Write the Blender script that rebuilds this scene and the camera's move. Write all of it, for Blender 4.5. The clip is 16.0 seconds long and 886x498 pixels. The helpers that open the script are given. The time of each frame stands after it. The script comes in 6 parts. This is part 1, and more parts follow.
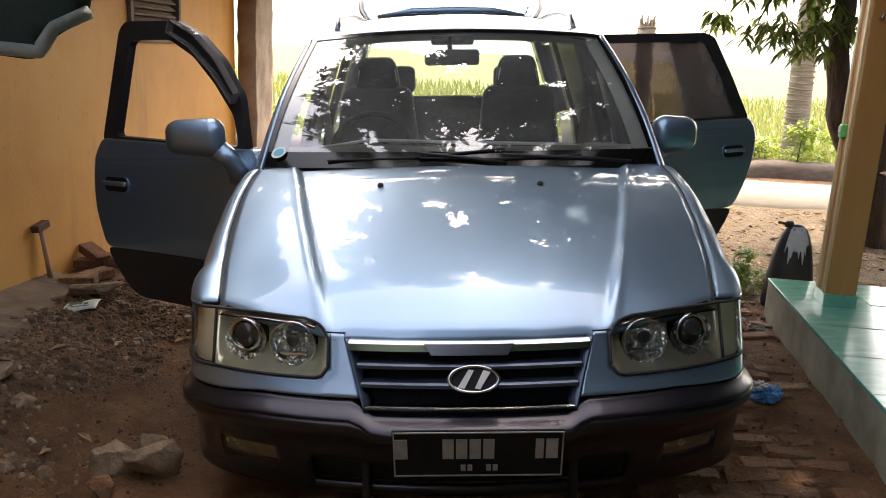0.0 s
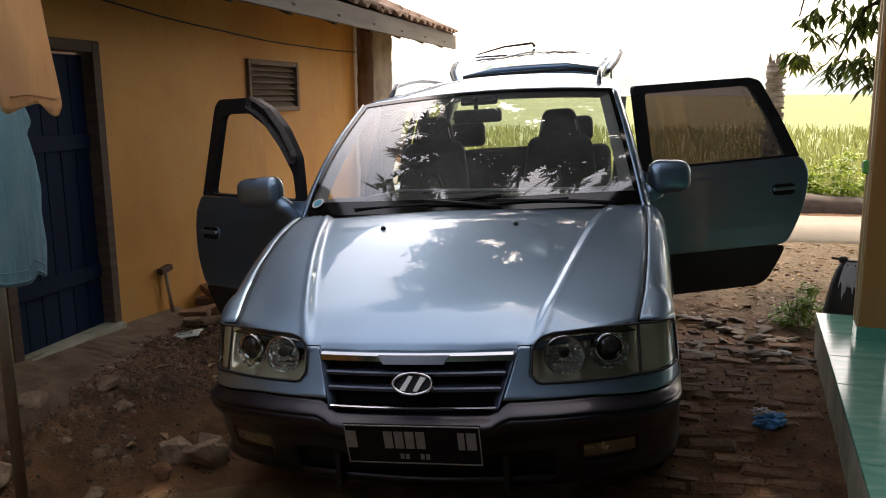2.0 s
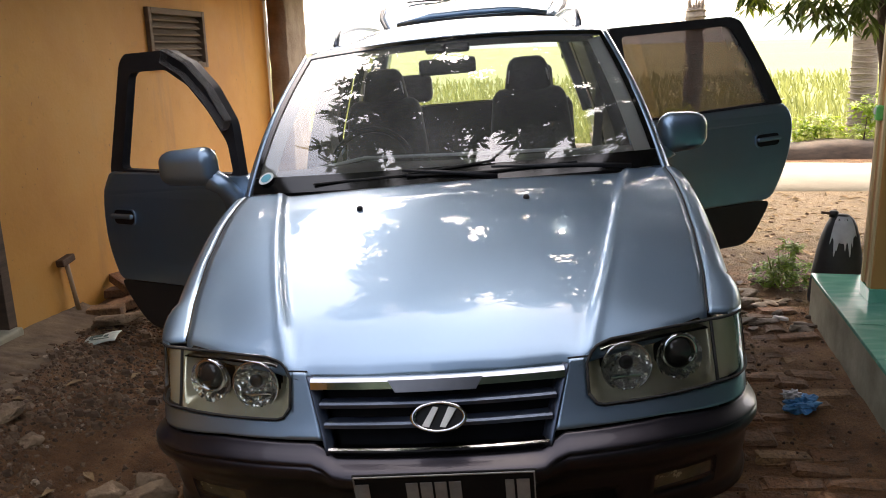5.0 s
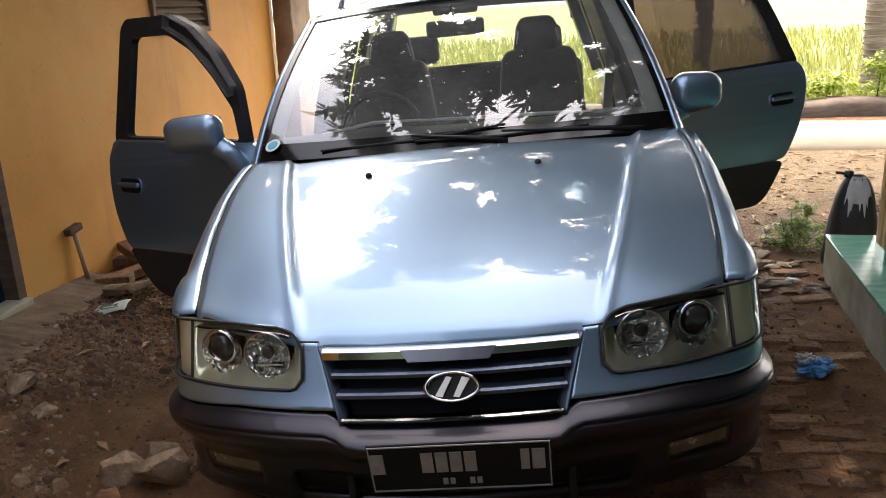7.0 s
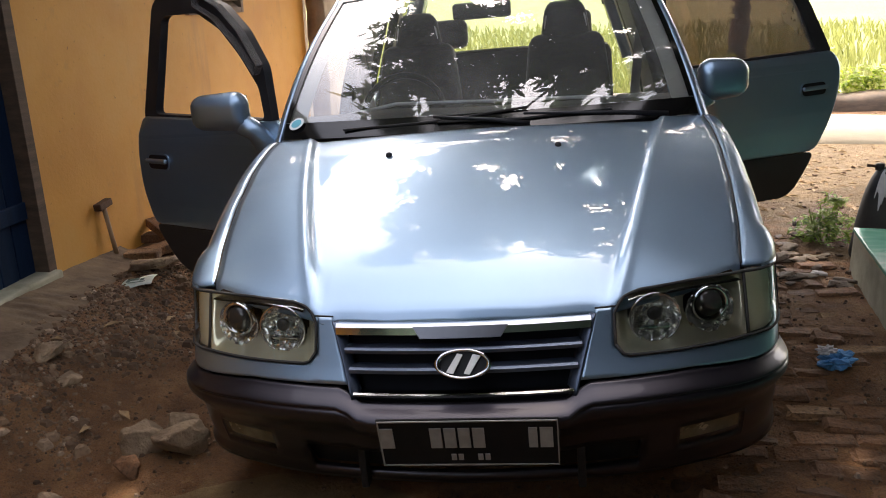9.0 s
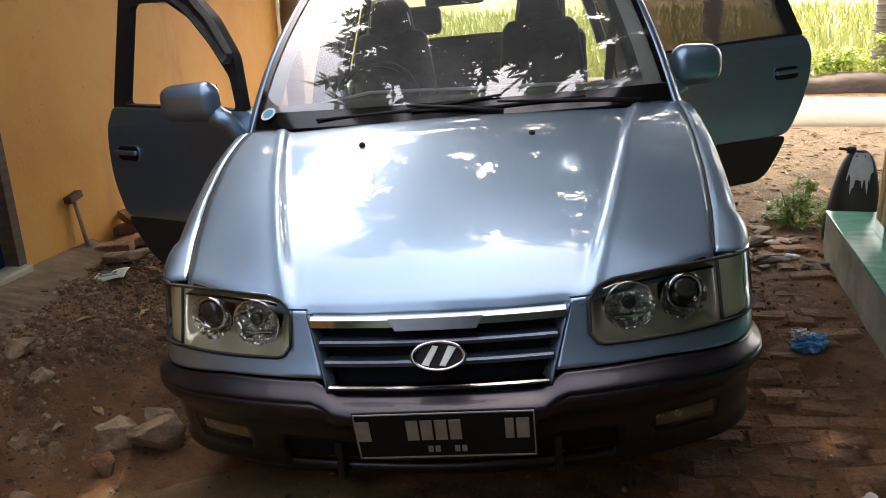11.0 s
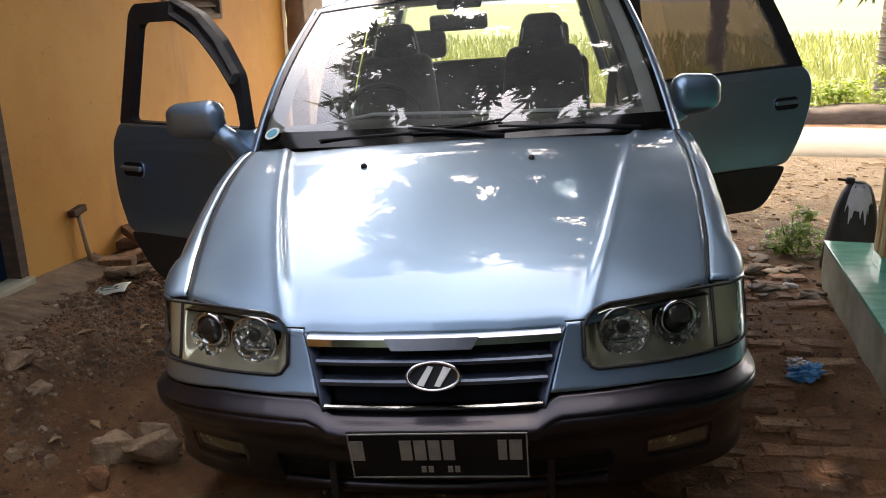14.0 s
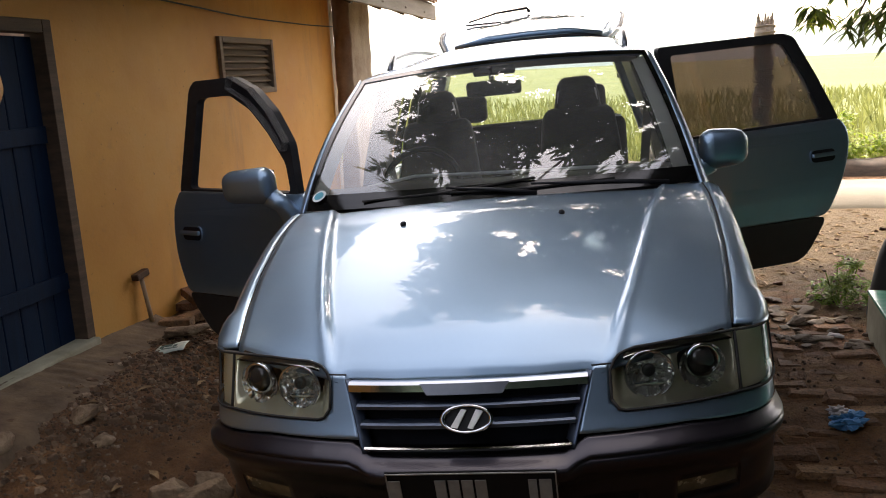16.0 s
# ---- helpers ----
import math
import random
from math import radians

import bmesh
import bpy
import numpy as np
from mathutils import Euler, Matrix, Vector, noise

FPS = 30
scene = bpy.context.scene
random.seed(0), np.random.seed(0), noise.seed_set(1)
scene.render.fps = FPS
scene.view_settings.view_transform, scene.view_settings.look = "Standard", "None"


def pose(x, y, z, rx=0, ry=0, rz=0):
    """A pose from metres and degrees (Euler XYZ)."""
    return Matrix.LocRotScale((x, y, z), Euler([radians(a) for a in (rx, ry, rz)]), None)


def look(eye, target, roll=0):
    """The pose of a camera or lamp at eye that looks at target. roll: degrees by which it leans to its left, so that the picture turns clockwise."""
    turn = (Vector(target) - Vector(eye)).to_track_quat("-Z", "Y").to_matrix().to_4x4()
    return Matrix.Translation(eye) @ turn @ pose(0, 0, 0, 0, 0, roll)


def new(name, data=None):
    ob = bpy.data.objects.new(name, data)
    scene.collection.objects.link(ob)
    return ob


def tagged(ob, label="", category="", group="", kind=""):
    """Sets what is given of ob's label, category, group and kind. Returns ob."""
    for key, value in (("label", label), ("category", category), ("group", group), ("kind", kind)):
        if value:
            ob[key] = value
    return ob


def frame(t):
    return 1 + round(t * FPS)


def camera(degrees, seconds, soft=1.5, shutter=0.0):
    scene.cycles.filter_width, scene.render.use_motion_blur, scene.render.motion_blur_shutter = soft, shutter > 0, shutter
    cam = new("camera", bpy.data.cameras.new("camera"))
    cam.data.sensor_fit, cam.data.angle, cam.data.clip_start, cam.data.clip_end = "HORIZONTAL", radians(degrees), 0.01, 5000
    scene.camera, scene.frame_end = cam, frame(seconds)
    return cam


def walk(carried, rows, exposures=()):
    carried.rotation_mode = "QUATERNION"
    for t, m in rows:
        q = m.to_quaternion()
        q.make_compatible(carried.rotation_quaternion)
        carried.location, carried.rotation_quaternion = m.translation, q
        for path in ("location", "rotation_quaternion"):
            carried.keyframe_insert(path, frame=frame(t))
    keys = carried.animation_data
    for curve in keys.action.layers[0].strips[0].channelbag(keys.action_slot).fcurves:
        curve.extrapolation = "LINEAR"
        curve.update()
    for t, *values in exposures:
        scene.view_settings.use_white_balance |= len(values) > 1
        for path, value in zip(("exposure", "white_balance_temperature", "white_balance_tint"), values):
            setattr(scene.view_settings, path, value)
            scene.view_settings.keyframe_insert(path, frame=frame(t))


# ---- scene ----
cam = camera(57.3, 16.0, 1.0)
EXPOSURES = [(0, 1.65, 7300, 15), (0.7, 1.4, 7300, 15), (1.0, 1.05, 7300, 15), (1.5, 1.33, 7300, 15), (2.0, 0.83, 7300, 15), (2.6, 0.87, 7300, 15), (3.3, 1.2, 7300, 15), (3.6, 1.27, 7300, 15), (4.0, 1.67, 7300, 15), (6.5, 1.4, 7300, 15), (7.0, 1.78, 7300, 15), (8.0, 1.55, 7300, 15), (8.5, 1.7, 7300, 15), (11.0, 1.75, 7300, 15), (13.5, 1.68, 7300, 15), (14.5, 1.72, 7300, 15), (15.3, 1.87, 7300, 15), (16.0, 1.22, 7300, 15)]
PATH = [
    (0, (-0.02, -2.016, 1.481), (-0.086, -0.075, 1.006), 2.7),
    (0.5, (0.272, -2.207, 1.503), (0.037, -0.283, 1.014), 1.7),
    (1, (0.494, -2.388, 1.501), (0.338, -0.441, 1.07), 2.0),
    (1.5, (0.663, -2.419, 1.553), (0.28, -0.496, 1.159), 0.8),
    (2, (0.752, -2.415, 1.556), (0.261, -0.512, 1.186), -0.5),
    (2.5, (0.721, -2.417, 1.521), (0.099, -0.555, 1.143), -0.5),
    (3, (0.614, -2.372, 1.521), (0.216, -0.452, 1.128), -0.4),
    (3.5, (0.44, -2.32, 1.529), (0.086, -0.407, 1.065), -1.3),
    (4, (0.335, -2.123, 1.506), (-0.138, -0.23, 1.067), -1.3),
    (4.2, (0.348, -2.009, 1.516), (-0.061, -0.107, 1.052), -1.8),
    (6.3, (0.122, -1.793, 1.534), (-0.072, 0.135, 1.039), -1.7),
    (6.5, (0.153, -1.814, 1.526), (-0.106, 0.091, 0.976), -2.0),
    (7, (0.258, -1.806, 1.535), (-0.005, 0.093, 0.966), -2.5),
    (7.5, (0.29, -1.819, 1.544), (0.032, 0.09, 1.006), -3.3),
    (8, (0.302, -1.835, 1.54), (0.022, 0.068, 0.993), -2.5),
    (8.5, (0.302, -1.841, 1.52), (-0.016, 0.035, 0.903), -1.5),
    (8.7, (0.298, -1.833, 1.512), (-0.037, 0.047, 0.918), -1.7),
    (10.8, (0.306, -1.799, 1.521), (0.006, 0.079, 0.903), -1.5),
    (11, (0.307, -1.801, 1.522), (0.026, 0.077, 0.892), -2.0),
    (11.5, (0.305, -1.789, 1.52), (0.049, 0.087, 0.876), -2.2),
    (12, (0.295, -1.797, 1.528), (-0.002, 0.086, 0.921), -1.8),
    (12.5, (0.32, -1.787, 1.509), (0.058, 0.09, 0.87), -0.1),
    (13, (0.336, -1.828, 1.532), (0.057, 0.067, 0.958), -1.3),
    (13.5, (0.336, -1.815, 1.535), (0.079, 0.085, 0.964), -1.1),
    (14, (0.322, -1.823, 1.531), (0.035, 0.07, 0.951), -0.8),
    (14.5, (0.324, -1.818, 1.535), (0.026, 0.079, 0.976), -0.6),
    (15, (0.335, -1.827, 1.521), (0.019, 0.06, 0.941), -1.2),
    (15.5, (0.361, -1.838, 1.519), (-0.04, 0.044, 0.974), -2.0),
    (16, (0.409, -1.957, 1.534), (-0.012, -0.049, 1.108), -2.8),
]
walk(cam, [(t, look(eye, target, roll)) for t, eye, target, roll in PATH], EXPOSURES)

# ---------------------------------------------------------------- world and light
world = bpy.data.worlds.new("sky")
scene.world = world
world.use_nodes = True
wn = world.node_tree
sky = wn.nodes.new("ShaderNodeTexSky")
sky.sky_type = "NISHITA"
sky.sun_disc = False
sky.sun_elevation = radians(52)
sky.sun_rotation = radians(8)
sky.dust_density = 4.0
sky.air_density = 1.0
sky.ozone_density = 0.6
wn.nodes["Background"].inputs["Strength"].default_value = 0.30
# bright haze takes most of the blue out of the sky
hz = wn.nodes.new("ShaderNodeHueSaturation")
hz.inputs["Saturation"].default_value = 0.60
wn.links.new(sky.outputs[0], hz.inputs["Color"])
wn.links.new(hz.outputs[0], wn.nodes["Background"].inputs[0])

sun = new("sun", bpy.data.lights.new("sun", "SUN"))
sun.data.energy = 1.6
sun.data.angle = radians(0.6)
sun.data.color = (1.0, 0.93, 0.80)
sun.matrix_world = look((1.26, 8.95, 11.5), (0, 0, 0))

# ---------------------------------------------------------------- materials


class Mat:
    """A node material with short ways to add noise, colour ramps and bumps."""

    def __init__(self, name):
        self.m = bpy.data.materials.new(name)
        self.m.use_nodes = True
        self.t = self.m.node_tree
        self.b = self.t.nodes["Principled BSDF"]
        self.out = self.t.nodes["Material Output"]
        self.co = self.t.nodes.new("ShaderNodeTexCoord")

    def set(self, **kw):
        for k, v in kw.items():
            self.b.inputs[k.replace("_", " ")].default_value = v
        return self

    def link(self, a, b):
        self.t.links.new(a, b)

    def noise(self, scale, detail=4, rough=0.55, stretch=(1, 1, 1), dist=0.0):
        mp = self.t.nodes.new("ShaderNodeMapping")
        mp.inputs["Scale"].default_value = stretch
        self.link(self.co.outputs["Object"], mp.inputs[0])
        n = self.t.nodes.new("ShaderNodeTexNoise")
        n.inputs["Scale"].default_value = scale
        n.inputs["Detail"].default_value = detail
        n.inputs["Roughness"].default_value = rough
        n.inputs["Distortion"].default_value = dist
        self.link(mp.outputs[0], n.inputs[0])
        return n.outputs[0]

    def ramp(self, fac, *stops):
        r = self.t.nodes.new("ShaderNodeValToRGB")
        e = r.color_ramp.elements
        while len(e) < len(stops):
            e.new(0.5)
        for el, (p, c) in zip(e, stops):
            el.position, el.color = p, (*c, 1) if len(c) == 3 else c
        self.link(fac, r.inputs[0])
        return r.outputs[0]

    def mix(self, fac, a, b, mode="MIX"):
        n = self.t.nodes.new("ShaderNodeMix")
        n.data_type, n.blend_type = "RGBA", mode
        for v, s in ((fac, 0), (a, 6), (b, 7)):
            if isinstance(v, (int, float)):
                n.inputs[s].default_value = v
            elif isinstance(v, tuple):
                n.inputs[s].default_value = (*v, 1)
            else:
                self.link(v, n.inputs[s])
        return n.outputs[2]

    def color(self, sock):
        self.link(sock, self.b.inputs["Base Color"])
        return self

    def rough(self, sock, lo, hi):
        r = self.t.nodes.new("ShaderNodeMapRange")
        r.inputs[3].default_value, r.inputs[4].default_value = lo, hi
        self.link(sock, r.inputs[0])
        self.link(r.outputs[0], self.b.inputs["Roughness"])
        return self

    def bump(self, sock, strength=0.3, dist=0.01, prev=None):
        n = self.t.nodes.new("ShaderNodeBump")
        n.inputs["Strength"].default_value = strength
        n.inputs["Distance"].default_value = dist
        self.link(sock, n.inputs["Height"])
        if prev is not None:
            self.link(prev, n.inputs["Normal"])
        self.link(n.outputs[0], self.b.inputs["Normal"])
        return n.outputs[0]

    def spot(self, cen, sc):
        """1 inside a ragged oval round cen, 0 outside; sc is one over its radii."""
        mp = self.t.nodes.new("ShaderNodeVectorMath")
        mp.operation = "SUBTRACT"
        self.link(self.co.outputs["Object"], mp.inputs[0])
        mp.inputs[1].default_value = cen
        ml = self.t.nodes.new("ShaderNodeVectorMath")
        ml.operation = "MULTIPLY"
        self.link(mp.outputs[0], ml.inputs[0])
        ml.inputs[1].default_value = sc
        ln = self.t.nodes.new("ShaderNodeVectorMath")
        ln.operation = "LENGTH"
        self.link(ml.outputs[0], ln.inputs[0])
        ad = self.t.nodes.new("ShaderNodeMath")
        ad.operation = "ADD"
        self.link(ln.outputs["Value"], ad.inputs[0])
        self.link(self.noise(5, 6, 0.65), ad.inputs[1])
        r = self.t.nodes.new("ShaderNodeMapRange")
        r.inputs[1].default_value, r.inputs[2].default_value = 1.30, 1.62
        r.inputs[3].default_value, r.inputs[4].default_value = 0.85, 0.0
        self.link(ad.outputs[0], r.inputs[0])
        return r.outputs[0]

    def random(self):
        o = self.t.nodes.new("ShaderNodeObjectInfo")
        return o.outputs["Random"]

    def island(self):
        g = self.t.nodes.new("ShaderNodeNewGeometry")
        return g.outputs["Random Per Island"]


def simple(name, c1, c2, scale=8, rough=(0.5, 0.8), bump=0.2, bscale=60, metal=0.0, stretch=(1, 1, 1), dist=0.004):
    """Two tones by noise, with fine relief."""
    m = Mat(name)
    n = m.noise(scale, 6, 0.6, stretch)
    m.color(m.ramp(n, (0.3, c1), (0.7, c2)))
    m.rough(n, *rough)
    m.bump(m.noise(bscale, 5, 0.6, stretch), bump, dist)
    m.set(Metallic=metal)
    return m.m


def paint(name, base, metal=0.55, rough=0.32, coat=1.0, flake=0.06):
    m = Mat(name)
    fine = m.noise(900, 2, 0.5)
    big = m.noise(2.2, 3, 0.5)
    n = m.t.nodes.new("ShaderNodeMix")
    n.data_type = "RGBA"
    n.inputs[6].default_value = (*[v * (1 - flake * 2) for v in base], 1)
    n.inputs[7].default_value = (*[v * (1 + flake * 2) for v in base], 1)
    m.link(fine, n.inputs[0])
    dust = m.ramp(big, (0.45, (0, 0, 0)), (0.75, (0.05, 0.05, 0.05)))
    c = m.mix(dust, n.outputs[2], (0.36, 0.34, 0.31))
    m.color(c)
    m.rough(big, rough - 0.05, rough + 0.08)
    m.set(Metallic=metal, Coat_Weight=coat, Coat_Roughness=0.02, Coat_IOR=1.5)
    return m.m


def glass(name, tint, ior=1.52, rough=0.0, dust=0.0):
    """Clear sheet: what is behind shows tinted, gloss by Fresnel."""
    m = Mat(name)
    t = m.t
    t.nodes.remove(m.b)
    tr = t.nodes.new("ShaderNodeBsdfTransparent")
    tr.inputs[0].default_value = (*tint, 1)
    gl = t.nodes.new("ShaderNodeBsdfGlossy")
    gl.inputs["Roughness"].default_value = rough
    gl.inputs["Color"].default_value = (0.95, 0.97, 1.0, 1)
    fr = t.nodes.new("ShaderNodeFresnel")
    fr.inputs[0].default_value = ior
    mx = t.nodes.new("ShaderNodeMixShader")
    t.links.new(fr.outputs[0], mx.inputs[0])
    t.links.new(tr.outputs[0], mx.inputs[1])
    t.links.new(gl.outputs[0], mx.inputs[2])
    last = mx.outputs[0]
    if dust:
        # thin film of dust, in wiped streaks
        df = t.nodes.new("ShaderNodeBsdfDiffuse")
        df.inputs[0].default_value = (0.62, 0.60, 0.56, 1)
        fac = m.ramp(m.noise(5, 6, 0.6, (1, 0.5, 0.5)), (0.3, (dust * 0.5,) * 3), (0.7, (dust * 1.5,) * 3))
        m2 = t.nodes.new("ShaderNodeMixShader")
        t.links.new(fac, m2.inputs[0])
        t.links.new(last, m2.inputs[1])
        t.links.new(df.outputs[0], m2.inputs[2])
        last = m2.outputs[0]
    t.links.new(last, m.out.inputs[0])
    return m.m


def wall_paint():
    m = Mat("yellow wall paint")
    a = m.noise(0.9, 5, 0.6)
    b = m.noise(7, 6, 0.65)
    c = m.ramp(a, (0.3, (0.48, 0.205, 0.030)), (0.55, (0.57, 0.275, 0.046)), (0.75, (0.54, 0.30, 0.075)))
    stain = m.ramp(b, (0.60, (0, 0, 0)), (0.78, (0.55, 0.55, 0.55)))
    c = m.mix(stain, c, (0.36, 0.20, 0.07))
    # rain streaks and small dark pits
    st = m.noise(5, 6, 0.65, (1, 1, 0.16))
    c = m.mix(m.ramp(st, (0.56, (0, 0, 0)), (0.74, (0.5, 0.5, 0.5))), c, (0.30, 0.15, 0.05))
    sp = m.noise(28, 3, 0.5)
    c = m.mix(m.ramp(sp, (0.70, (0, 0, 0)), (0.76, (0.8, 0.8, 0.8))), c, (0.14, 0.075, 0.03))
    m.color(c)
    m.rough(b, 0.55, 0.85)
    m.bump(m.noise(40, 6, 0.6), 0.25, 0.006)
    return m.m


def earth():
    m = Mat("earth")
    a = m.noise(0.55, 5, 0.6)
    b = m.noise(6, 8, 0.7)
    d = m.noise(45, 6, 0.7)
    c = m.ramp(b, (0.28, (0.082, 0.034, 0.012)), (0.5, (0.255, 0.112, 0.039)), (0.72, (0.42, 0.218, 0.086)))
    c = m.mix(m.ramp(a, (0.42, (0, 0, 0)), (0.62, (0.4, 0.4, 0.4))), c, (0.16, 0.095, 0.05))
    c = m.mix(m.ramp(d, (0.58, (0, 0, 0)), (0.70, (0.7, 0.7, 0.7))), c, (0.24, 0.165, 0.105))
    g = m.noise(190, 3, 0.6)
    c = m.mix(m.ramp(g, (0.35, (0.55, 0.55, 0.55)), (0.5, (0, 0, 0))), c, (0.05, 0.028, 0.016))
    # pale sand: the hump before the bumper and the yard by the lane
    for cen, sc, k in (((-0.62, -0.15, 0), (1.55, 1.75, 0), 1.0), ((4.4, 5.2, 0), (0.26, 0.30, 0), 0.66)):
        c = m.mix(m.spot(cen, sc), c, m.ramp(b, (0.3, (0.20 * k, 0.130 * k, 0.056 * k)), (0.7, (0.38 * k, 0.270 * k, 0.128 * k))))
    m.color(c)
    m.rough(d, 0.75, 1.0)
    n = m.bump(b, 0.9, 0.08)
    n = m.bump(d, 1.0, 0.026, n)
    m.bump(g, 0.9, 0.007, n)
    return m.m


def facet_mat(name, scale, depth, metal=0.5, tone=(0.93, 0.92, 0.88)):
    """Bright pressed reflector with many small facets."""
    m = Mat(name)
    v = m.t.nodes.new("ShaderNodeTexVoronoi")
    v.inputs["Scale"].default_value = scale
    m.link(m.co.outputs["Object"], v.inputs[0])
    c = m.ramp(m.noise(26, 4, 0.6), (0.35, tuple(0.8 * q for q in tone)), (0.65, tone))
    m.color(c)
    m.bump(v.outputs[0], 1.0, depth)
    m.set(Metallic=metal, Roughness=0.10)
    return m.m


def brick_mat(name="clay brick"):
    m = Mat(name)
    r = m.random()
    base = m.ramp(r, (0.0, (0.15, 0.066, 0.028)), (0.4, (0.225, 0.100, 0.040)), (0.8, (0.30, 0.135, 0.053)), (1.0, (0.32, 0.185, 0.085)))
    n = m.noise(14, 7, 0.65)
    base = m.mix(m.ramp(n, (0.42, (0, 0, 0)), (0.66, (0.95, 0.95, 0.95))), base, (0.12, 0.066, 0.034))
    f = m.noise(75, 5, 0.65)
    base = m.mix(m.ramp(f, (0.36, (0.6, 0.6, 0.6)), (0.5, (0, 0, 0))), base, (0.04, 0.022, 0.012))
    base = m.mix(m.ramp(f, (0.58, (0, 0, 0)), (0.72, (0.3, 0.3, 0.3))), base, (0.36, 0.24, 0.13))
    m.color(base)
    m.rough(n, 0.7, 0.95)
    nn = m.bump(n, 0.9, 0.03)
    m.bump(f, 0.5, 0.005, nn)
    return m.m


def chips_mat():
    m = Mat("mixed grit and chips")
    c = m.ramp(m.island(), (0.0, (0.070, 0.040, 0.022)), (0.5, (0.150, 0.090, 0.050)), (0.9, (0.24, 0.158, 0.096)), (0.97, (0.32, 0.23, 0.155)), (1.0, (0.42, 0.34, 0.26)))
    f = m.noise(70, 4, 0.6)
    c = m.mix(m.ramp(f, (0.35, (0.5, 0.5, 0.5)), (0.55, (0, 0, 0))), c, (0.07, 0.042, 0.026))
    m.color(c)
    m.set(Roughness=0.9)
    m.bump(f, 0.6, 0.006)
    return m.m


def tile_mat():
    m = Mat("green glazed tile")
    mp = m.noise(2.2, 6, 0.6, (1, 3, 1), 1.6)
    c = m.ramp(mp, (0.3, (0.10, 0.38, 0.27)), (0.5, (0.17, 0.49, 0.36)), (0.7, (0.30, 0.60, 0.47)))
    c = m.mix(m.ramp(m.random(), (0, (0, 0, 0)), (1, (0.35, 0.35, 0.35))), c, (0.22, 0.52, 0.40))
    m.color(c)
    m.rough(m.noise(9, 5, 0.6), 0.07, 0.26)
    m.bump(m.noise(5, 3, 0.5), 0.05, 0.004)
    return m.m


def leaf_mat(name, dark, light, trans=0.45):
    m = Mat(name)
    r = m.island()
    c = m.ramp(r, (0.0, dark), (0.7, light), (1.0, tuple(min(1, v * 1.25) for v in light)))
    m.color(c)
    m.set(Roughness=0.42)
    t = m.t
    tl = t.nodes.new("ShaderNodeBsdfTranslucent")
    m.link(c, tl.inputs[0])
    mx = t.nodes.new("ShaderNodeMixShader")
    mx.inputs[0].default_value = trans
    m.link(m.b.outputs[0], mx.inputs[1])
    m.link(tl.outputs[0], mx.inputs[2])
    m.link(mx.outputs[0], m.out.inputs[0])
    return m.m


def field_mat():
    m = Mat("ripening rice field")
    a = m.noise(0.06, 5, 0.6, (0.35, 1, 1))
    b = m.noise(2.5, 6, 0.7, (1, 0.4, 1))
    c = m.ramp(a, (0.3, (0.13, 0.165, 0.036)), (0.55, (0.185, 0.21, 0.05)), (0.75, (0.23, 0.24, 0.07)))
    c = m.mix(m.ramp(b, (0.35, (0.6, 0.6, 0.6)), (0.65, (0, 0, 0))), c, (0.15, 0.18, 0.035))
    m.color(c)
    m.set(Roughness=0.9)
    m.bump(b, 0.8, 0.12)
    return m.m


M = {}
M["paint"] = paint("steel blue metallic paint", (0.240, 0.350, 0.465), 0.92, 0.42)
M["paint_low"] = paint("plum grey lower paint", (0.033, 0.030, 0.038), 0.80, 0.34, 0.22)
M["plastic"] = simple("black plastic", (0.012, 0.012, 0.014), (0.022, 0.022, 0.024), 12, (0.4, 0.6), 0.12, 220)
M["plastic"].node_tree.nodes["Principled BSDF"].inputs["Specular IOR Level"].default_value = 0.25
M["rubber"] = simple("black rubber", (0.012, 0.012, 0.012), (0.03, 0.028, 0.026), 9, (0.7, 0.9), 0.2, 90)
M["chrome"] = simple("chrome", (0.48, 0.485, 0.50), (0.60, 0.605, 0.62), 6, (0.06, 0.16), 0.02, 30, 1.0)
M["satin"] = simple("satin silver", (0.13, 0.137, 0.152), (0.19, 0.197, 0.215), 8, (0.25, 0.4), 0.03, 60, 0.9)
M["alloy"] = simple("alloy", (0.35, 0.36, 0.38), (0.48, 0.49, 0.5), 8, (0.3, 0.45), 0.05, 60, 0.9)
M["sill_black"] = simple("dull black door skirt", (0.012, 0.012, 0.014), (0.024, 0.023, 0.025), 6, (0.45, 0.65), 0.1, 90)
M["glass"] = glass("clear glass", (0.80, 0.86, 0.85), 2.35, 0.0, 0.08)
M["lens"] = glass("lamp lens", (0.95, 0.96, 0.92), 1.5, 0.01)
M["tint"] = glass("dark film glass", (0.36, 0.30, 0.29), 1.5, 0.0, 0.12)
M["seat"] = simple("black seat leather", (0.010, 0.010, 0.011), (0.022, 0.021, 0.021), 18, (0.35, 0.6), 0.2, 160)
M["piping"] = simple("white piping", (0.55, 0.55, 0.53), (0.68, 0.68, 0.66), 20, (0.5, 0.7), 0.1, 90)
M["trim_in"] = simple("beige interior trim", (0.26, 0.24, 0.21), (0.34, 0.32, 0.28), 10, (0.5, 0.75), 0.1, 140)
M["trim_pale"] = simple("pale pillar trim", (0.52, 0.49, 0.43), (0.62, 0.59, 0.52), 10, (0.5, 0.75), 0.1, 140)
M["dash"] = simple("dark grey dashboard", (0.03, 0.03, 0.032), (0.055, 0.053, 0.05), 10, (0.5, 0.75), 0.15, 200)
M["wall"] = wall_paint()
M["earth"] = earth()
M["brick"] = brick_mat()
M["tile"] = tile_mat()
M["field"] = field_mat()
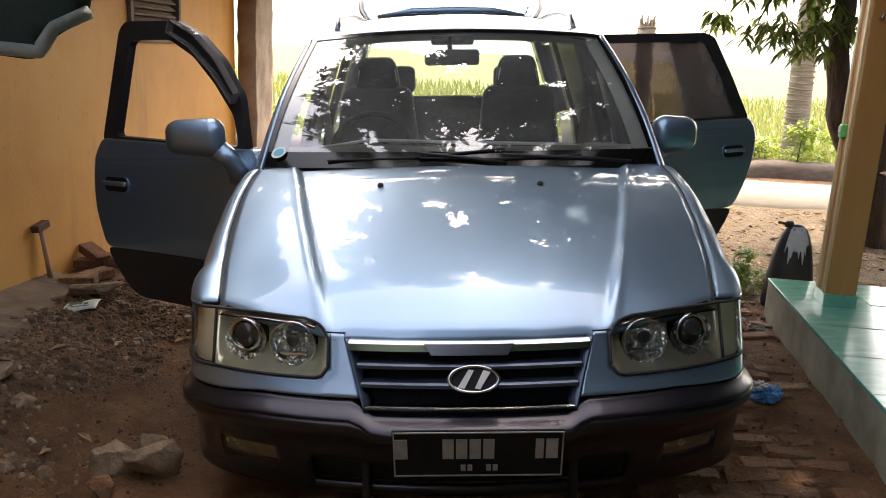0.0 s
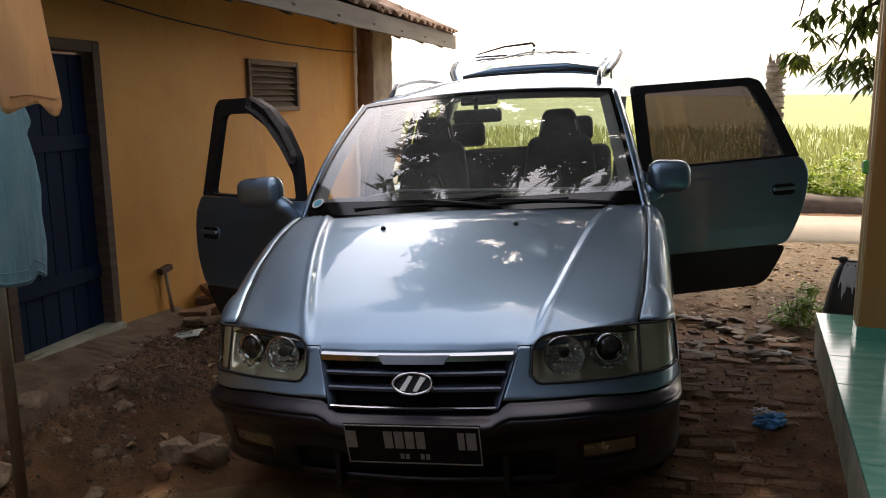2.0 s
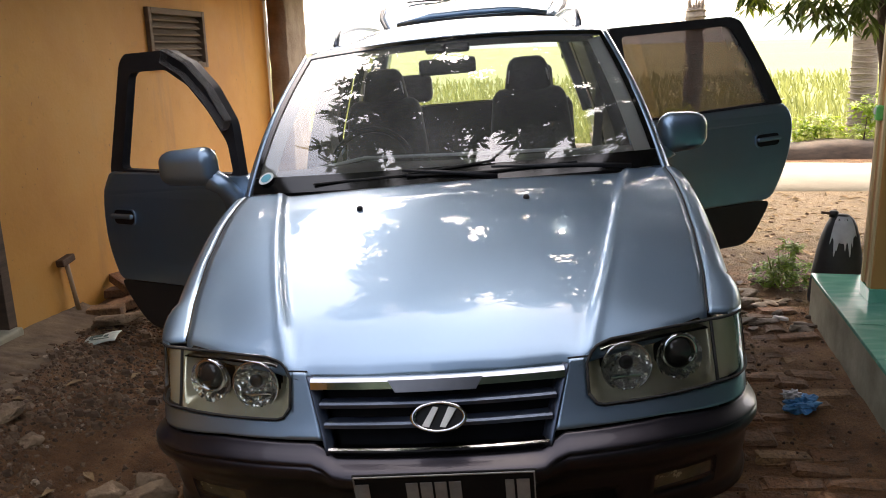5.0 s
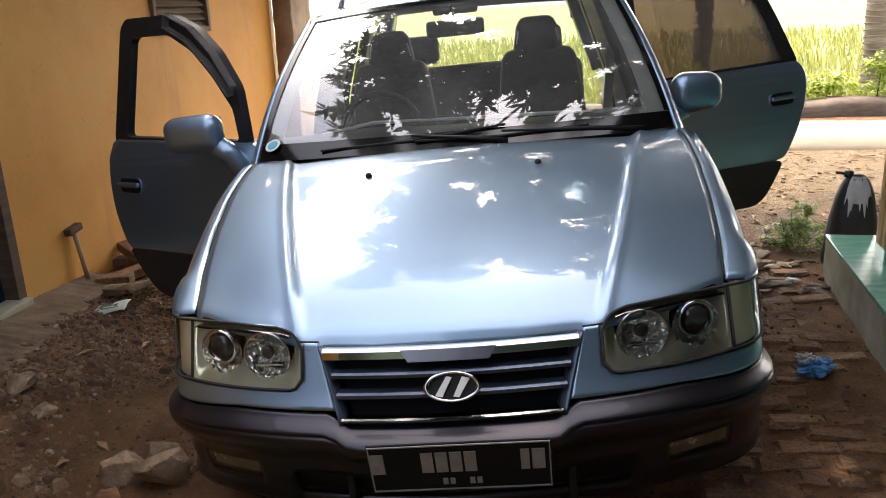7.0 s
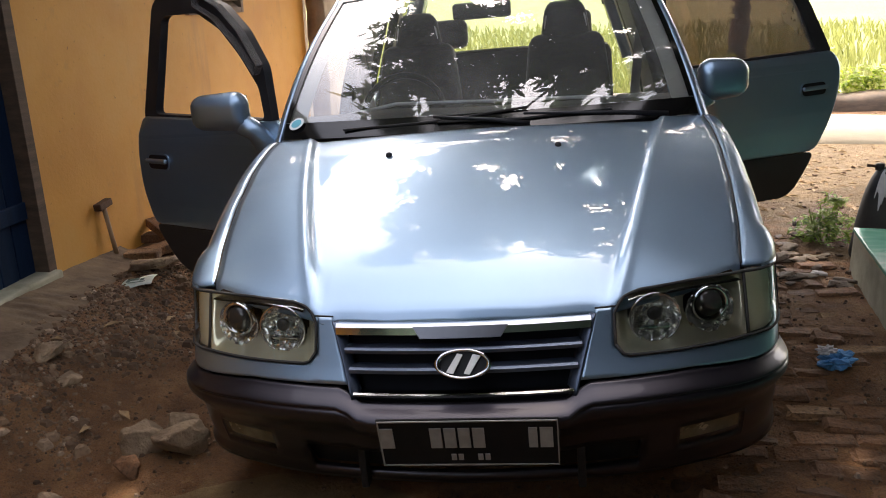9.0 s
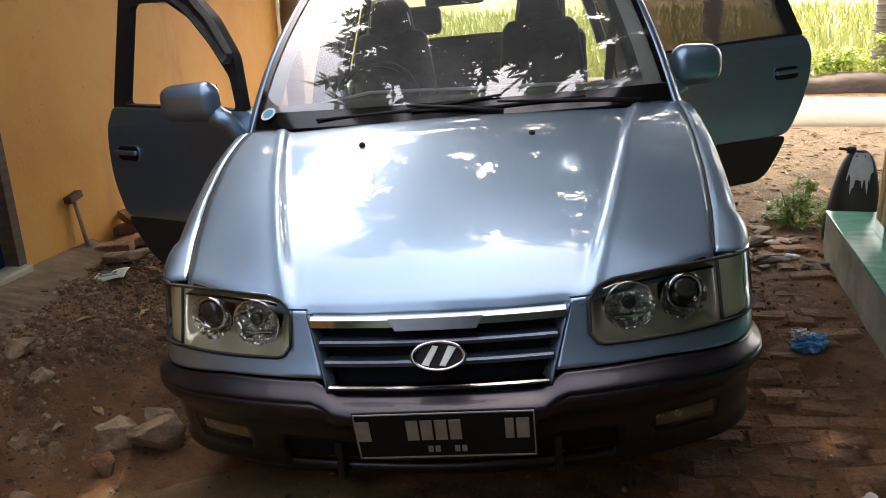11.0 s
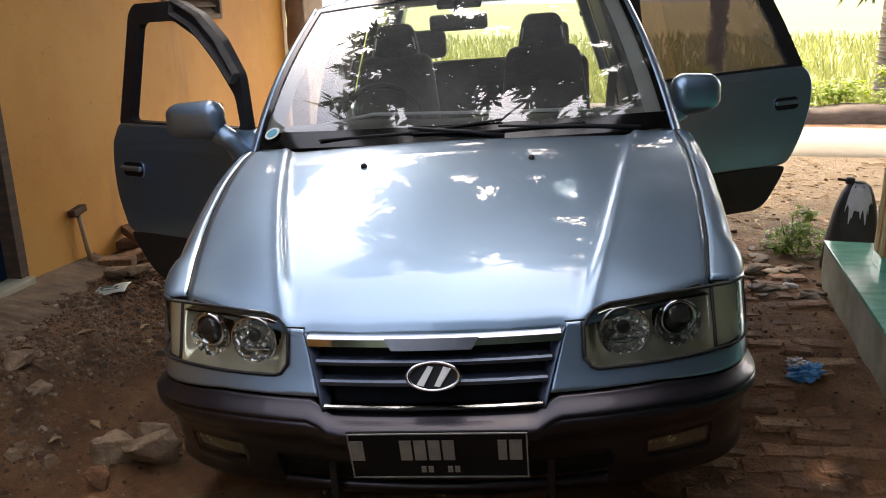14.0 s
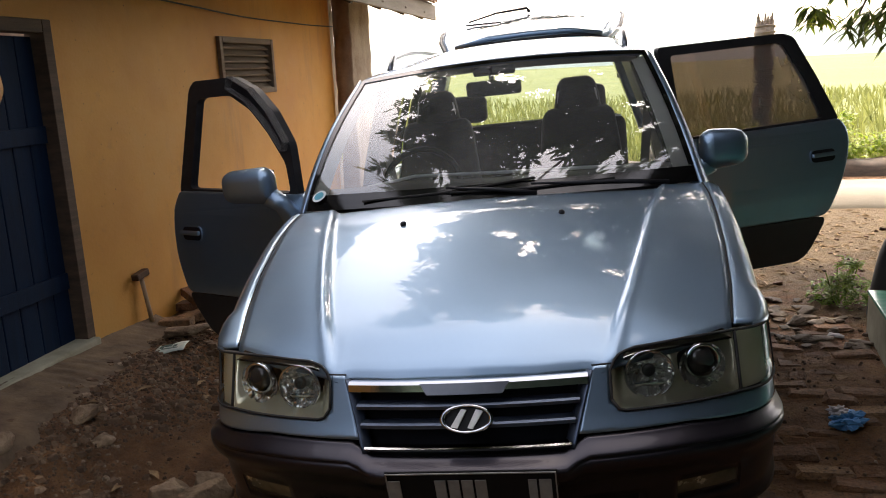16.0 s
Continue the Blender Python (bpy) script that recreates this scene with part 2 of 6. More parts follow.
M["concrete"] = simple("dirty weathered concrete", (0.075, 0.048, 0.027), (0.215, 0.148, 0.090), 6.0, (0.75, 0.95), 0.5, 35, dist=0.01)
M["plaster"] = simple("old bare plaster", (0.20, 0.135, 0.085), (0.36, 0.28, 0.20), 4.0, (0.8, 0.95), 0.6, 24, dist=0.012)
M["porch_side"] = simple("pale plastered plinth", (0.19, 0.185, 0.12), (0.45, 0.43, 0.33), 3.5, (0.7, 0.9), 0.35, 40, dist=0.006)
M["road"] = simple("pale concrete road", (0.22, 0.185, 0.135), (0.31, 0.27, 0.205), 1.6, (0.8, 0.95), 0.4, 30, dist=0.01)
M["post"] = simple("brown varnished post", (0.42, 0.18, 0.05), (0.54, 0.26, 0.085), 5, (0.35, 0.6), 0.15, 50, stretch=(1, 1, 0.15))
M["post_edge"] = simple("cream painted strip", (0.55, 0.40, 0.20), (0.66, 0.50, 0.28), 6, (0.5, 0.7), 0.15, 50, stretch=(1, 1, 0.2))
M["door_blue"] = simple("dark blue door paint", (0.003, 0.012, 0.031), (0.006, 0.021, 0.052), 4, (0.65, 0.85), 0.25, 40, stretch=(6, 6, 0.6))
M["door_blue"].node_tree.nodes["Principled BSDF"].inputs["Specular IOR Level"].default_value = 0.15
M["wood_dark"] = simple("old dark wood", (0.045, 0.028, 0.018), (0.12, 0.078, 0.05), 6, (0.7, 0.9), 0.5, 45, stretch=(1, 0.2, 4))
M["louver"] = simple("grey brown louver wood", (0.11, 0.075, 0.05), (0.20, 0.145, 0.10), 6, (0.7, 0.9), 0.5, 45, stretch=(1, 0.25, 4))
M["fascia"] = simple("grey weathered board", (0.17, 0.14, 0.12), (0.30, 0.26, 0.225), 3, (0.7, 0.9), 0.5, 30, stretch=(3, 0.3, 3), dist=0.008)
M["rooftile"] = simple("old clay roof tile", (0.16, 0.085, 0.055), (0.33, 0.22, 0.15), 5, (0.8, 0.95), 0.5, 40, dist=0.008)
M["stone"] = simple("pale broken stone", (0.13, 0.085, 0.052), (0.46, 0.335, 0.215), 9, (0.8, 0.95), 1.0, 45, dist=0.014)
M["slab"] = simple("flat dark broken stone", (0.055, 0.036, 0.024), (0.21, 0.155, 0.108), 8, (0.7, 0.95), 0.8, 40, dist=0.01)
M["gravel"] = chips_mat()
M["bark"] = simple("dark bark", (0.035, 0.022, 0.015), (0.115, 0.075, 0.05), 9, (0.85, 1.0), 0.9, 20, stretch=(2, 2, 0.5), dist=0.03)
M["palm_bark"] = simple("pale palm bark", (0.17, 0.13, 0.10), (0.42, 0.35, 0.28), 5, (0.85, 1.0), 0.8, 16, stretch=(0.6, 0.6, 3), dist=0.02)
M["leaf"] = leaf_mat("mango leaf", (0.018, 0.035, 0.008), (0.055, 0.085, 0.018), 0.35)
# lighter copy of the mango leaf, its backlight put into the colour
M["leaf_low"] = leaf_mat("mango leaf with painted backlight", (0.035, 0.06, 0.012), (0.12, 0.16, 0.035), 0.55)
M["leaf_bright"] = leaf_mat("sunlit shrub leaf", (0.14, 0.22, 0.016), (0.33, 0.43, 0.04), 0.5)
M["rice"] = leaf_mat("rice blade", (0.16, 0.175, 0.042), (0.26, 0.27, 0.085), 0.5)
M["steel"] = simple("worn steel pole", (0.17, 0.16, 0.12), (0.33, 0.31, 0.25), 12, (0.4, 0.65), 0.2, 60, 0.5, (1, 1, 0.3))
M["rust"] = simple("rusty iron", (0.055, 0.03, 0.018), (0.13, 0.07, 0.04), 14, (0.7, 0.9), 0.4, 80, 0.4)


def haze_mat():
    """Far trees, bright haze put into their pale colour; a plain glowing backdrop."""
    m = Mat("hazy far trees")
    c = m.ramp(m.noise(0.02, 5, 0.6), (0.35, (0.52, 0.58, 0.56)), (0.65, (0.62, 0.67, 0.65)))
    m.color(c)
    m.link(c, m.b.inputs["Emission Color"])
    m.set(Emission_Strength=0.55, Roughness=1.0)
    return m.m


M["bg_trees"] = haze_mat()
M["reflector"] = facet_mat("faceted lamp reflector", 46, 0.020, 0.85, (0.95, 0.94, 0.90))
# warmth of mirrored ground is put into the silvered housing's base colour
M["lamp_inner"] = simple("silvered lamp housing", (0.90, 0.84, 0.62), (0.97, 0.92, 0.75), 14, (0.12, 0.20), 0.10, 30, 0.55)
M["fog_back"] = simple("dull fog lamp back", (0.44, 0.40, 0.29), (0.78, 0.73, 0.56), 16, (0.15, 0.35), 0.5, 26, 0.6)
M["lamp_shade"] = simple("dark bulb cap", (0.05, 0.05, 0.05), (0.11, 0.105, 0.10), 20, (0.25, 0.4), 0.05, 60, 0.6)
M["lamp_glass"] = simple("thick dark lens glass", (0.028, 0.027, 0.026), (0.05, 0.047, 0.044), 9, (0.03, 0.07), 0.01, 60, 0.25)
M["plate_black"] = simple("black plate paint", (0.006, 0.006, 0.007), (0.012, 0.012, 0.012), 20, (0.6, 0.8), 0.1, 90)
M["plate_black"].node_tree.nodes["Principled BSDF"].inputs["Specular IOR Level"].default_value = 0.2
M["green_wall"] = simple("dark green painted wall", (0.028, 0.055, 0.042), (0.045, 0.08, 0.060), 3, (0.6, 0.8), 0.3, 40)
M["frit"] = simple("black ceramic glass", (0.003, 0.003, 0.003), (0.006, 0.006, 0.006), 9, (0.06, 0.14), 0.01, 60)
M["grille_black"] = simple("deep black grille plastic", (0.003, 0.004, 0.007), (0.006, 0.008, 0.013), 12, (0.5, 0.7), 0.1, 220)
M["grille_black"].node_tree.nodes["Principled BSDF"].inputs["Specular IOR Level"].default_value = 0.1
M["bar"] = simple("silver blue grille bar", (0.055, 0.075, 0.112), (0.085, 0.11, 0.155), 9, (0.28, 0.42), 0.02, 60, 0.75)
M["hazed"] = simple("hazed clear plastic", (0.66, 0.68, 0.64), (0.82, 0.83, 0.79), 22, (0.15, 0.3), 0.3, 40, 0.1)


def cloth(name, c1, c2, trans=0.45):
    """Thin cotton that lets light through."""
    m = Mat(name)
    n = m.noise(4, 6, 0.6, (1, 1, 0.5))
    c = m.ramp(n, (0.3, c1), (0.7, c2))
    m.color(c)
    m.set(Roughness=0.95)
    folds = m.bump(m.noise(16, 4, 0.5, (1, 1, 0.14)), 0.9, 0.05)
    m.bump(m.noise(420, 2, 0.5), 0.3, 0.002, folds)
    tl = m.t.nodes.new("ShaderNodeBsdfTranslucent")
    m.link(c, tl.inputs[0])
    mx = m.t.nodes.new("ShaderNodeMixShader")
    mx.inputs[0].default_value = trans
    m.link(m.b.outputs[0], mx.inputs[1])
    m.link(tl.outputs[0], mx.inputs[2])
    m.link(mx.outputs[0], m.out.inputs[0])
    return m.m


M["cloth_blue"] = cloth("pale blue cotton", (0.20, 0.43, 0.51), (0.42, 0.62, 0.69))
M["cloth_grey"] = cloth("grey cotton", (0.36, 0.39, 0.36), (0.50, 0.53, 0.50))
M["cloth_trim"] = simple("dark grey cotton trim", (0.07, 0.08, 0.09), (0.12, 0.13, 0.14), 12, (0.85, 1.0), 0.4, 90)
M["cloth_peach"] = cloth("peach cotton", (0.68, 0.46, 0.26), (0.80, 0.60, 0.38), 0.55)
M["cloth_black"] = simple("black cotton", (0.006, 0.006, 0.006), (0.014, 0.014, 0.014), 9, (0.9, 1.0), 0.4, 90)
M["cloth_green"] = simple("dark green cotton", (0.02, 0.035, 0.03), (0.05, 0.07, 0.06), 9, (0.9, 1.0), 0.4, 90)
M["bag"] = simple("thin blue plastic", (0.04, 0.20, 0.46), (0.12, 0.36, 0.66), 25, (0.25, 0.5), 0.4, 40)
M["paper"] = simple("printed paper", (0.50, 0.60, 0.55), (0.74, 0.76, 0.68), 30, (0.6, 0.9), 0.2, 60)
M["ink"] = simple("dark print", (0.06, 0.10, 0.09), (0.14, 0.20, 0.17), 40, (0.6, 0.9), 0.1, 60)
M["white_scrap"] = simple("dirty white plastic", (0.50, 0.48, 0.45), (0.74, 0.72, 0.70), 20, (0.4, 0.7), 0.3, 50)
M["can"] = simple("black weathered plastic", (0.010, 0.010, 0.011), (0.035, 0.034, 0.032), 6, (0.45, 0.7), 0.3, 60)
M["splash"] = simple("dried white paint", (0.45, 0.46, 0.48), (0.62, 0.62, 0.63), 12, (0.6, 0.85), 0.3, 50)
M["green_plastic"] = simple("bright green plastic", (0.08, 0.42, 0.08), (0.16, 0.55, 0.14), 12, (0.3, 0.5), 0.1, 60)
M["handle_wood"] = simple("pale tool handle", (0.30, 0.20, 0.11), (0.45, 0.32, 0.19), 12, (0.6, 0.8), 0.3, 50, stretch=(1, 1, 0.2))
M["weed"] = leaf_mat("weed leaf", (0.09, 0.17, 0.015), (0.22, 0.34, 0.04), 0.45)
M["dry_leaf"] = simple("dry fallen leaf", (0.20, 0.12, 0.06), (0.42, 0.29, 0.15), 30, (0.8, 1.0), 0.3, 60)

# ---------------------------------------------------------------- mesh helpers


def mesh_object(name, verts, faces, mat, parent=None, label="", smooth=True):
    me = bpy.data.meshes.new(name)
    me.from_pydata([tuple(v) for v in verts], [], faces)
    me.materials.append(mat)
    if smooth:
        me.polygons.foreach_set("use_smooth", [True] * len(me.polygons))
    ob = new(name, me)
    if parent:
        ob.parent = parent
    if label:
        tagged(ob, label)
    return ob


def part(name, bm, mat, parent=None, label="", smooth=False):
    me = bpy.data.meshes.new(name)
    bmesh.ops.recalc_face_normals(bm, faces=bm.faces)
    bm.to_mesh(me)
    bm.free()
    me.materials.append(mat)
    if smooth:
        me.polygons.foreach_set("use_smooth", [True] * len(me.polygons))
    ob = new(name, me)
    if parent:
        ob.parent = parent
    if label:
        tagged(ob, label)
    return ob


def box(sx, sy, sz, m=None, bevel=0.0, seg=2, bm=None):
    """A box centred on its pose m, with rounded edges."""
    own = bm is None
    b = bmesh.new()
    bmesh.ops.create_cube(b, size=1, matrix=Matrix.Diagonal((sx, sy, sz, 1)))
    if bevel > 0:
        bmesh.ops.bevel(b, geom=list(b.edges), offset=bevel, segments=seg, affect="EDGES", profile=0.5)
    if m is not None:
        b.transform(m)
    if own:
        return b
    me = bpy.data.meshes.new("tmp")
    b.to_mesh(me)
    b.free()
    bm.from_mesh(me)
    bpy.data.meshes.remove(me)
    return bm


def lathe(profile, seg=24, m=None):
    """Turns (radius, height) pairs round z."""
    b = bmesh.new()
    rings = []
    for r, z in profile:
        rings.append([b.verts.new((r * math.cos(2 * math.pi * i / seg), r * math.sin(2 * math.pi * i / seg), z)) for i in range(seg)])
    for a, c in zip(rings, rings[1:]):
        for i in range(seg):
            b.faces.new((a[i], a[(i + 1) % seg], c[(i + 1) % seg], c[i]))
    b.faces.new(list(reversed(rings[0])))
    b.faces.new(rings[-1])
    if m is not None:
        b.transform(m)
    return b


def tube(points, radius, seg=8, bm=None, taper=None):
    """A round bar along points; radius may be a list."""
    b = bm or bmesh.new()
    pts = [Vector(p) for p in points]
    rad = radius if isinstance(radius, (list, tuple)) else [radius] * len(pts)
    rings = []
    for i, p in enumerate(pts):
        d = (pts[min(i + 1, len(pts) - 1)] - pts[max(i - 1, 0)]).normalized()
        a = d.cross(Vector((0, 0, 1)))
        if a.length < 0.05:
            a = d.cross(Vector((0, 1, 0)))
        a.normalize()
        c = d.cross(a)
        rings.append([b.verts.new(p + rad[i] * (math.cos(2 * math.pi * k / seg) * a + math.sin(2 * math.pi * k / seg) * c)) for k in range(seg)])
    for r, s in zip(rings, rings[1:]):
        for k in range(seg):
            b.faces.new((r[k], r[(k + 1) % seg], s[(k + 1) % seg], s[k]))
    b.faces.new(list(reversed(rings[0])))
    b.faces.new(rings[-1])
    return b


def prism(outline, y0, y1, holes=()):
    """An upright sheet: (s, z) outline swept from y0 to y1 (x is s)."""
    b = bmesh.new()
    a = [b.verts.new((s, y0, z)) for s, z in outline]
    c = [b.verts.new((s, y1, z)) for s, z in outline]
    n = len(outline)
    b.faces.new(a)
    b.faces.new(list(reversed(c)))
    for i in range(n):
        b.faces.new((a[i], c[i], c[(i + 1) % n], a[(i + 1) % n]))
    return b


def ring(outer, inner, y0, y1):
    """A frame between two (s, z) outlines of the same count."""
    b = bmesh.new()
    n = len(outer)
    lay = [[b.verts.new((s, y, z)) for s, z in o] for y in (y0, y1) for o in (outer, inner)]
    o0, i0, o1, i1 = lay
    for k in range(n):
        j = (k + 1) % n
        b.faces.new((o0[k], o0[j], i0[j], i0[k]))
        b.faces.new((o1[j], o1[k], i1[k], i1[j]))
        b.faces.new((o0[j], o0[k], o1[k], o1[j]))
        b.faces.new((i0[k], i0[j], i1[j], i1[k]))
    return b


def grid(us, vs, fn, skip=None):
    """A sheet of quads over us x vs; skip(u, v) leaves a cell open."""
    b = bmesh.new()
    vv = [[b.verts.new(fn(u, v)) for v in vs] for u in us]
    for i in range(len(us) - 1):
        for j in range(len(vs) - 1):
            if skip and skip((us[i] + us[i + 1]) / 2, (vs[j] + vs[j + 1]) / 2):
                continue
            b.faces.new((vv[i][j], vv[i + 1][j], vv[i + 1][j + 1], vv[i][j + 1]))
    lone = [v for v in b.verts if not v.link_faces]
    bmesh.ops.delete(b, geom=lone, context="VERTS")
    return b


def thick(ob, t, offset=-1.0):
    md = ob.modifiers.new("thickness", "SOLIDIFY")
    md.thickness, md.offset = t, offset
    return ob


def thing(name, m, label, category, group="", kind=""):
    e = new(name)
    e.empty_display_size = 0.1
    e.matrix_world = m
    return tagged(e, label, category, group, kind)


def lerp(x, xs, ys):
    return float(np.interp(x, xs, ys))


def smooth01(x):
    x = min(1.0, max(0.0, x))
    return x * x * (3 - 2 * x)


rng = random.Random(7)

# ---------------------------------------------------------------- ground, road, field


def foot(y):
    """Height of the ground along the yellow wall."""
    return lerp(y, [-4, 0.6, 1.0, 1.95, 2.5, 4.0, 7.0], [0.28, 0.21, 0.165, 0.122, 0.09, 0.05, 0.0])


def ground_z(x, y):
    z = 0.03 * max(-1.3, min(1.5, x))
    if x < -1.55:
        k = smooth01((-1.50 - x) / 0.58)
        z = z * (1 - k) + (foot(y) - 0.045) * k
    # low sandy hump before the bumper
    d = math.hypot((x + 0.55) / 0.66, (y + 0.15) / 0.56) + 0.10 * noise.noise(Vector((x * 5, y * 5, 1)))
    z += 0.050 * smooth01((1.06 - d) / 0.12)
    # shallow rut beside the hump
    d = math.hypot((x + 1.42) / 0.28, (y - 0.15) / 0.55)
    z -= 0.03 * smooth01((1.0 - d) / 0.6)
    if y > 4:
        z *= 1 - smooth01((y - 4) / 2.0)
    n = 0.018 * noise.fractal(Vector((x * 2.2, y * 2.2, 0.3)), 1.0, 2.0, 5)
    n += 0.012 * noise.noise(Vector((x * 9, y * 9, 4.0)))
    z += n * (1.0 if -7 < x < 7 and y < 6.4 else 0.15)
    if y > 9.6:
        z -= 0.45 * smooth01((y - 9.6) / 0.8)
    return z


def spaced(a, b, lo, hi, step, grow):
    """Fine between lo and hi, coarser outward."""
    xs = list(np.arange(lo, hi, step))
    s, v = step, hi
    while v < b:
        xs.append(v)
        s *= grow
        v += s
    xs.append(b)
    s, v = step, lo
    while v > a:
        s *= grow
        v -= s
        xs.insert(0, max(a, v))
    return xs


gx = spaced(-2500, 2500, -2.7, 2.6, 0.04, 1.22)
gy = spaced(-2500, 2500, -1.6, 6.2, 0.045, 1.22)
gv = [(x, y, ground_z(x, y)) for x in gx for y in gy]
ny = len(gy)
gf = [(i * ny + j, (i + 1) * ny + j, (i + 1) * ny + j + 1, i * ny + j + 1) for i in range(len(gx) - 1) for j in range(ny - 1)]
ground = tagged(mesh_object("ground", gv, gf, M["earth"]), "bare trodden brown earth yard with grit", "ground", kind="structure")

road_v, road_f = [], []
rx = np.linspace(-40, 60, 160)
for x in rx:
    s = 0.05 * math.sin(x * 1.7) + 0.03 * math.sin(x * 5.1)
    road_v += [(x, 6.75 + s, -0.05), (x, 6.80 + s, 0.035), (x, 7.65, 0.055), (x, 8.52 - s, 0.035), (x, 8.57 - s, -0.05)]
for i in range(len(rx) - 1):
    for j in range(4):
        road_f.append((i * 5 + j, i * 5 + 5 + j, i * 5 + 6 + j, i * 5 + 1 + j))
tagged(mesh_object("road", road_v, road_f, M["road"]), "pale sunlit concrete village lane", "road", kind="structure")

fx = spaced(-1500, 1500, -8, 14, 0.5, 1.2)
fy = spaced(9.95, 1400, 9.95, 20, 0.5, 1.2)
fv = [(x, y, -0.12 + 0.05 * noise.noise(Vector((x * 0.8, y * 0.8, 2)))) for x in fx for y in fy]
nf = len(fy)
ff = [(i * nf + j, (i + 1) * nf + j, (i + 1) * nf + j + 1, i * nf + j + 1) for i in range(len(fx) - 1) for j in range(nf - 1)]
tagged(mesh_object("rice_field", fv, ff, M["field"]), "wide flat yellow-green ripening rice field", "field", kind="structure")

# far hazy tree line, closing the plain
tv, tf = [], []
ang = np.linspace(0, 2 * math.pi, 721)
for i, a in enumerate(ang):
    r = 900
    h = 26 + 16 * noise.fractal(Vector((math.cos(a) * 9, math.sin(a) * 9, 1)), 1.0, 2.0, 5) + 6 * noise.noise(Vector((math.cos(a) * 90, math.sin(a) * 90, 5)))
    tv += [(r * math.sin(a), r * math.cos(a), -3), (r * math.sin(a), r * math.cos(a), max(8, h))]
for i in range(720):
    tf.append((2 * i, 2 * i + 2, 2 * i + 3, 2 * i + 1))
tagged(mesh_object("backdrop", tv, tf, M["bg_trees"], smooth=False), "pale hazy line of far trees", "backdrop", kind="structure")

# earth bank with old log edge along the lane
bank = bmesh.new()
bx = np.linspace(-14, 24, 200)
rows = []
for x in bx:
    h = 0.20 + 0.06 * noise.noise(Vector((x * 1.3, 0, 0))) + 0.03 * noise.noise(Vector((x * 6, 0, 3)))
    d = 0.06 * noise.noise(Vector((x * 2.1, 7, 0)))
    rows.append([bank.verts.new(p) for p in ((x, 9.05 + d, -0.05), (x, 9.12 + d, h * 0.7), (x, 9.25 + d, h), (x, 9.7 + d, h * 0.9), (x, 10.2, -0.3))])
for a, c in zip(rows, rows[1:]):
    for j in range(4):
        bank.faces.new((a[j], c[j], c[j + 1], a[j + 1]))
tagged(part("field_bank", bank, M["wood_dark"], smooth=True), "dark earth and log bank along the lane", "bank", kind="structure")

# ---------------------------------------------------------------- yellow house
WX = -2.5
HOUSE_TOP = 2.42
DY0, DY1, DZ0, DZ1 = 1.02, 1.93, 0.16, 1.90
VY0, VY1, VZ0, VZ1 = 3.77, 4.75, 1.435, 1.875


def wall_block(y0, y1, z0, z1, bm, x0=WX - 0.16, x1=WX):
    box(x1 - x0, y1 - y0, z1 - z0, Matrix.Translation(((x0 + x1) / 2, (y0 + y1) / 2, (z0 + z1) / 2)), bm=bm)


wb = bmesh.new()
wall_block(-6.0, DY0, -0.3, HOUSE_TOP, wb)
wall_block(DY0, DY1, DZ1, HOUSE_TOP, wb)
wall_block(DY0, DY1, -0.3, DZ0, wb)
wall_block(DY1, VY0, -0.3, HOUSE_TOP, wb)
wall_block(VY0, VY1, -0.3, VZ0, wb)
wall_block(VY0, VY1, VZ1, HOUSE_TOP, wb)
wall_block(VY1, 6.30, -0.3, HOUSE_TOP, wb)
tagged(part("wall_west", wb, M["wall"]), "orange-yellow painted plaster house wall with stains", "wall", kind="structure")
wb = bmesh.new()
box(4.4, 0.16, 2.7, Matrix.Translation((WX - 2.40, 6.90, 1.05)), bm=wb)
tagged(part("wall_north", wb, M["plaster"]), "bare plaster end wall of the house", "wall", kind="structure")
wb = bmesh.new()
box(4.5, 0.16, 2.7, Matrix.Translation((WX - 2.41, -5.9, 1.05)), bm=wb)
box(0.16, 12.6, 2.7, Matrix.Translation((WX - 4.6, 0.5, 1.05)), bm=wb)
tagged(part("wall_back", wb, M["wall"]), "yellow painted back walls of the house", "wall", kind="structure")

pier = bmesh.new()
vs = np.linspace(-0.3, HOUSE_TOP, 40)
us = np.linspace(0, 1, 14)


def pier_fn(u, v):
    y = 6.30 + 0.70 * u + (0.03 * noise.noise(Vector((0, v * 3, 8))) if u in (0, 1) else 0)
    return (WX + 0.035 + 0.018 * noise.fractal(Vector((u * 3, v * 3.5, 1)), 1, 2, 4), y, v)


pier = grid(list(us), list(vs), pier_fn)
pier_ob = thick(tagged(part("wall_pier", pier, M["plaster"], smooth=True), "rough bare plaster corner pier of the house", "pier", kind="structure"), 0.18)

# door: frame, planks and rail
door = thing("door_1", pose(WX, DY0, DZ0), "closed dark blue plank door in a dark frame", "door", kind="structure")
dw, dh = DY1 - DY0, DZ1 - DZ0
for nm, sy, sz, y, z in (("frame_jamb", 0.07, dh, 0.035, dh / 2), ("frame_jamb", 0.07, dh, dw - 0.035, dh / 2), ("frame_head", dw - 0.14, 0.07, dw / 2, dh - 0.035)):
    part(nm, box(0.12, sy - 0.003, sz - 0.003, Matrix.Translation((-0.05, y, z)), 0.004), M["wood_dark"], door)
for i in range(6):
    w = (dw - 0.14) / 6
    part("plank", box(0.035, w - 0.006, dh - 0.09, Matrix.Translation((-0.085, 0.07 + w * (i + 0.5), (dh - 0.08) / 2)), 0.005), M["door_blue"], door)
for z in (0.35, 1.15):
    part("rail", box(0.02, dw - 0.17, 0.09, Matrix.Translation((-0.056, dw / 2, z)), 0.004), M["door_blue"], door)
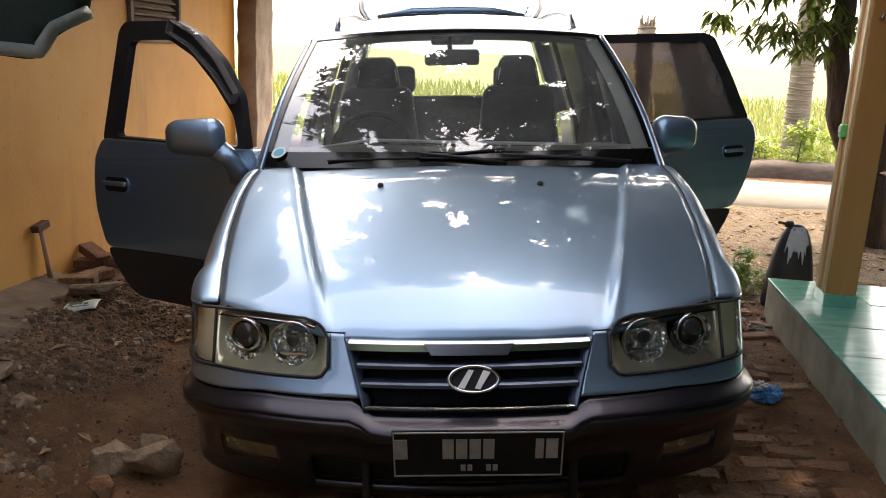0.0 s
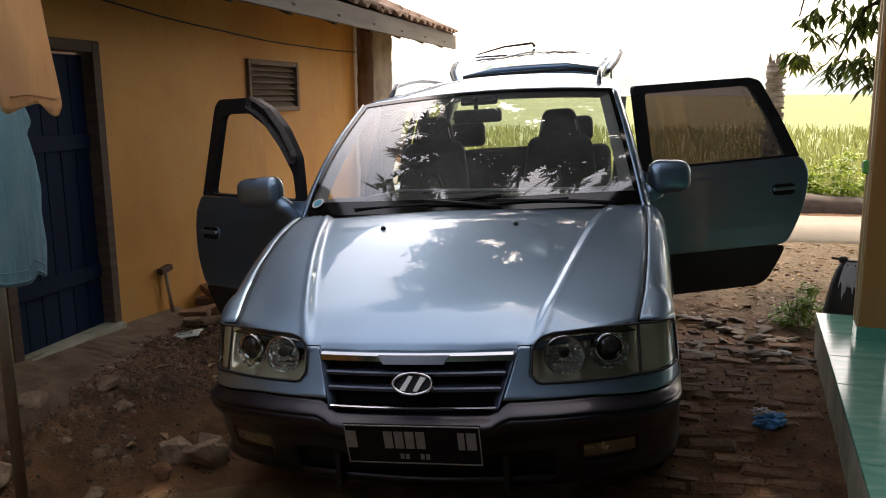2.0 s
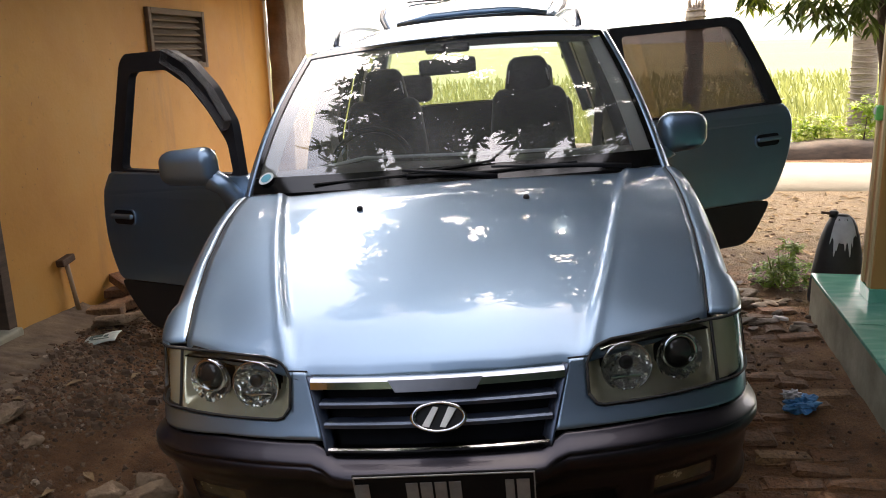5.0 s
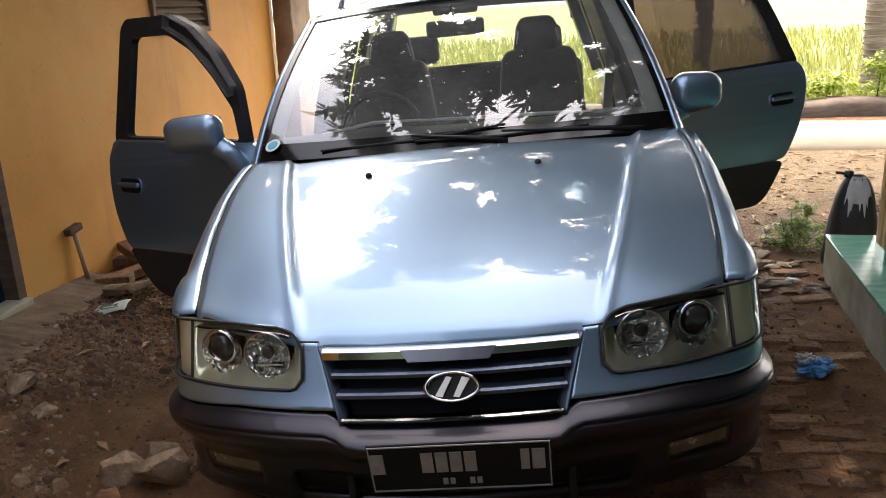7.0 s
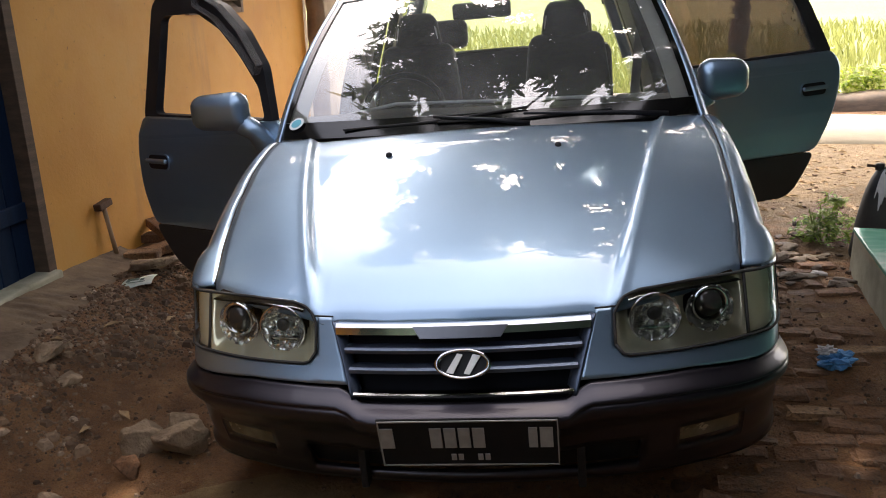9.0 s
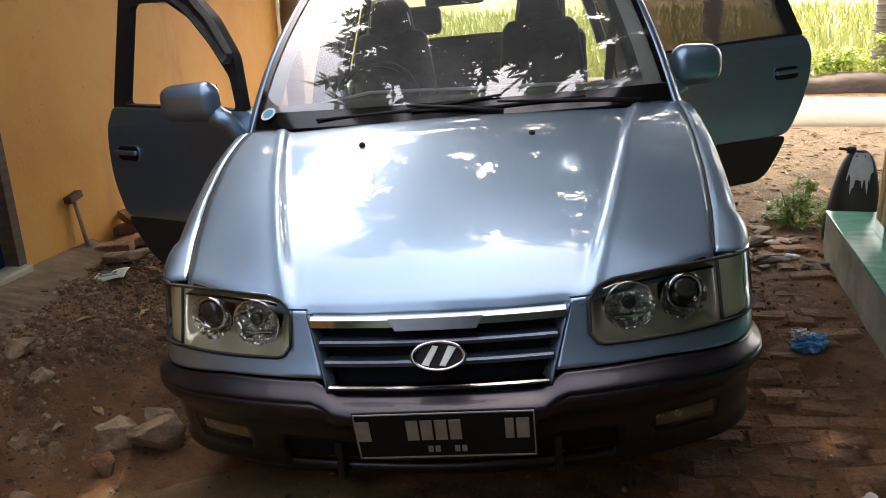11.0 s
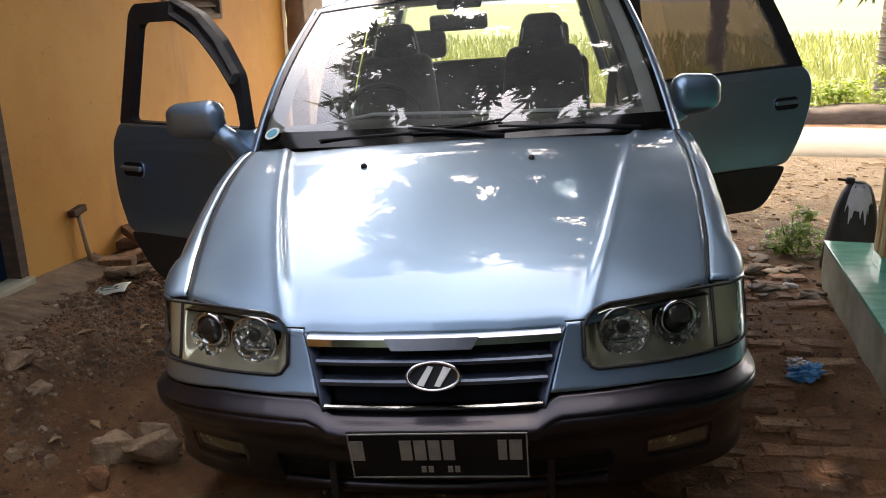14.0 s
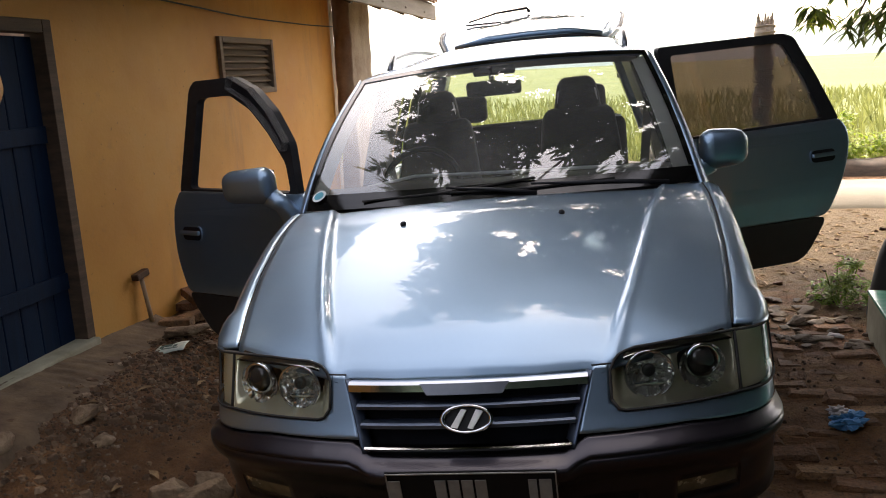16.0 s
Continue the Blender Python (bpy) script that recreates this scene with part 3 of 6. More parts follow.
part("threshold", box(0.16, dw - 0.02, 0.20, Matrix.Translation((-0.03, dw / 2, -0.093)), 0.012), M["porch_side"], door, "worn pale concrete threshold")

# louvred vent
vent = thing("window_1", pose(WX, VY0, VZ0), "weathered wooden louvre vent in the wall", "vent", kind="structure")
vw, vh = VY1 - VY0, VZ1 - VZ0
for nm, sy, sz, y, z in (("vent_frame", 0.05, vh, 0.025, vh / 2), ("vent_frame", 0.05, vh, vw - 0.025, vh / 2), ("vent_frame", vw - 0.1, 0.045, vw / 2, vh - 0.0225), ("vent_frame", vw - 0.1, 0.045, vw / 2, 0.0225)):
    part(nm, box(0.10, sy - 0.002, sz - 0.002, Matrix.Translation((-0.02, y, z)), 0.005), M["louver"], vent)
for i in range(7):
    z = 0.07 + (vh - 0.13) * i / 6
    part("slat", box(0.085, vw - 0.11, 0.014, pose(-0.03, vw / 2, z, 0, 38, 0), 0.003), M["louver"], vent)
part("backing", box(0.01, vw - 0.1, vh - 0.08, Matrix.Translation((-0.12, vw / 2, vh / 2))), M["plastic"], vent)

# roof: boards, fascia and clay tiles
EX, EZ = -1.72, 2.14
roof = thing("house_roof", pose(EX, 0, EZ), "low clay tile roof with a grey weathered fascia board", "roof", kind="structure")
PITCH = 24
part("fascia_board", box(0.035, 14.0, 0.17, Matrix.Translation((0, 0.85, 0.085)), 0.006), M["fascia"], roof)
part("roof_deck", box(4.6, 13.9, 0.05, pose(-2.12, 0.82, 1.06, 0, PITCH, 0)), M["wood_dark"], roof)
part("end_board", box(4.4, 0.03, 0.15, pose(-2.05, 7.82, 1.02, 0, PITCH, 0), 0.004), M["fascia"], roof)
for y in np.arange(-5.5, 7.8, 0.85):
    part("rafter", box(1.0, 0.06, 0.09, pose(-0.45, y, 0.225, 0, PITCH, 0), 0.004), M["wood_dark"], roof)
tg = bmesh.new()
tu = np.linspace(-0.5, 0.5, 9)


def tile_fn(u, v):
    return (-v * 0.30 * math.cos(radians(PITCH)), u * 0.24, v * 0.30 * math.sin(radians(PITCH)) + 0.022 * math.sin(u * 2 * math.pi) + 0.012 * (1 - v))


tg = grid(list(tu), [0, 0.5, 1.0], tile_fn)
bmesh.ops.solidify(tg, geom=list(tg.faces), thickness=0.014)
tile_ob = part("roof_tile", tg, M["rooftile"], roof, smooth=True)
tile_me = tile_ob.data
bpy.data.objects.remove(tile_ob)
for r in range(5):
    for i in range(56):
        y = -4.9 + 0.228 * i
        if r > 3 and y < 2.5:
            continue
        o = new("roof_tile", tile_me)
        o.parent = roof
        x = 0.07 - r * 0.26 * math.cos(radians(PITCH))
        z = 0.185 + r * 0.26 * math.sin(radians(PITCH))
        o.matrix_local = pose(x + rng.uniform(-0.02, 0.025), y, z + rng.uniform(0, 0.014), rng.uniform(-2.5, 2.5), rng.uniform(-3, 3), rng.uniform(-4, 4))

# cable along the top of the wall
pts = [(WX + 0.03 + 0.012 * math.sin(i), 1.5 + i * 0.25, 2.17 - 0.07 * math.sin(i / 20 * math.pi) - 0.006 * i) for i in range(21)]
tagged(part("cable", tube(pts, 0.006, 6), M["plastic"], smooth=True), "black cable sagging along the yellow wall", "cable")

# sloping concrete apron before the door
apv, apf = [], []
ay = np.concatenate([np.linspace(-4.0, 0.9, 60), np.linspace(0.92, 2.55, 150)])
au = np.linspace(0, 1, 14)
for y in ay:
    edge = lerp(y, [-4, 0.2, 0.75, 0.85, 1.5, 2.3, 2.55], [-1.85, -1.88, -1.92, -2.02, -2.10, -2.22, -2.36]) + 0.03 * noise.noise(Vector((0, y * 4, 2)))
    for u in au:
        x = WX + 0.002 + (edge - WX) * u
        z = foot(y) + 0.012 - 0.05 * u + 0.006 * noise.fractal(Vector((x * 6, y * 6, 9)), 1, 2, 4)
        z += 0.0022 * max(0.0, 0.5 + 1.5 * noise.noise(Vector((x * 3, y * 3, 1)))) * (math.sin(y * 78 + 9 * abs(x + 2.3)) if y > 1.15 and u < 0.9 else 0)
        apv.append((x, y, z if u < 1 else ground_z(x, y) - 0.02))
n = len(au)
for i in range(len(ay) - 1):
    for j in range(n - 1):
        apf.append((i * n + j, i * n + j + 1, (i + 1) * n + j + 1, (i + 1) * n + j))
tagged(mesh_object("apron", apv, apf, M["concrete"]), "worn grey concrete apron before the house door", "pavement", kind="structure")

# ---------------------------------------------------------------- tiled porch with post and roof
PA = -6.1
porch_m = pose(1.728, 2.62, 0, 0, 0, PA)
porch = thing("porch", porch_m, "raised porch with glossy green tiles and a pale plinth", "porch", kind="structure")
PH = 0.282
part("plinth", box(5.2, 8.0, PH - 0.014, Matrix.Translation((2.6, -4.0, (PH - 0.014) / 2 - 0.0)), 0.006), M["porch_side"], porch)
TS = 0.425
tme = None
for i in range(6):
    for j in range(11):
        if tme is None:
            first = part("tile", box(TS - 0.005, TS - 0.005, 0.02, None, 0.0025, 1), M["tile"], porch)
            tme = first.data
            o = first
        else:
            o = new("tile", tme)
            o.parent = porch
        o.matrix_local = pose((i + 0.5) * TS - 0.006, -(j + 0.5) * TS + 0.006, PH - 0.010 + rng.uniform(-0.0008, 0.0008), rng.uniform(-0.12, 0.12), rng.uniform(-0.12, 0.12), 0)

post = thing("post_1", porch_m @ pose(0.235, -0.43, PH), "square brown varnished porch post with cream edge strips", "post", kind="structure")
part("shaft", box(0.15, 0.15, 2.45, Matrix.Translation((0, 0, 1.235)), 0.006), M["post"], post)
part("edge_strip", box(0.016, 0.03, 2.36, Matrix.Translation((-0.079, -0.052, 1.25)), 0.003), M["post_edge"], post)
part("edge_strip", box(0.016, 0.03, 2.36, Matrix.Translation((-0.079, 0.052, 1.25)), 0.003), M["post_edge"], post)
part("base_tile", box(0.165, 0.165, 0.07, Matrix.Translation((0, 0, 0.033)), 0.004), M["tile"], post, "green tiled base")

pr = thing("porch_roof", porch_m @ pose(0, 0, 2.72), "plain timber porch roof seen from below", "roof", kind="structure")
part("beam", box(0.12, 8.2, 0.14, Matrix.Translation((0.235, -4.25, 0.08)), 0.006), M["wood_dark"], pr)
part("deck", box(5.75, 8.2, 0.04, pose(2.33, -4.25, 0.64, 0, -10, 0)), M["wood_dark"], pr)
# unseen wall behind the porch; dark and overlong to shade the rear door
hw = bmesh.new()
box(0.16, 10.2, 4.0, Matrix.Translation((2.9, -2.9, 1.7)), bm=hw)
hw.transform(porch_m)
tagged(part("wall_east", hw, M["green_wall"]), "unseen dark green wall behind the porch, lengthened to block sky", "wall", kind="structure")

# unseen building added behind; its eave over the walk blocks southern skylight
sw_ = bmesh.new()
box(5.5, 0.16, 3.2, Matrix.Translation((2.35, -4.6, 1.3)), bm=sw_)
box(1.98, 0.14, 2.5, Matrix.Translation((-1.40, -4.6, 0.95)), bm=sw_)
tagged(part("wall_south", sw_, M["green_wall"]), "unseen dark green wall added to block low southern sky", "wall", kind="structure")
se = thing("eave_south", pose(0.6, -4.6, 2.85), "unseen timber eave added to block sky over the yard's end", "roof", kind="structure")
part("deck", box(5.5, 4.25, 0.05, pose(1.75, 1.775, 0.06, -4, 0, 0)), M["wood_dark"], se)
for x in np.arange(-0.9, 4.45, 0.7):
    part("rafter", box(0.06, 4.0, 0.09, pose(x, 1.7, -0.015, -4, 0, 0)), M["wood_dark"], se)

# ---------------------------------------------------------------- the minivan
CAR = pose(0.037, 0, 0.0, 0, -3.2, 2.6)
car = thing("minivan", CAR, "steel blue minivan with grey bumper, open doors and open tailgate", "car")

PX = [0, 0.2, 0.41, 0.6, 0.735, 0.812, 0.860, 0.890, 0.905, 0.912, 0.92, 0.92, 0.915, 0.89, 0.82]
PY = [0.02, 0.028, 0.055, 0.105, 0.175, 0.255, 0.36, 0.50, 0.70, 0.95, 1.5, 2.6, 3.7, 4.25, 4.55]
PU = [0.0]
for i in range(1, len(PX)):
    PU.append(PU[-1] + math.hypot(PX[i] - PX[i - 1], PY[i] - PY[i - 1]))


def catmull(u, us, vs):
    """Smooth curve through the table."""
    i = max(0, min(len(us) - 2, int(np.searchsorted(us, u)) - 1))
    h = us[i + 1] - us[i]
    t = (u - us[i]) / h

    def slope(k):
        if k <= 0:
            return (vs[1] - vs[0]) / (us[1] - us[0]) * (0 if vs is PY else 1)
        if k >= len(us) - 1:
            return (vs[-1] - vs[-2]) / (us[-1] - us[-2])
        return (vs[k + 1] - vs[k - 1]) / (us[k + 1] - us[k - 1])

    m0, m1 = slope(i) * h, slope(i + 1) * h
    return (2 * t**3 - 3 * t**2 + 1) * vs[i] + (t**3 - 2 * t**2 + t) * m0 + (-2 * t**3 + 3 * t**2) * vs[i + 1] + (t**3 - t**2) * m1


FZ = ([0.14, 0.20, 0.26, 0.35, 0.45, 0.50, 0.54, 0.60, 0.70, 0.75, 0.80], [0.24, 0.15, 0.085, 0.04, 0.01, 0.0, 0.015, 0.055, 0.11, 0.135, 0.17])
SZ = ([0.14, 0.22, 0.35, 0.5, 0.7, 0.9, 1.05], [0.06, 0.035, 0.0, 0.0, 0.018, 0.045, 0.075])


def skin(u, z, out=0.0):
    """A point of the car's outer skin: u runs round the nose from the middle, out lifts it off."""
    s = -1 if u < 0 else 1
    a = abs(u)
    x, y = catmull(a, PU, PX), catmull(a, PU, PY)
    x2, y2 = catmull(a + 0.01, PU, PX), catmull(a + 0.01, PU, PY)
    nx, nyy = (y2 - y), -(x2 - x)
    ln = math.hypot(nx, nyy) or 1
    wf = 1 - smooth01((a - 0.62) / 0.6)
    x = x - (1 - wf) * catmull(z, *SZ) + out * nx / ln
    y = y + wf * catmull(z, *FZ) + out * nyy / ln
    return Vector((s * x, y, z))


def u_of_x(x):
    return lerp(x, PX[:8], PU[:8])


def u_at_y(y, z):
    lo, hi = 0.0, 4.0
    for _ in range(30):
        m = (lo + hi) / 2
        if skin(m, z).y < y:
            lo = m
        else:
            hi = m
    return lo


HC = ([0.10, 0.15, 0.2, 0.3, 0.4, 0.5, 0.6, 0.7, 0.81, 0.9, 1.0, 1.1, 1.25], [0.690, 0.722, 0.752, 0.806, 0.855, 0.902, 0.945, 0.984, 1.018, 1.038, 1.052, 1.060, 1.066])


def hood_z(x, y):
    c = lerp(y, [0.1, 0.4, 0.8, 1.2], [0.12, 0.15, 0.145, 0.075])
    z = catmull(y, *[list(v) for v in HC]) - c * x * x
    cr = lerp(y, [0.15, 0.2, 0.45, 0.7, 1.1, 1.25], [0.40, 0.41, 0.483, 0.545, 0.632, 0.66])
    d = abs(x) - cr
    z += 0.0050 * math.exp(-(d / 0.020) ** 2) * smooth01((y - 0.1) / 0.1)
    z += 0.016 * smooth01((d + 0.024) / 0.042) * smooth01((y - 0.12) / 0.2)
    return z


def hood_edge_x(y):
    return lerp(y, [0.2, 0.36, 0.5, 0.7, 0.9, 1.1, 1.2], [0.735, 0.750, 0.772, 0.790, 0.800, 0.804, 0.800])


def hood_front_y(x):
    a = abs(x)
    return lerp(a, [0, 0.2, 0.345, 0.375, 0.40, 0.45, 0.6, 0.75, 0.8], [0.135, 0.14, 0.158, 0.150, 0.158, 0.182, 0.235, 0.325, 0.37])


def hood_rear_y(x):
    return 1.075 + 0.145 * (abs(x) / 0.80) ** 2.2


# windscreen
def screen(u, v, out=0.0):
    """u from -1 to 1 across, v from 0 at the cowl to 1 at the roof."""
    xb, xt = 0.80 * u, 0.675 * u
    x = xb + (xt - xb) * v
    y = 1.115 + 0.128 * abs(u) ** 2.2 + (0.845 - 0.10 * u * u) * v - 0.085 * u * u * math.sin(math.pi * max(0.0, v) ** 0.85)
    z = 1.045 - 0.012 * u * u + (0.535 - 0.018 * u * u) * v + 0.035 * math.sin(math.pi * v) * (1 - 0.4 * u * u)
    n = Vector((0, -0.53, 0.85))
    return Vector((x, y, z)) + out * n


def roof_pt(u, v):
    """u across, v 0 at the windscreen to 1 at the tail."""
    y0 = 1.96 + 0.128 * abs(u) ** 2.2 - 0.10 * u * u
    y = y0 + (4.45 - y0) * v
    w = lerp(v, [0, 0.3, 0.7, 1], [0.675, 0.70, 0.70, 0.66])
    zc = catmull(v, [0, 0.1, 0.25, 0.45, 0.7, 0.9, 1.0], [1.580, 1.622, 1.668, 1.697, 1.695, 1.672, 1.640])
    k = smooth01(v / 0.25)
    z = zc - (0.030 + 0.022 * k) * u * u - 0.035 * k * u**8
    return Vector((w * u, y, z))


def mirror_x(bm):
    bm.transform(Matrix.Diagonal((-1, 1, 1, 1)))
    bmesh.ops.reverse_faces(bm, faces=bm.faces)
    return bm


# dark inner shell behind the gaps
SEAM_U = [0, 0.27, 0.32, 0.6, 0.9, 1.1, 1.35]
SEAM_Z = [0.522, 0.522, 0.552, 0.553, 0.528, 0.505, 0.495]
usym = list(np.linspace(-1.28, 1.28, 90))
sh = grid(usym, [0.2, 0.3, 0.4, 0.5, 0.6, 0.70], lambda u, v: skin(u, v, -0.075))
part("inner_shell", sh, M["plastic"], car, smooth=True)
sh = grid(list(np.linspace(-1, 1, 24)), list(np.linspace(0, 1, 16)), lambda u, v: Vector((u * 0.70, 0.46 + 0.66 * v, hood_z(u * 0.70, 0.46 + 0.66 * v) - 0.06)))
part("engine_cover", sh, M["plastic"], car, smooth=True)

# bumper, open at the intake and the fog lamps
uu = sorted(set([round(v, 4) for v in np.linspace(-1.36, 1.36, 88)] + [s * v for s in (-1, 1) for v in (0.46, 0.565, 0.765)]))
BV = [0.0, 0.05, 0.12, 0.2, 0.28, 0.36, 0.44, 0.50, 0.56, 0.62, 0.67, 0.71, 0.76, 0.80, 0.83, 0.85, 0.862, 0.872, 0.882, 0.892, 0.905, 0.92, 0.94, 0.96, 0.98, 1.0]


def bumper(u, v):
    top = lerp(abs(u), SEAM_U, SEAM_Z)
    bot = lerp(abs(u), [0, 0.5, 0.9, 1.36], [0.205, 0.215, 0.25, 0.27])
    z = bot + (top - bot) * v
    out = (0.034 * smooth01((v - 0.58) / 0.22) - 0.034 * smooth01((v - 0.88) / 0.12)) * (1 - 0.85 * smooth01((abs(u) - 0.9) / 0.3))
    out -= 0.009 * math.exp(-((v - 0.872) / 0.010) ** 2) * smooth01((abs(u) - 0.26) / 0.05)
    out += 0.020 * smooth01((0.12 - v) / 0.12)
    chin = smooth01((0.30 - abs(u)) / 0.05)
    out += 0.024 * chin * (smooth01((v - 0.7) / 0.12) - smooth01((v - 0.92) / 0.08))
    return skin(u, z, out)


def bumper_skip(u, v):
    a = abs(u)
    return (a < 0.46 and 0.12 < v < 0.44) or (0.565 < a < 0.765 and 0.28 < v < 0.50)


bump_ob = thick(part("bumper", grid(uu, BV, bumper, bumper_skip), M["paint_low"], car, "satin dark grey bumper", True), 0.02)
part("lower_intake", grid(list(np.linspace(-0.47, 0.47, 30)), [0.10, 0.3, 0.46], lambda u, v: bumper(u, v) + Vector((0, 0.05, 0))), M["plastic"], car, smooth=True)
for k in (-0.30, 0.30):
    part("intake_bar", box(0.022, 0.04, 0.13, Matrix.Translation((k, 0.115, 0.285)), 0.005), M["plastic"], car)
for s in (-1, 1):
    fg = grid(list(np.linspace(0.56, 0.77, 12)), list(np.linspace(0.27, 0.51, 7)), lambda u, v: bumper(s * u, v) + Vector((0, 0.004, 0)))
    fog = part("fog_lamp", fg, M["lens"], car, "clear fog lamp", True)
    fg = grid(list(np.linspace(0.56, 0.77, 12)), list(np.linspace(0.27, 0.51, 7)), lambda u, v: bumper(s * u, v) + Vector((0, 0.022, 0)))
    part("reflector", fg, M["fog_back"], fog, smooth=True)

# painted strip between bumper, lamps and grille
LB_U, LB_Z = [0.38, 0.398, 0.408, 0.43, 0.775, 0.95, 1.10, 1.40], [0.632, 0.626, 0.606, 0.598, 0.596, 0.580, 0.568, 0.562]
for s in (-1, 1):
    def cheek(k, v):
        """k below 0: the strip beside the grille; above: the strip under the lamp."""
        u = 0.395 + 0.965 * max(0.0, k)
        zb = lerp(u, SEAM_U, SEAM_Z) + 0.006
        zl = lerp(u, LB_U, LB_Z) - 0.001
        z = zb + (zl - zb) * v / 0.4 if v <= 0.4 else zl + (0.712 - zl) * (v - 0.4) / 0.6
        if k < 0:
            u += k * (0.395 - (0.292 + (z - 0.53) * 0.34))
        return skin(s * u, z, 0.004)

    g = grid(list(np.linspace(-1, 0, 8)) + list(np.linspace(0.02, 1, 44)), list(np.linspace(0, 0.4, 8)) + list(np.linspace(0.45, 1, 10)), cheek, lambda k, v: k > 0 and v > 0.4)
    thick(part("nose_panel", g, M["paint"], car, smooth=True), 0.012)

# grille: dark back, bars, chrome strips, badge
gr = part("grille_back", grid(list(np.linspace(-0.335, 0.335, 20)), list(np.linspace(0.52, 0.71, 6)), lambda u, z: skin(u, z, -0.052)), M["grille_black"], car, "black recessed grille", True)


def grille_bar(z0, z1, half, out, mat, name, d=0.022, lab=""):
    us_ = list(np.linspace(-half, half, 30))
    b = bmesh.new()
    prof = [(z0, out), (z0 + (z1 - z0) * 0.72, out + 0.005), (z1, out - 0.001), (z1, out - d), (z0, out - d)]
    rings_ = [[b.verts.new(skin(u, z, o)) for z, o in prof] for u in us_]
    for r, q in zip(rings_, rings_[1:]):
        for k in range(5):
            b.faces.new((r[k], r[(k + 1) % 5], q[(k + 1) % 5], q[k]))
    b.faces.new(rings_[0])
    b.faces.new(list(reversed(rings_[-1])))
    return part(name, b, mat, gr, lab)


grille_bar(0.674, 0.700, 0.337, 0.012, M["chrome"], "chrome_bar", lab="polished chrome top bar")
for z0 in (0.630, 0.585):
    bar = grille_bar(z0, z0 + 0.013, 0.312 - (0.63 - z0) * 0.3, 0.010, M["bar"], "grille_bar", 0.034)
grille_bar(0.534, 0.543, 0.285, 0.010, M["chrome"], "chrome_strip", lab="thin chrome lower strip")
bt = grid(list(np.linspace(-1, 1, 6)), [0.668, 0.680, 0.696], lambda w, z: skin(w * (0.105 + (z - 0.668) * 0.7), z, 0.019))
thick(part("name_tab", bt, M["satin"], gr, "dull silver tab on the chrome bar"), 0.006)
for s in (-1, 1):
    b = grid(list(np.linspace(0, 1, 6)), list(np.linspace(0.526, 0.704, 12)), lambda w, z: skin(s * (0.293 - 0.024 * w + (z - 0.53) * 0.34), z, 0.008 - 0.030 * w * w))
    thick(part("grille_rim", b, M["bar"], gr, "silver blue inner grille surround", True), 0.006)
# plain oval badge with a slanted mark
bm_ = bmesh.new()
N = 36
ell = lambda k, f: (0.073 * f * math.cos(2 * math.pi * k / N), 0.0385 * f * math.sin(2 * math.pi * k / N))
badge_m = pose(0.01, 0.045, 0.617, -28, 0, 0)
b = ring([ell(k, 1.0) for k in range(N)], [ell(k, 0.84) for k in range(N)], -0.012, 0.012)
b.transform(badge_m)
part("badge_ring", b, M["chrome"], gr, "chrome oval badge ring", True)
b = prism([ell(k, 0.83) for k in range(N)], 0.0, 0.010)
b.transform(badge_m)
part("badge_field", b, M["plastic"], gr)
for pts_ in ([(-0.044, -0.021), (-0.026, -0.025), (0.000, 0.024), (-0.014, 0.027)], [(0.026, 0.025), (0.046, 0.020), (0.016, -0.027), (0.002, -0.024)]):
    q = prism(pts_, -0.009, 0.004)
    q.transform(badge_m)
    part("badge_mark", q, M["hazed"], gr, "bright silver mark")

# head lamps
HT_U, HT_Z = [0.395, 0.405, 0.43, 0.47, 0.6, 0.775, 0.93, 1.06, 1.12], [0.690, 0.715, 0.738, 0.748, 0.753, 0.752, 0.742, 0.728, 0.70]


def lamp_pt(s, u, v, out=0.0):
    z0 = lerp(u, LB_U, LB_Z) + 0.003
    z1 = lerp(u, HT_U, HT_Z)
    return skin(s * u, z0 + (z1 - z0) * v, out)


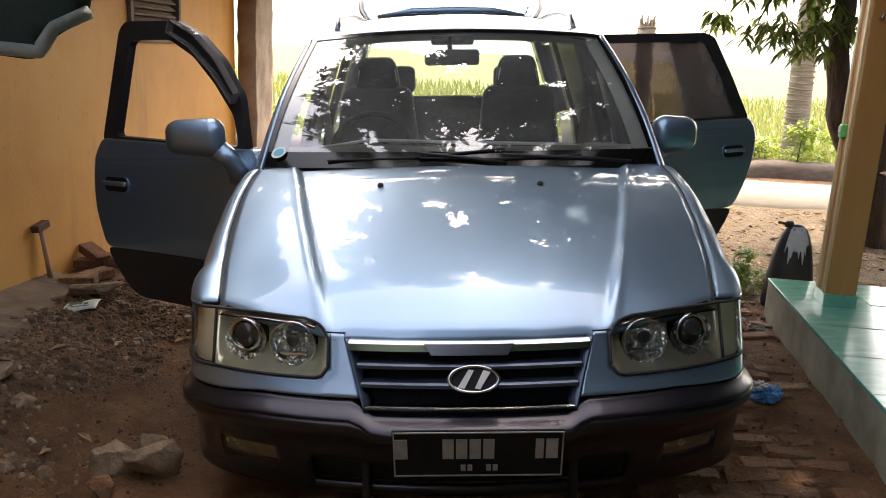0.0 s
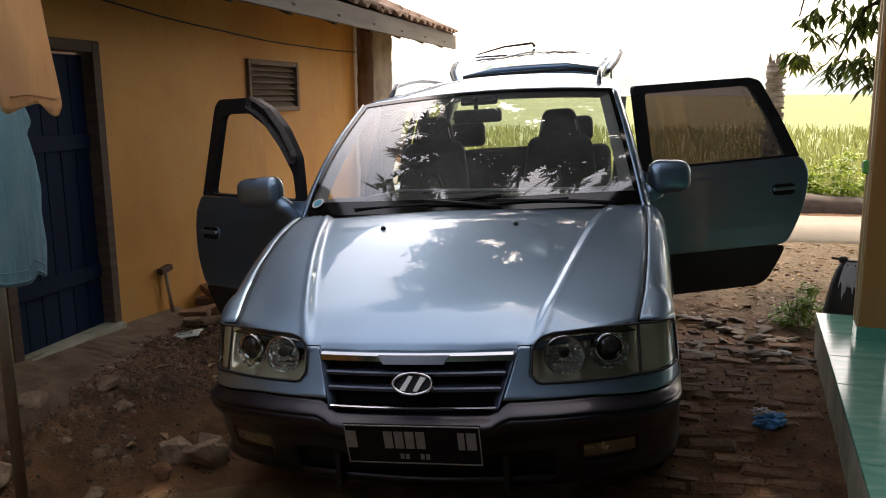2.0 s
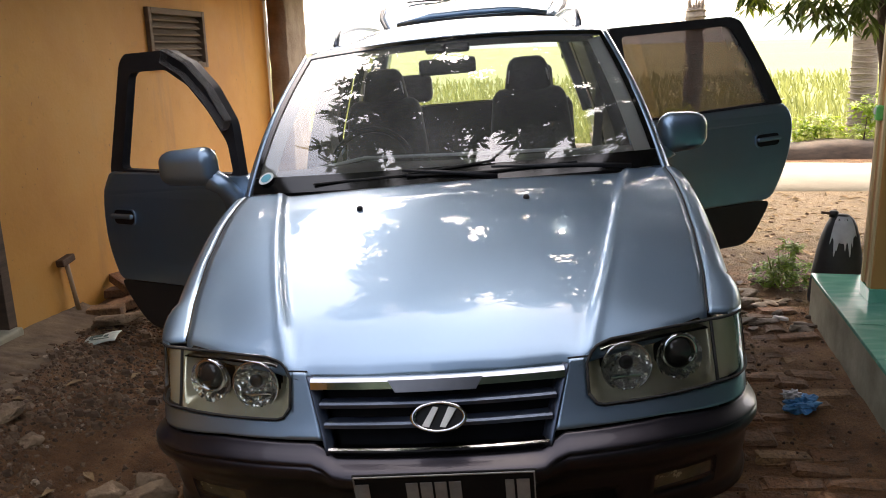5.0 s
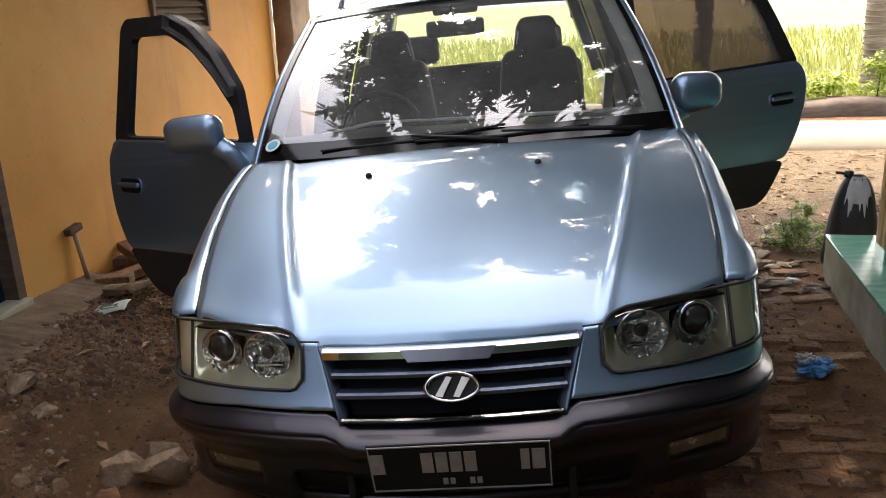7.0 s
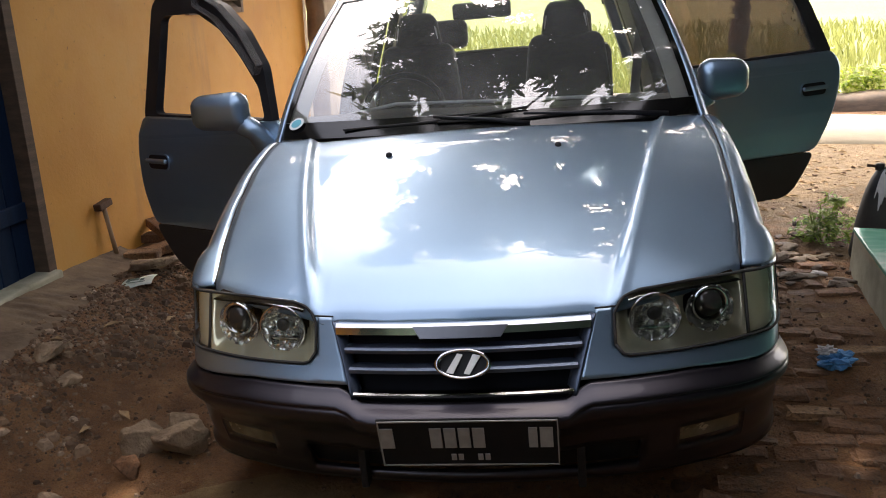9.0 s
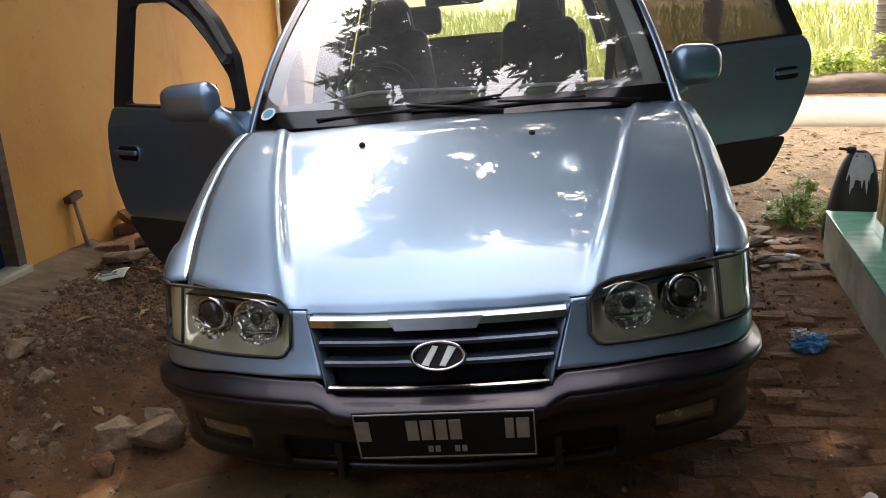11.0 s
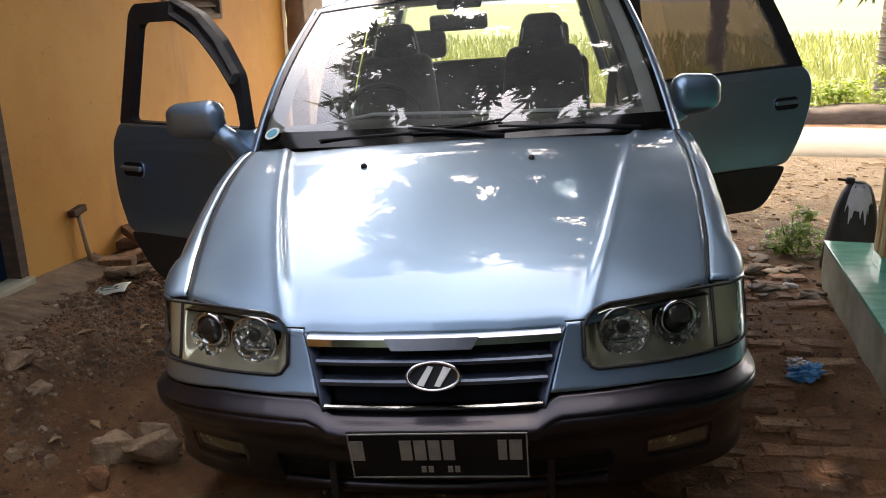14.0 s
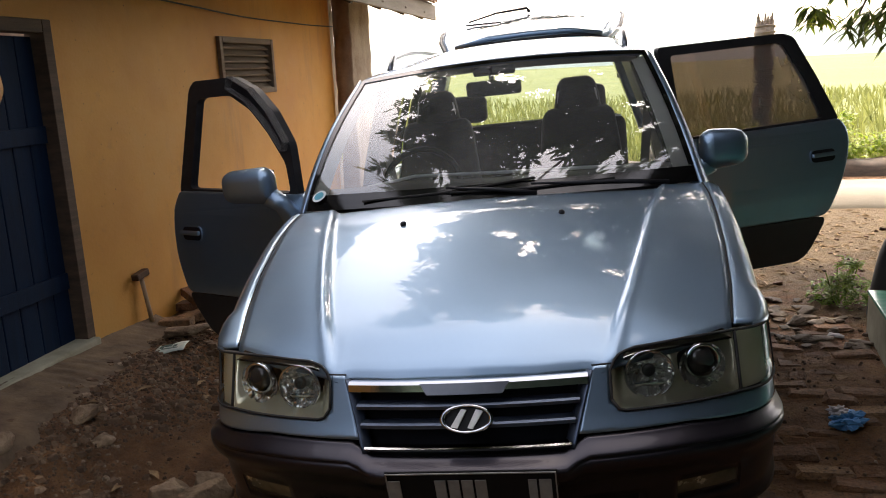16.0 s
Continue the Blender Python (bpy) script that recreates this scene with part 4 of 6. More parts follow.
for s in (-1, 1):
    def tray(u, v):
        e = min((u - 0.399) / 0.050, (0.774 - u) / 0.040, 1.0)
        return lamp_pt(s, u, v, 0.001 - 0.054 * smooth01(e) * max(0.0, 1 - (2 * v - 1) ** 2) ** 0.8)

    def lamp_frame(cu, cv, out):
        c = lamp_pt(s, cu, cv, out)
        nrm = (skin(s * cu, 0.67, 0.1) - skin(s * cu, 0.67, 0.0)).normalized()
        nrm = (nrm + Vector((0, -0.9, 0.10))).normalized()
        return Matrix.Translation(c) @ nrm.to_track_quat("Z", "Y").to_matrix().to_4x4()

    bowl_m, dish_m = lamp_frame(0.508, 0.50, -0.004), lamp_frame(0.668, 0.48, -0.010)

    def bowl_hole(u, v):
        p = tray(u, v)
        return any(math.hypot(*(w.inverted() @ p).xy) < r for w, r in ((bowl_m, 0.0615), (dish_m, 0.0590)))

    back = grid(list(np.linspace(0.399, 0.774, 90)), list(np.linspace(0.0, 1.0, 50)), tray, bowl_hole)
    lampo = part("headlamp", back, M["lamp_inner"], car, "clear glass headlamp with two round reflectors", True)
    # open faceted bowl with a capped bulb
    mm = bowl_m
    rad = 0.066
    bowl = [(rad * math.sqrt(k), -0.050 * (1 - k)) for k in (1.0, 0.88, 0.74, 0.58, 0.42, 0.26, 0.12)]
    b = lathe(bowl, 40, mm)
    bmesh.ops.delete(b, geom=[f for f in b.faces if len(f.verts) > 4 and (f.calc_center_median() - mm.translation).length < 0.012], context="FACES_ONLY")
    part("reflector_bowl", b, M["reflector"], lampo)
    part("reflector_rim", tube([mm @ Vector((rad * math.cos(a), rad * math.sin(a), 0.001)) for a in np.linspace(0, 2 * math.pi, 41)], 0.0032, 6), M["chrome"], lampo, "bright chrome reflector rim", True)
    part("bulb", lathe([(0.010, -0.046), (0.010, -0.006), (0.006, -0.002)], 14, mm), M["hazed"], lampo, smooth=True)
    part("bulb_cap", lathe([(0.018, -0.014), (0.019, -0.004), (0.014, 0.000), (0.006, 0.001)], 20, mm @ Matrix.Translation((0, 0.010, 0))), M["lamp_shade"], lampo, "dark bulb cap", True)
    part("bowl_step", box(0.085, 0.012, 0.012, mm @ pose(0, -0.030, -0.012, 20, 0, 0), 0.003), M["chrome"], lampo)
    # projector: wide bright dish, ring and dark glass ball above its middle
    mm = dish_m
    b = lathe([(0.066 * math.sqrt(k), -0.040 * (1 - k)) for k in (1.0, 0.85, 0.68, 0.5, 0.34)], 40, mm)
    bmesh.ops.delete(b, geom=[f for f in b.faces if len(f.verts) > 4 and (f.calc_center_median() - mm.translation).length < 0.012], context="FACES_ONLY")
    part("projector_dish", b, M["reflector"], lampo, smooth=True)
    mp_ = mm @ Matrix.Translation((0, 0.014, 0))
    part("projector_ring", lathe([(0.048, -0.022), (0.050, 0.002), (0.047, 0.006), (0.041, 0.004), (0.039, -0.004)], 36, mp_), M["chrome"], lampo, "chrome projector ring", True)
    part("projector_lens", lathe([(0.0395, -0.007), (0.0375, 0.001), (0.030, 0.008), (0.018, 0.013), (0.004, 0.015)], 32, mp_), M["lamp_glass"], lampo, "dark projector lens", True)
    cov = grid(list(np.linspace(0.398, 0.773, 26)), list(np.linspace(0.0, 1.0, 12)), lambda u, v: lamp_pt(s, u, v, 0.006))
    part("lens", cov, M["lens"], lampo, smooth=True)
    edge = [lamp_pt(s, u, 0, 0.006) for u in np.linspace(0.398, 1.10, 40)] + [lamp_pt(s, 1.10, v, 0.006) for v in (0.3, 0.6, 1)] + [lamp_pt(s, u, 1, 0.006) for u in np.linspace(1.10, 0.398, 50)] + [lamp_pt(s, 0.398, v, 0.006) for v in (0.75, 0.5, 0.25, 0)]
    part("chrome_lip", grid(list(np.linspace(0.44, 0.768, 20)), [0.86, 0.93, 0.99], lambda u, v: lamp_pt(s, u, v, 0.003 - 0.030 * (v - 0.86) / 0.13)), M["chrome"], lampo, "bright chrome upper lip", True)
    part("lamp_seal", tube(edge, 0.0042, 6), M["rubber"], lampo, smooth=True)
    part("lamp_divider", tube([lamp_pt(s, 0.778, v, 0.004) for v in np.linspace(0, 1, 6)], 0.0048, 6), M["rubber"], lampo, smooth=True)
    bk = grid(list(np.linspace(0.782, 1.095, 16)), list(np.linspace(0.0, 1.0, 8)), lambda u, v: lamp_pt(s, u, v, -0.010))
    side = part("indicator", bk, M["lamp_inner"], car, "pale clear corner indicator lamp", True)
    cv = grid(list(np.linspace(0.782, 1.098, 18)), list(np.linspace(0.0, 1.0, 8)), lambda u, v: lamp_pt(s, u, v, 0.006))
    part("lens", cv, M["lens"], side, smooth=True)

# hood
hx = sorted(set(np.round(np.concatenate([np.linspace(-1, 1, 81), np.linspace(0.48, 0.9, 50), -np.linspace(0.48, 0.9, 50)]), 4)))


def hood_pt(u, v):
    x = u * 0.75
    for _ in range(3):
        y0, y1 = hood_front_y(x), hood_rear_y(x)
        y = y0 + (y1 - y0) * v
        x = u * hood_edge_x(y)
    z = hood_z(x, y)
    lip = smooth01((0.02 - v) / 0.02)
    z += 0.015 * smooth01(v / 0.17) * (1 - smooth01((v - 0.17) / 0.45)) * (1 - smooth01((abs(u) - 0.55) / 0.35))
    z -= 0.012 * lip
    return Vector((x, y, z))


hood = thick(part("hood", grid(hx, [0, 0.006, 0.014, 0.025] + list(np.linspace(0.05, 1, 44)), hood_pt), M["paint"], car, smooth=True), 0.014)
# dark tubes laid along the hood edges, standing in for the gaps' shade
for s in (-1, 1):
    part("hood_gap", tube([Vector((s * (hood_edge_x(y) + 0.003), y, hood_z(hood_edge_x(y), y) - 0.003)) for y in np.linspace(0.34, 1.24, 30)], 0.0042, 6), M["rubber"], car, smooth=True)
part("hood_gap", tube([hood_pt(u, 0.0) + Vector((0, -0.004, -0.010)) for u in np.linspace(-0.46, 0.46, 60)], 0.006, 6), M["rubber"], car, smooth=True)
for s in (-1, 1):
    part("hood_gap", tube([skin(s * u, 0.7135, 0.0015) for u in np.linspace(0.350, 0.405, 8)], 0.0024, 6), M["rubber"], car, smooth=True)
for x in (-0.285, 0.285):
    nz = hood_z(x, 0.855)
    part("washer_nozzle", lathe([(0.011, -0.004), (0.011, 0.006), (0.007, 0.012), (0.003, 0.013)], 12, pose(x - 0.008, 0.855, nz)), M["plastic"], car, smooth=True)

# fenders
for s in (-1, 1):
    ys_ = sorted(set(list(np.round(np.linspace(0.335, 1.42, 46), 4))))

    def fender(y, v):
        xe = hood_edge_x(y) + 0.005
        ze = hood_z(xe, y) - 0.001 if y < 1.2 else hood_z(xe, 1.2) - 0.02 * (y - 1.2)
        zb = lerp(y, [0.33, 0.38, 0.48, 0.515, 0.535, 0.58, 0.62, 0.75, 0.93, 1.11, 1.24, 1.30, 1.42], [0.758, 0.748, 0.735, 0.70, 0.56, 0.50, 0.52, 0.635, 0.685, 0.635, 0.50, 0.30, 0.25])
        drop = min(0.30, ze - zb)
        zs = ze - drop
        a = u_at_y(y, max(0.3, min(zs, 0.75)))
        xs = max(skin(a, max(0.3, min(zs, 0.6))).x, xe + 0.012)
        if v < 0.6:
            th = v / 0.6 * math.pi / 2
            x = xe + (xs - xe) * math.sin(th) ** 0.85
            z = ze - drop * (1 - math.cos(th)) ** 1.35
            return Vector((s * x, y, z))
        k = (v - 0.6) / 0.4
        z = zs + (zb - zs) * k
        low = skin(a, max(0.3, z))
        return Vector((s * (xs + (max(low.x, xs) - xs) * smooth01(k * 2)), y, z))

    g = grid(ys_, list(np.linspace(0, 1, 21)), fender)
    thick(part("fender", g, M["paint"], car, smooth=True), 0.01)
    part("wheel_well", lathe([(0.36, -0.12), (0.36, 0.10)], 28, pose(s * 0.74, 0.93, 0.33, 0, 90, 0)), M["plastic"], car, smooth=True)

# wheels
for y in (0.93, 3.76):
    for s in (-1, 1):
        m = pose(s * 0.79, y, 0.318, 0, s * 90, 0)
        tyre = part("wheel", lathe([(0.20, -0.10), (0.29, -0.10), (0.315, -0.07), (0.318, 0.0), (0.315, 0.07), (0.29, 0.10), (0.205, 0.095)], 36, m), M["rubber"], car, "dusty black tyre", True)
        part("rim", lathe([(0.205, 0.04), (0.205, 0.085), (0.19, 0.08), (0.17, 0.05), (0.06, 0.06), (0.03, 0.07)], 36, m), M["alloy"], tyre, smooth=True)

# windscreen with dark band, pillars and cowl
part("windscreen", grid(list(np.linspace(-0.97, 0.97, 30)), list(np.linspace(0.015, 0.985, 20)), lambda u, v: screen(u, v)), M["glass"], car, "clear curved windscreen", True)
b = bmesh.new()
band_u = list(np.linspace(-1, 1, 60))


def add_grid(dst, us_, vs_, fn):
    q = grid(us_, vs_, fn)
    me_ = bpy.data.meshes.new("tmp")
    q.to_mesh(me_)
    q.free()
    dst.from_mesh(me_)
    bpy.data.meshes.remove(me_)


add_grid(b, band_u, [0.0, 0.04, 0.08], lambda u, v: screen(u, v * (1 + 0.25 * u * u), 0.004))
add_grid(b, band_u, [0.962, 0.98, 1.0], lambda u, v: screen(u, v, 0.004))
for s in (-1, 1):
    add_grid(b, [s * 0.968, s * 0.985, s * 1.0], list(np.linspace(0.10, 0.97, 20)), lambda u, v: screen(u, v, 0.005))
part("screen_band", b, M["frit"], car, "black ceramic band round the screen", True)
part("sensor_pad", box(0.20, 0.03, 0.05, Matrix.Translation(screen(-0.03, 0.93, -0.02)) @ pose(0, 0, 0, -58, 0, 0), 0.012), M["plastic"], car)
for s in (-1, 1):
    def pil(u, v):
        a = screen(s * 1.0, v, 0.004)
        o = Vector((s * (0.012 + 0.030 * u), 0.055 * u, -0.030 * u * u + 0.008 * math.sin(math.pi * u)))
        return a + o
    thick(part("pillar_a", grid(list(np.linspace(-0.35, 1, 8)), list(np.linspace(-0.04, 1.0, 22)), pil), M["paint"], car, smooth=True), 0.012)
    # pale inner cover of the pillar
    part("pillar_trim", grid([0, 0.5, 1], list(np.linspace(0.02, 0.97, 12)), lambda u, v: screen(s * (0.90 + 0.085 * u), v, -0.030 + 0.022 * u)), M["trim_pale"], car, smooth=True)
part("cowl", grid(band_u, [0, 0.5, 1], lambda u, v: Vector((0.80 * u, hood_rear_y(0.80 * u) - 0.03 + 0.085 * v, hood_z(0.8 * u, min(1.2, hood_rear_y(0.8 * u))) - 0.03 + 0.012 * v))), M["plastic"], car, smooth=True)

# wipers
for x0, u1, v1, u0, v0 in ((0.16, 0.22, 0.085, -0.66, 0.030), (0.66, 0.60, 0.050, -0.20, 0.040)):
    a = screen(u0, v0, 0.03)
    c = screen(u1, v1, 0.03)
    mid = screen((u0 + u1) / 2, (v0 + v1) / 2, 0.022)
    wp = part("wiper", tube([screen(u0, v0, 0.012), mid - Vector((0, 0.0, 0.018)), screen(u1, v1, 0.012)], 0.0048, 6), M["rubber"], car, smooth=True)
    piv = screen((x0 + 0.02) / 0.8, 0.012, 0.004)
    part("wiper_arm", tube([piv, piv.lerp(mid, 0.35) + Vector((0, -0.004, 0.006)), mid], [0.011, 0.008, 0.005], 8), M["plastic"], wp, smooth=True)

# roof, rails
rf = grid(list(np.linspace(-1, 1, 36)), list(np.linspace(0, 1, 40)), roof_pt)
thick(part("roof", rf, M["paint"], car, smooth=True), 0.02)
part("headlining", grid(list(np.linspace(-0.95, 0.95, 12)), list(np.linspace(0.01, 0.97, 12)), lambda u, v: roof_pt(u, v) - Vector((0, 0, 0.05))), M["trim_in"], car, smooth=True)
for s in (-1, 1):
    pts = [roof_pt(s * 0.88, v) + Vector((0, 0, 0.0 + 0.055 * smooth01(min(v - 0.12, 0.9 - v) / 0.06))) for v in np.linspace(0.12, 0.9, 26)]
    part("roof_rail", tube(pts, 0.014, 8), M["satin"], car, "satin silver roof rail", True)

# sides above and below the belt; the open doorways stay open
SIDE = ([0.97, 1.02, 1.10, 1.3, 1.5, 1.57], [0.862, 0.858, 0.838, 0.775, 0.712, 0.69])


def side_x(z):
    if z < 0.97:
        return 0.92 - lerp(z, *SZ)
    return lerp(z, *SIDE)


def side_sheet(s, y0, y1, z0, z1, out=0.0, n=8):
    return grid(list(np.linspace(y0, y1, 6)), list(np.linspace(z0, z1, n)), lambda y, z: Vector((s * (side_x(z) + out - 0.02 * smooth01((y - 3.9) / 0.6)), y, z)))


for s in (-1, 1):
    thick(part("sill", side_sheet(s, 1.25, 3.45, 0.22, 0.36), M["paint_low"], car, smooth=True), 0.05)
    thick(part("cantrail", grid(list(np.linspace(0, 1, 30)), [0, 0.5, 1], lambda v, w: roof_pt(s, v) + Vector((s * 0.028 * w, 0, -0.055 * w))), M["paint"], car, smooth=True), 0.015)
    # right pillar made overwide, added to darken the view through the open doorway
    thick(part("pillar_b", side_sheet(s, 2.30, 2.72 if s < 0 else 3.05, 0.36, 1.56, -0.03, 16), M["plastic"], car, smooth=True), 0.05)
    thick(part("pillar_c", side_sheet(s, 3.40, 3.55, 0.85, 1.57, -0.01, 16), M["plastic"], car, smooth=True), 0.05)
    thick(part("quarter_panel", side_sheet(s, 3.45, 4.5, 0.72, 1.02, 0, 8), M["paint"], car, smooth=True), 0.02)
    thick(part("quarter_low", side_sheet(s, 4.12, 4.5, 0.3, 0.72, 0, 8), M["paint"], car, smooth=True), 0.02)
    thick(part("pillar_d", side_sheet(s, 4.30, 4.48, 1.02, 1.60, -0.01, 10), M["paint"], car, smooth=True), 0.05)
    part("quarter_glass", side_sheet(s, 3.55, 4.30, 1.02, 1.52, -0.012, 8), M["tint"], car, smooth=True)
part("floor_pan", box(1.66, 3.3, 0.04, Matrix.Translation((0, 2.9, 0.30))), M["dash"], car)
part("firewall", box(1.5, 0.03, 0.7, Matrix.Translation((0, 1.30, 0.65))), M["dash"], car)
part("rear_sill", box(1.5, 0.10, 0.35, Matrix.Translation((0, 4.48, 0.48)), 0.02), M["paint_low"], car)


# closed doors on the other two doorways
def closed_door(s, y0, y1, name, lab):
    d = thick(part(name, side_sheet(s, y0 + 0.006, y1 - 0.006, 0.36, 0.99, 0.002, 14), M["paint"], car, lab, True), 0.03)
    part("window_glass", side_sheet(s, y0 + 0.05 + (0.42 if name == "front_door" else 0), y1 - 0.05, 1.0, 1.50, -0.006, 8), M["tint"], d, smooth=True)
    return d


fd = closed_door(1, 1.43, 2.45, "front_door", "closed blue front door with dark glass")
rd = closed_door(-1, 2.53, 3.42, "rear_door", "closed blue rear door with dark glass")


def round_poly(poly, r=0.06, n=5):
    """Rounds the corners of an outline by at most r."""
    res = []
    for i, p in enumerate(poly):
        p = Vector(p)
        a, c = Vector(poly[i - 1]), Vector(poly[(i + 1) % len(poly)])
        q = min(r, 0.45 * (a - p).length, 0.45 * (c - p).length)
        p0, p1 = p + (a - p).normalized() * q, p + (c - p).normalized() * q
        for k in range(n):
            t = k / (n - 1)
            res.append(tuple(p0 * (1 - t) ** 2 + p * 2 * t * (1 - t) + p1 * t * t))
    return res


def door_leaf(outline, low_outline, win_out, win_in, hinge, ang, s, name, lab, handle, glass_key):
    """An open door: s along the leaf from its hinge, z up; the outer face looks to -y of the leaf."""
    # leaf frame: x along the leaf, y its inner side
    a = radians(ang)
    m = Matrix.Translation(hinge) @ Matrix(((s * math.sin(a), -s * math.cos(a), 0, 0), (math.cos(a), math.sin(a), 0, 0), (0, 0, 1, 0), (0, 0, 0, 1)))
    flip = s > 0

    def place(b):
        # bow the leaf outward below the belt
        for v in b.verts:
            z = v.co.z
            v.co.y += 0.0 if z > 1.05 else -0.035 * math.sin(max(0, min(1, (z - 0.3) / 0.75)) * math.pi)
            if z > 1.0:
                v.co.y += 0.22 * (z - 1.0)
        b.transform(m)
        return b

    def fine(poly, y0, y1, cuts):
        b = prism(poly, y0, y1)
        for z in cuts:
            geom = list(b.verts) + list(b.edges) + list(b.faces)
            bmesh.ops.bisect_plane(b, geom=geom, plane_co=(0, 0, z), plane_no=(0, 0, 1))
        return b

    cuts = (0.35, 0.42, 0.5, 0.58, 0.66, 0.74, 0.82, 0.9, 0.97)
    panel = part(name, place(fine(outline, 0.0, 0.10, cuts)), M["paint"], car, lab)
    md = panel.modifiers.new("round", "BEVEL")
    md.width, md.segments, md.limit_method = 0.012, 2, "ANGLE"
    part("lower_panel", place(fine(low_outline, 0.003, 0.085, cuts)), M["sill_black"], panel, "dull black lower door panel")
    part("window_frame", place(ring(win_out, win_in, 0.012, 0.055)), M["plastic"], panel, "black window frame")
    if glass_key:
        part("window_glass", place(prism(win_in, 0.030, 0.034)), M[glass_key], panel)
    hs, hz = handle
    oval = round_poly([(hs - 0.088, hz - 0.040), (hs + 0.088, hz - 0.040), (hs + 0.088, hz + 0.040), (hs - 0.088, hz + 0.040)], 0.034)
    part("handle_recess", place(ring(oval, [(hs + (a_ - hs) * 0.93, hz + (b_ - hz) * 0.86) for a_, b_ in oval], -0.006, 0.02)), M["paint"], panel)
    # flat disc on the panel; the recess's shade is put into its dark colour
    part("recess_back", place(prism([(hs + (a_ - hs) * 0.95, hz + (b_ - hz) * 0.9) for a_, b_ in oval], -0.0035, 0.01)), M["paint_low"], panel, "flat dark disc painted as the handle recess's shade")
    part("door_handle", place(box(0.165, 0.022, 0.024, Matrix.Translation((hs, -0.016, hz + 0.006)), 0.009, 3)), M["paint"], panel, "body coloured pull handle")
    return panel, m, place


F_LOW = round_poly([(0.02, 0.30), (0.92, 0.30), (1.00, 0.345), (1.08, 0.47), (1.113, 0.545), (0.0, 0.56)], 0.05)
F_OUT = round_poly([(0.0, 0.562), (1.115, 0.547), (1.165, 0.74), (1.175, 0.90), (1.165, 1.01), (1.135, 1.085), (0.04, 1.075), (0.0, 1.045)], 0.05)
F_WO = round_poly([(0.09, 1.06), (1.135, 1.075), (1.075, 1.60), (1.03, 1.64), (0.66, 1.635), (0.47, 1.565), (0.31, 1.455), (0.165, 1.30)], 0.03)
F_WI = round_poly([(0.145, 1.08), (1.03, 1.095), (0.985, 1.53), (0.955, 1.55), (0.68, 1.548), (0.50, 1.470), (0.345, 1.355), (0.195, 1.215)], 0.03)
F_OUT, F_LOW, F_WO, F_WI = [[(a * 0.912, b_) for a, b_ in q] for q in (F_OUT, F_LOW, F_WO, F_WI)]
fdoor, fm, fplace = door_leaf(F_OUT, F_LOW, F_WO, F_WI, (-0.868, 1.47, 0.0), 60, -1, "front_door", "wide open blue front door, window down", (0.90, 0.87), None)
part("rain_visor", fplace(ring([(0.60, 1.640), (0.43, 1.570), (0.285, 1.462), (0.15, 1.312), (0.17, 1.27), (0.31, 1.405), (0.46, 1.515), (0.61, 1.580)], [(0.596, 1.635), (0.434, 1.565), (0.29, 1.457), (0.158, 1.312), (0.173, 1.28), (0.312, 1.41), (0.462, 1.52), (0.608, 1.585)], -0.028, 0.010)), M["tint"], fdoor, "glossy dark rain visor")
R_LOW = round_poly([(0.02, 0.27), (0.77, 0.265), (0.84, 0.30), (0.90, 0.40), (0.955, 0.515), (0.0, 0.53)], 0.05)
R_OUT = round_poly([(0.0, 0.532), (0.957, 0.517), (1.05, 0.69), (1.105, 0.84), (1.125, 0.95), (1.11, 1.03), (1.08, 1.065), (0.0, 1.055)], 0.06)
R_WO = round_poly([(0.0, 1.05), (1.085, 1.06), (0.985, 1.31), (0.87, 1.55), (0.80, 1.575), (0.0, 1.565)], 0.025)
R_WI = round_poly([(0.07, 1.068), (0.985, 1.078), (0.905, 1.31), (0.80, 1.51), (0.765, 1.525), (0.07, 1.515)], 0.022)
rdoor, rm, rplace = door_leaf(R_OUT, R_LOW, R_WO, R_WI, (0.855, 2.59, 0.0), 65, 1, "rear_door", "wide open blue rear door with dark film glass", (0.93, 0.87), "tint")


# mirrors
def wing_mirror(mm, parent, w=0.26):
    b = box(w, 0.13, 0.168, None, 0.058, 5)
    for v in b.verts:
        k = smooth01((v.co.x + w / 2) / w)
        v.co.z *= 1.0 - 0.12 * k
        v.co.y += 0.03 * k
    b.transform(mm)
    mi = part("mirror_housing", b, M["paint"], parent, "blue wing mirror housing", True)
    b = tube([(-w / 2 + 0.04, 0.0, -0.05), (-w / 2 - 0.01, 0.015, -0.09), (-w / 2 - 0.04, 0.03, -0.14), (-w / 2 - 0.05, 0.05, -0.17)], [0.05, 0.042, 0.05, 0.062], 12)
    b.transform(mm)
    part("mirror_foot", b, M["paint"], mi, smooth=True)
    b = box(w - 0.05, 0.006, 0.12, Matrix.Translation((0.0, 0.068, 0)), 0.002)
    b.transform(mm)
    part("mirror_glass", b, M["chrome"], mi)


wing_mirror(pose(0.930, 1.50, 1.125), car, 0.20)
wing_mirror(pose(-1.13, 1.47, 1.135) @ Matrix.Diagonal((-1, 1, 1, 1)), car)

# plate with plain bars instead of signs
pl_m = pose(0.018, -0.038, 0.442, 13, 0, 0)
plate = part("number_plate", (lambda b: (b.transform(pl_m), b)[1])(box(0.457, 0.006, 0.155, None, 0.002)), M["plate_black"], car, "black number plate with plain pale bars")


def on_plate(b, y=-0.005):
    b.transform(pl_m @ Matrix.Translation((0, y, 0)))
    return b


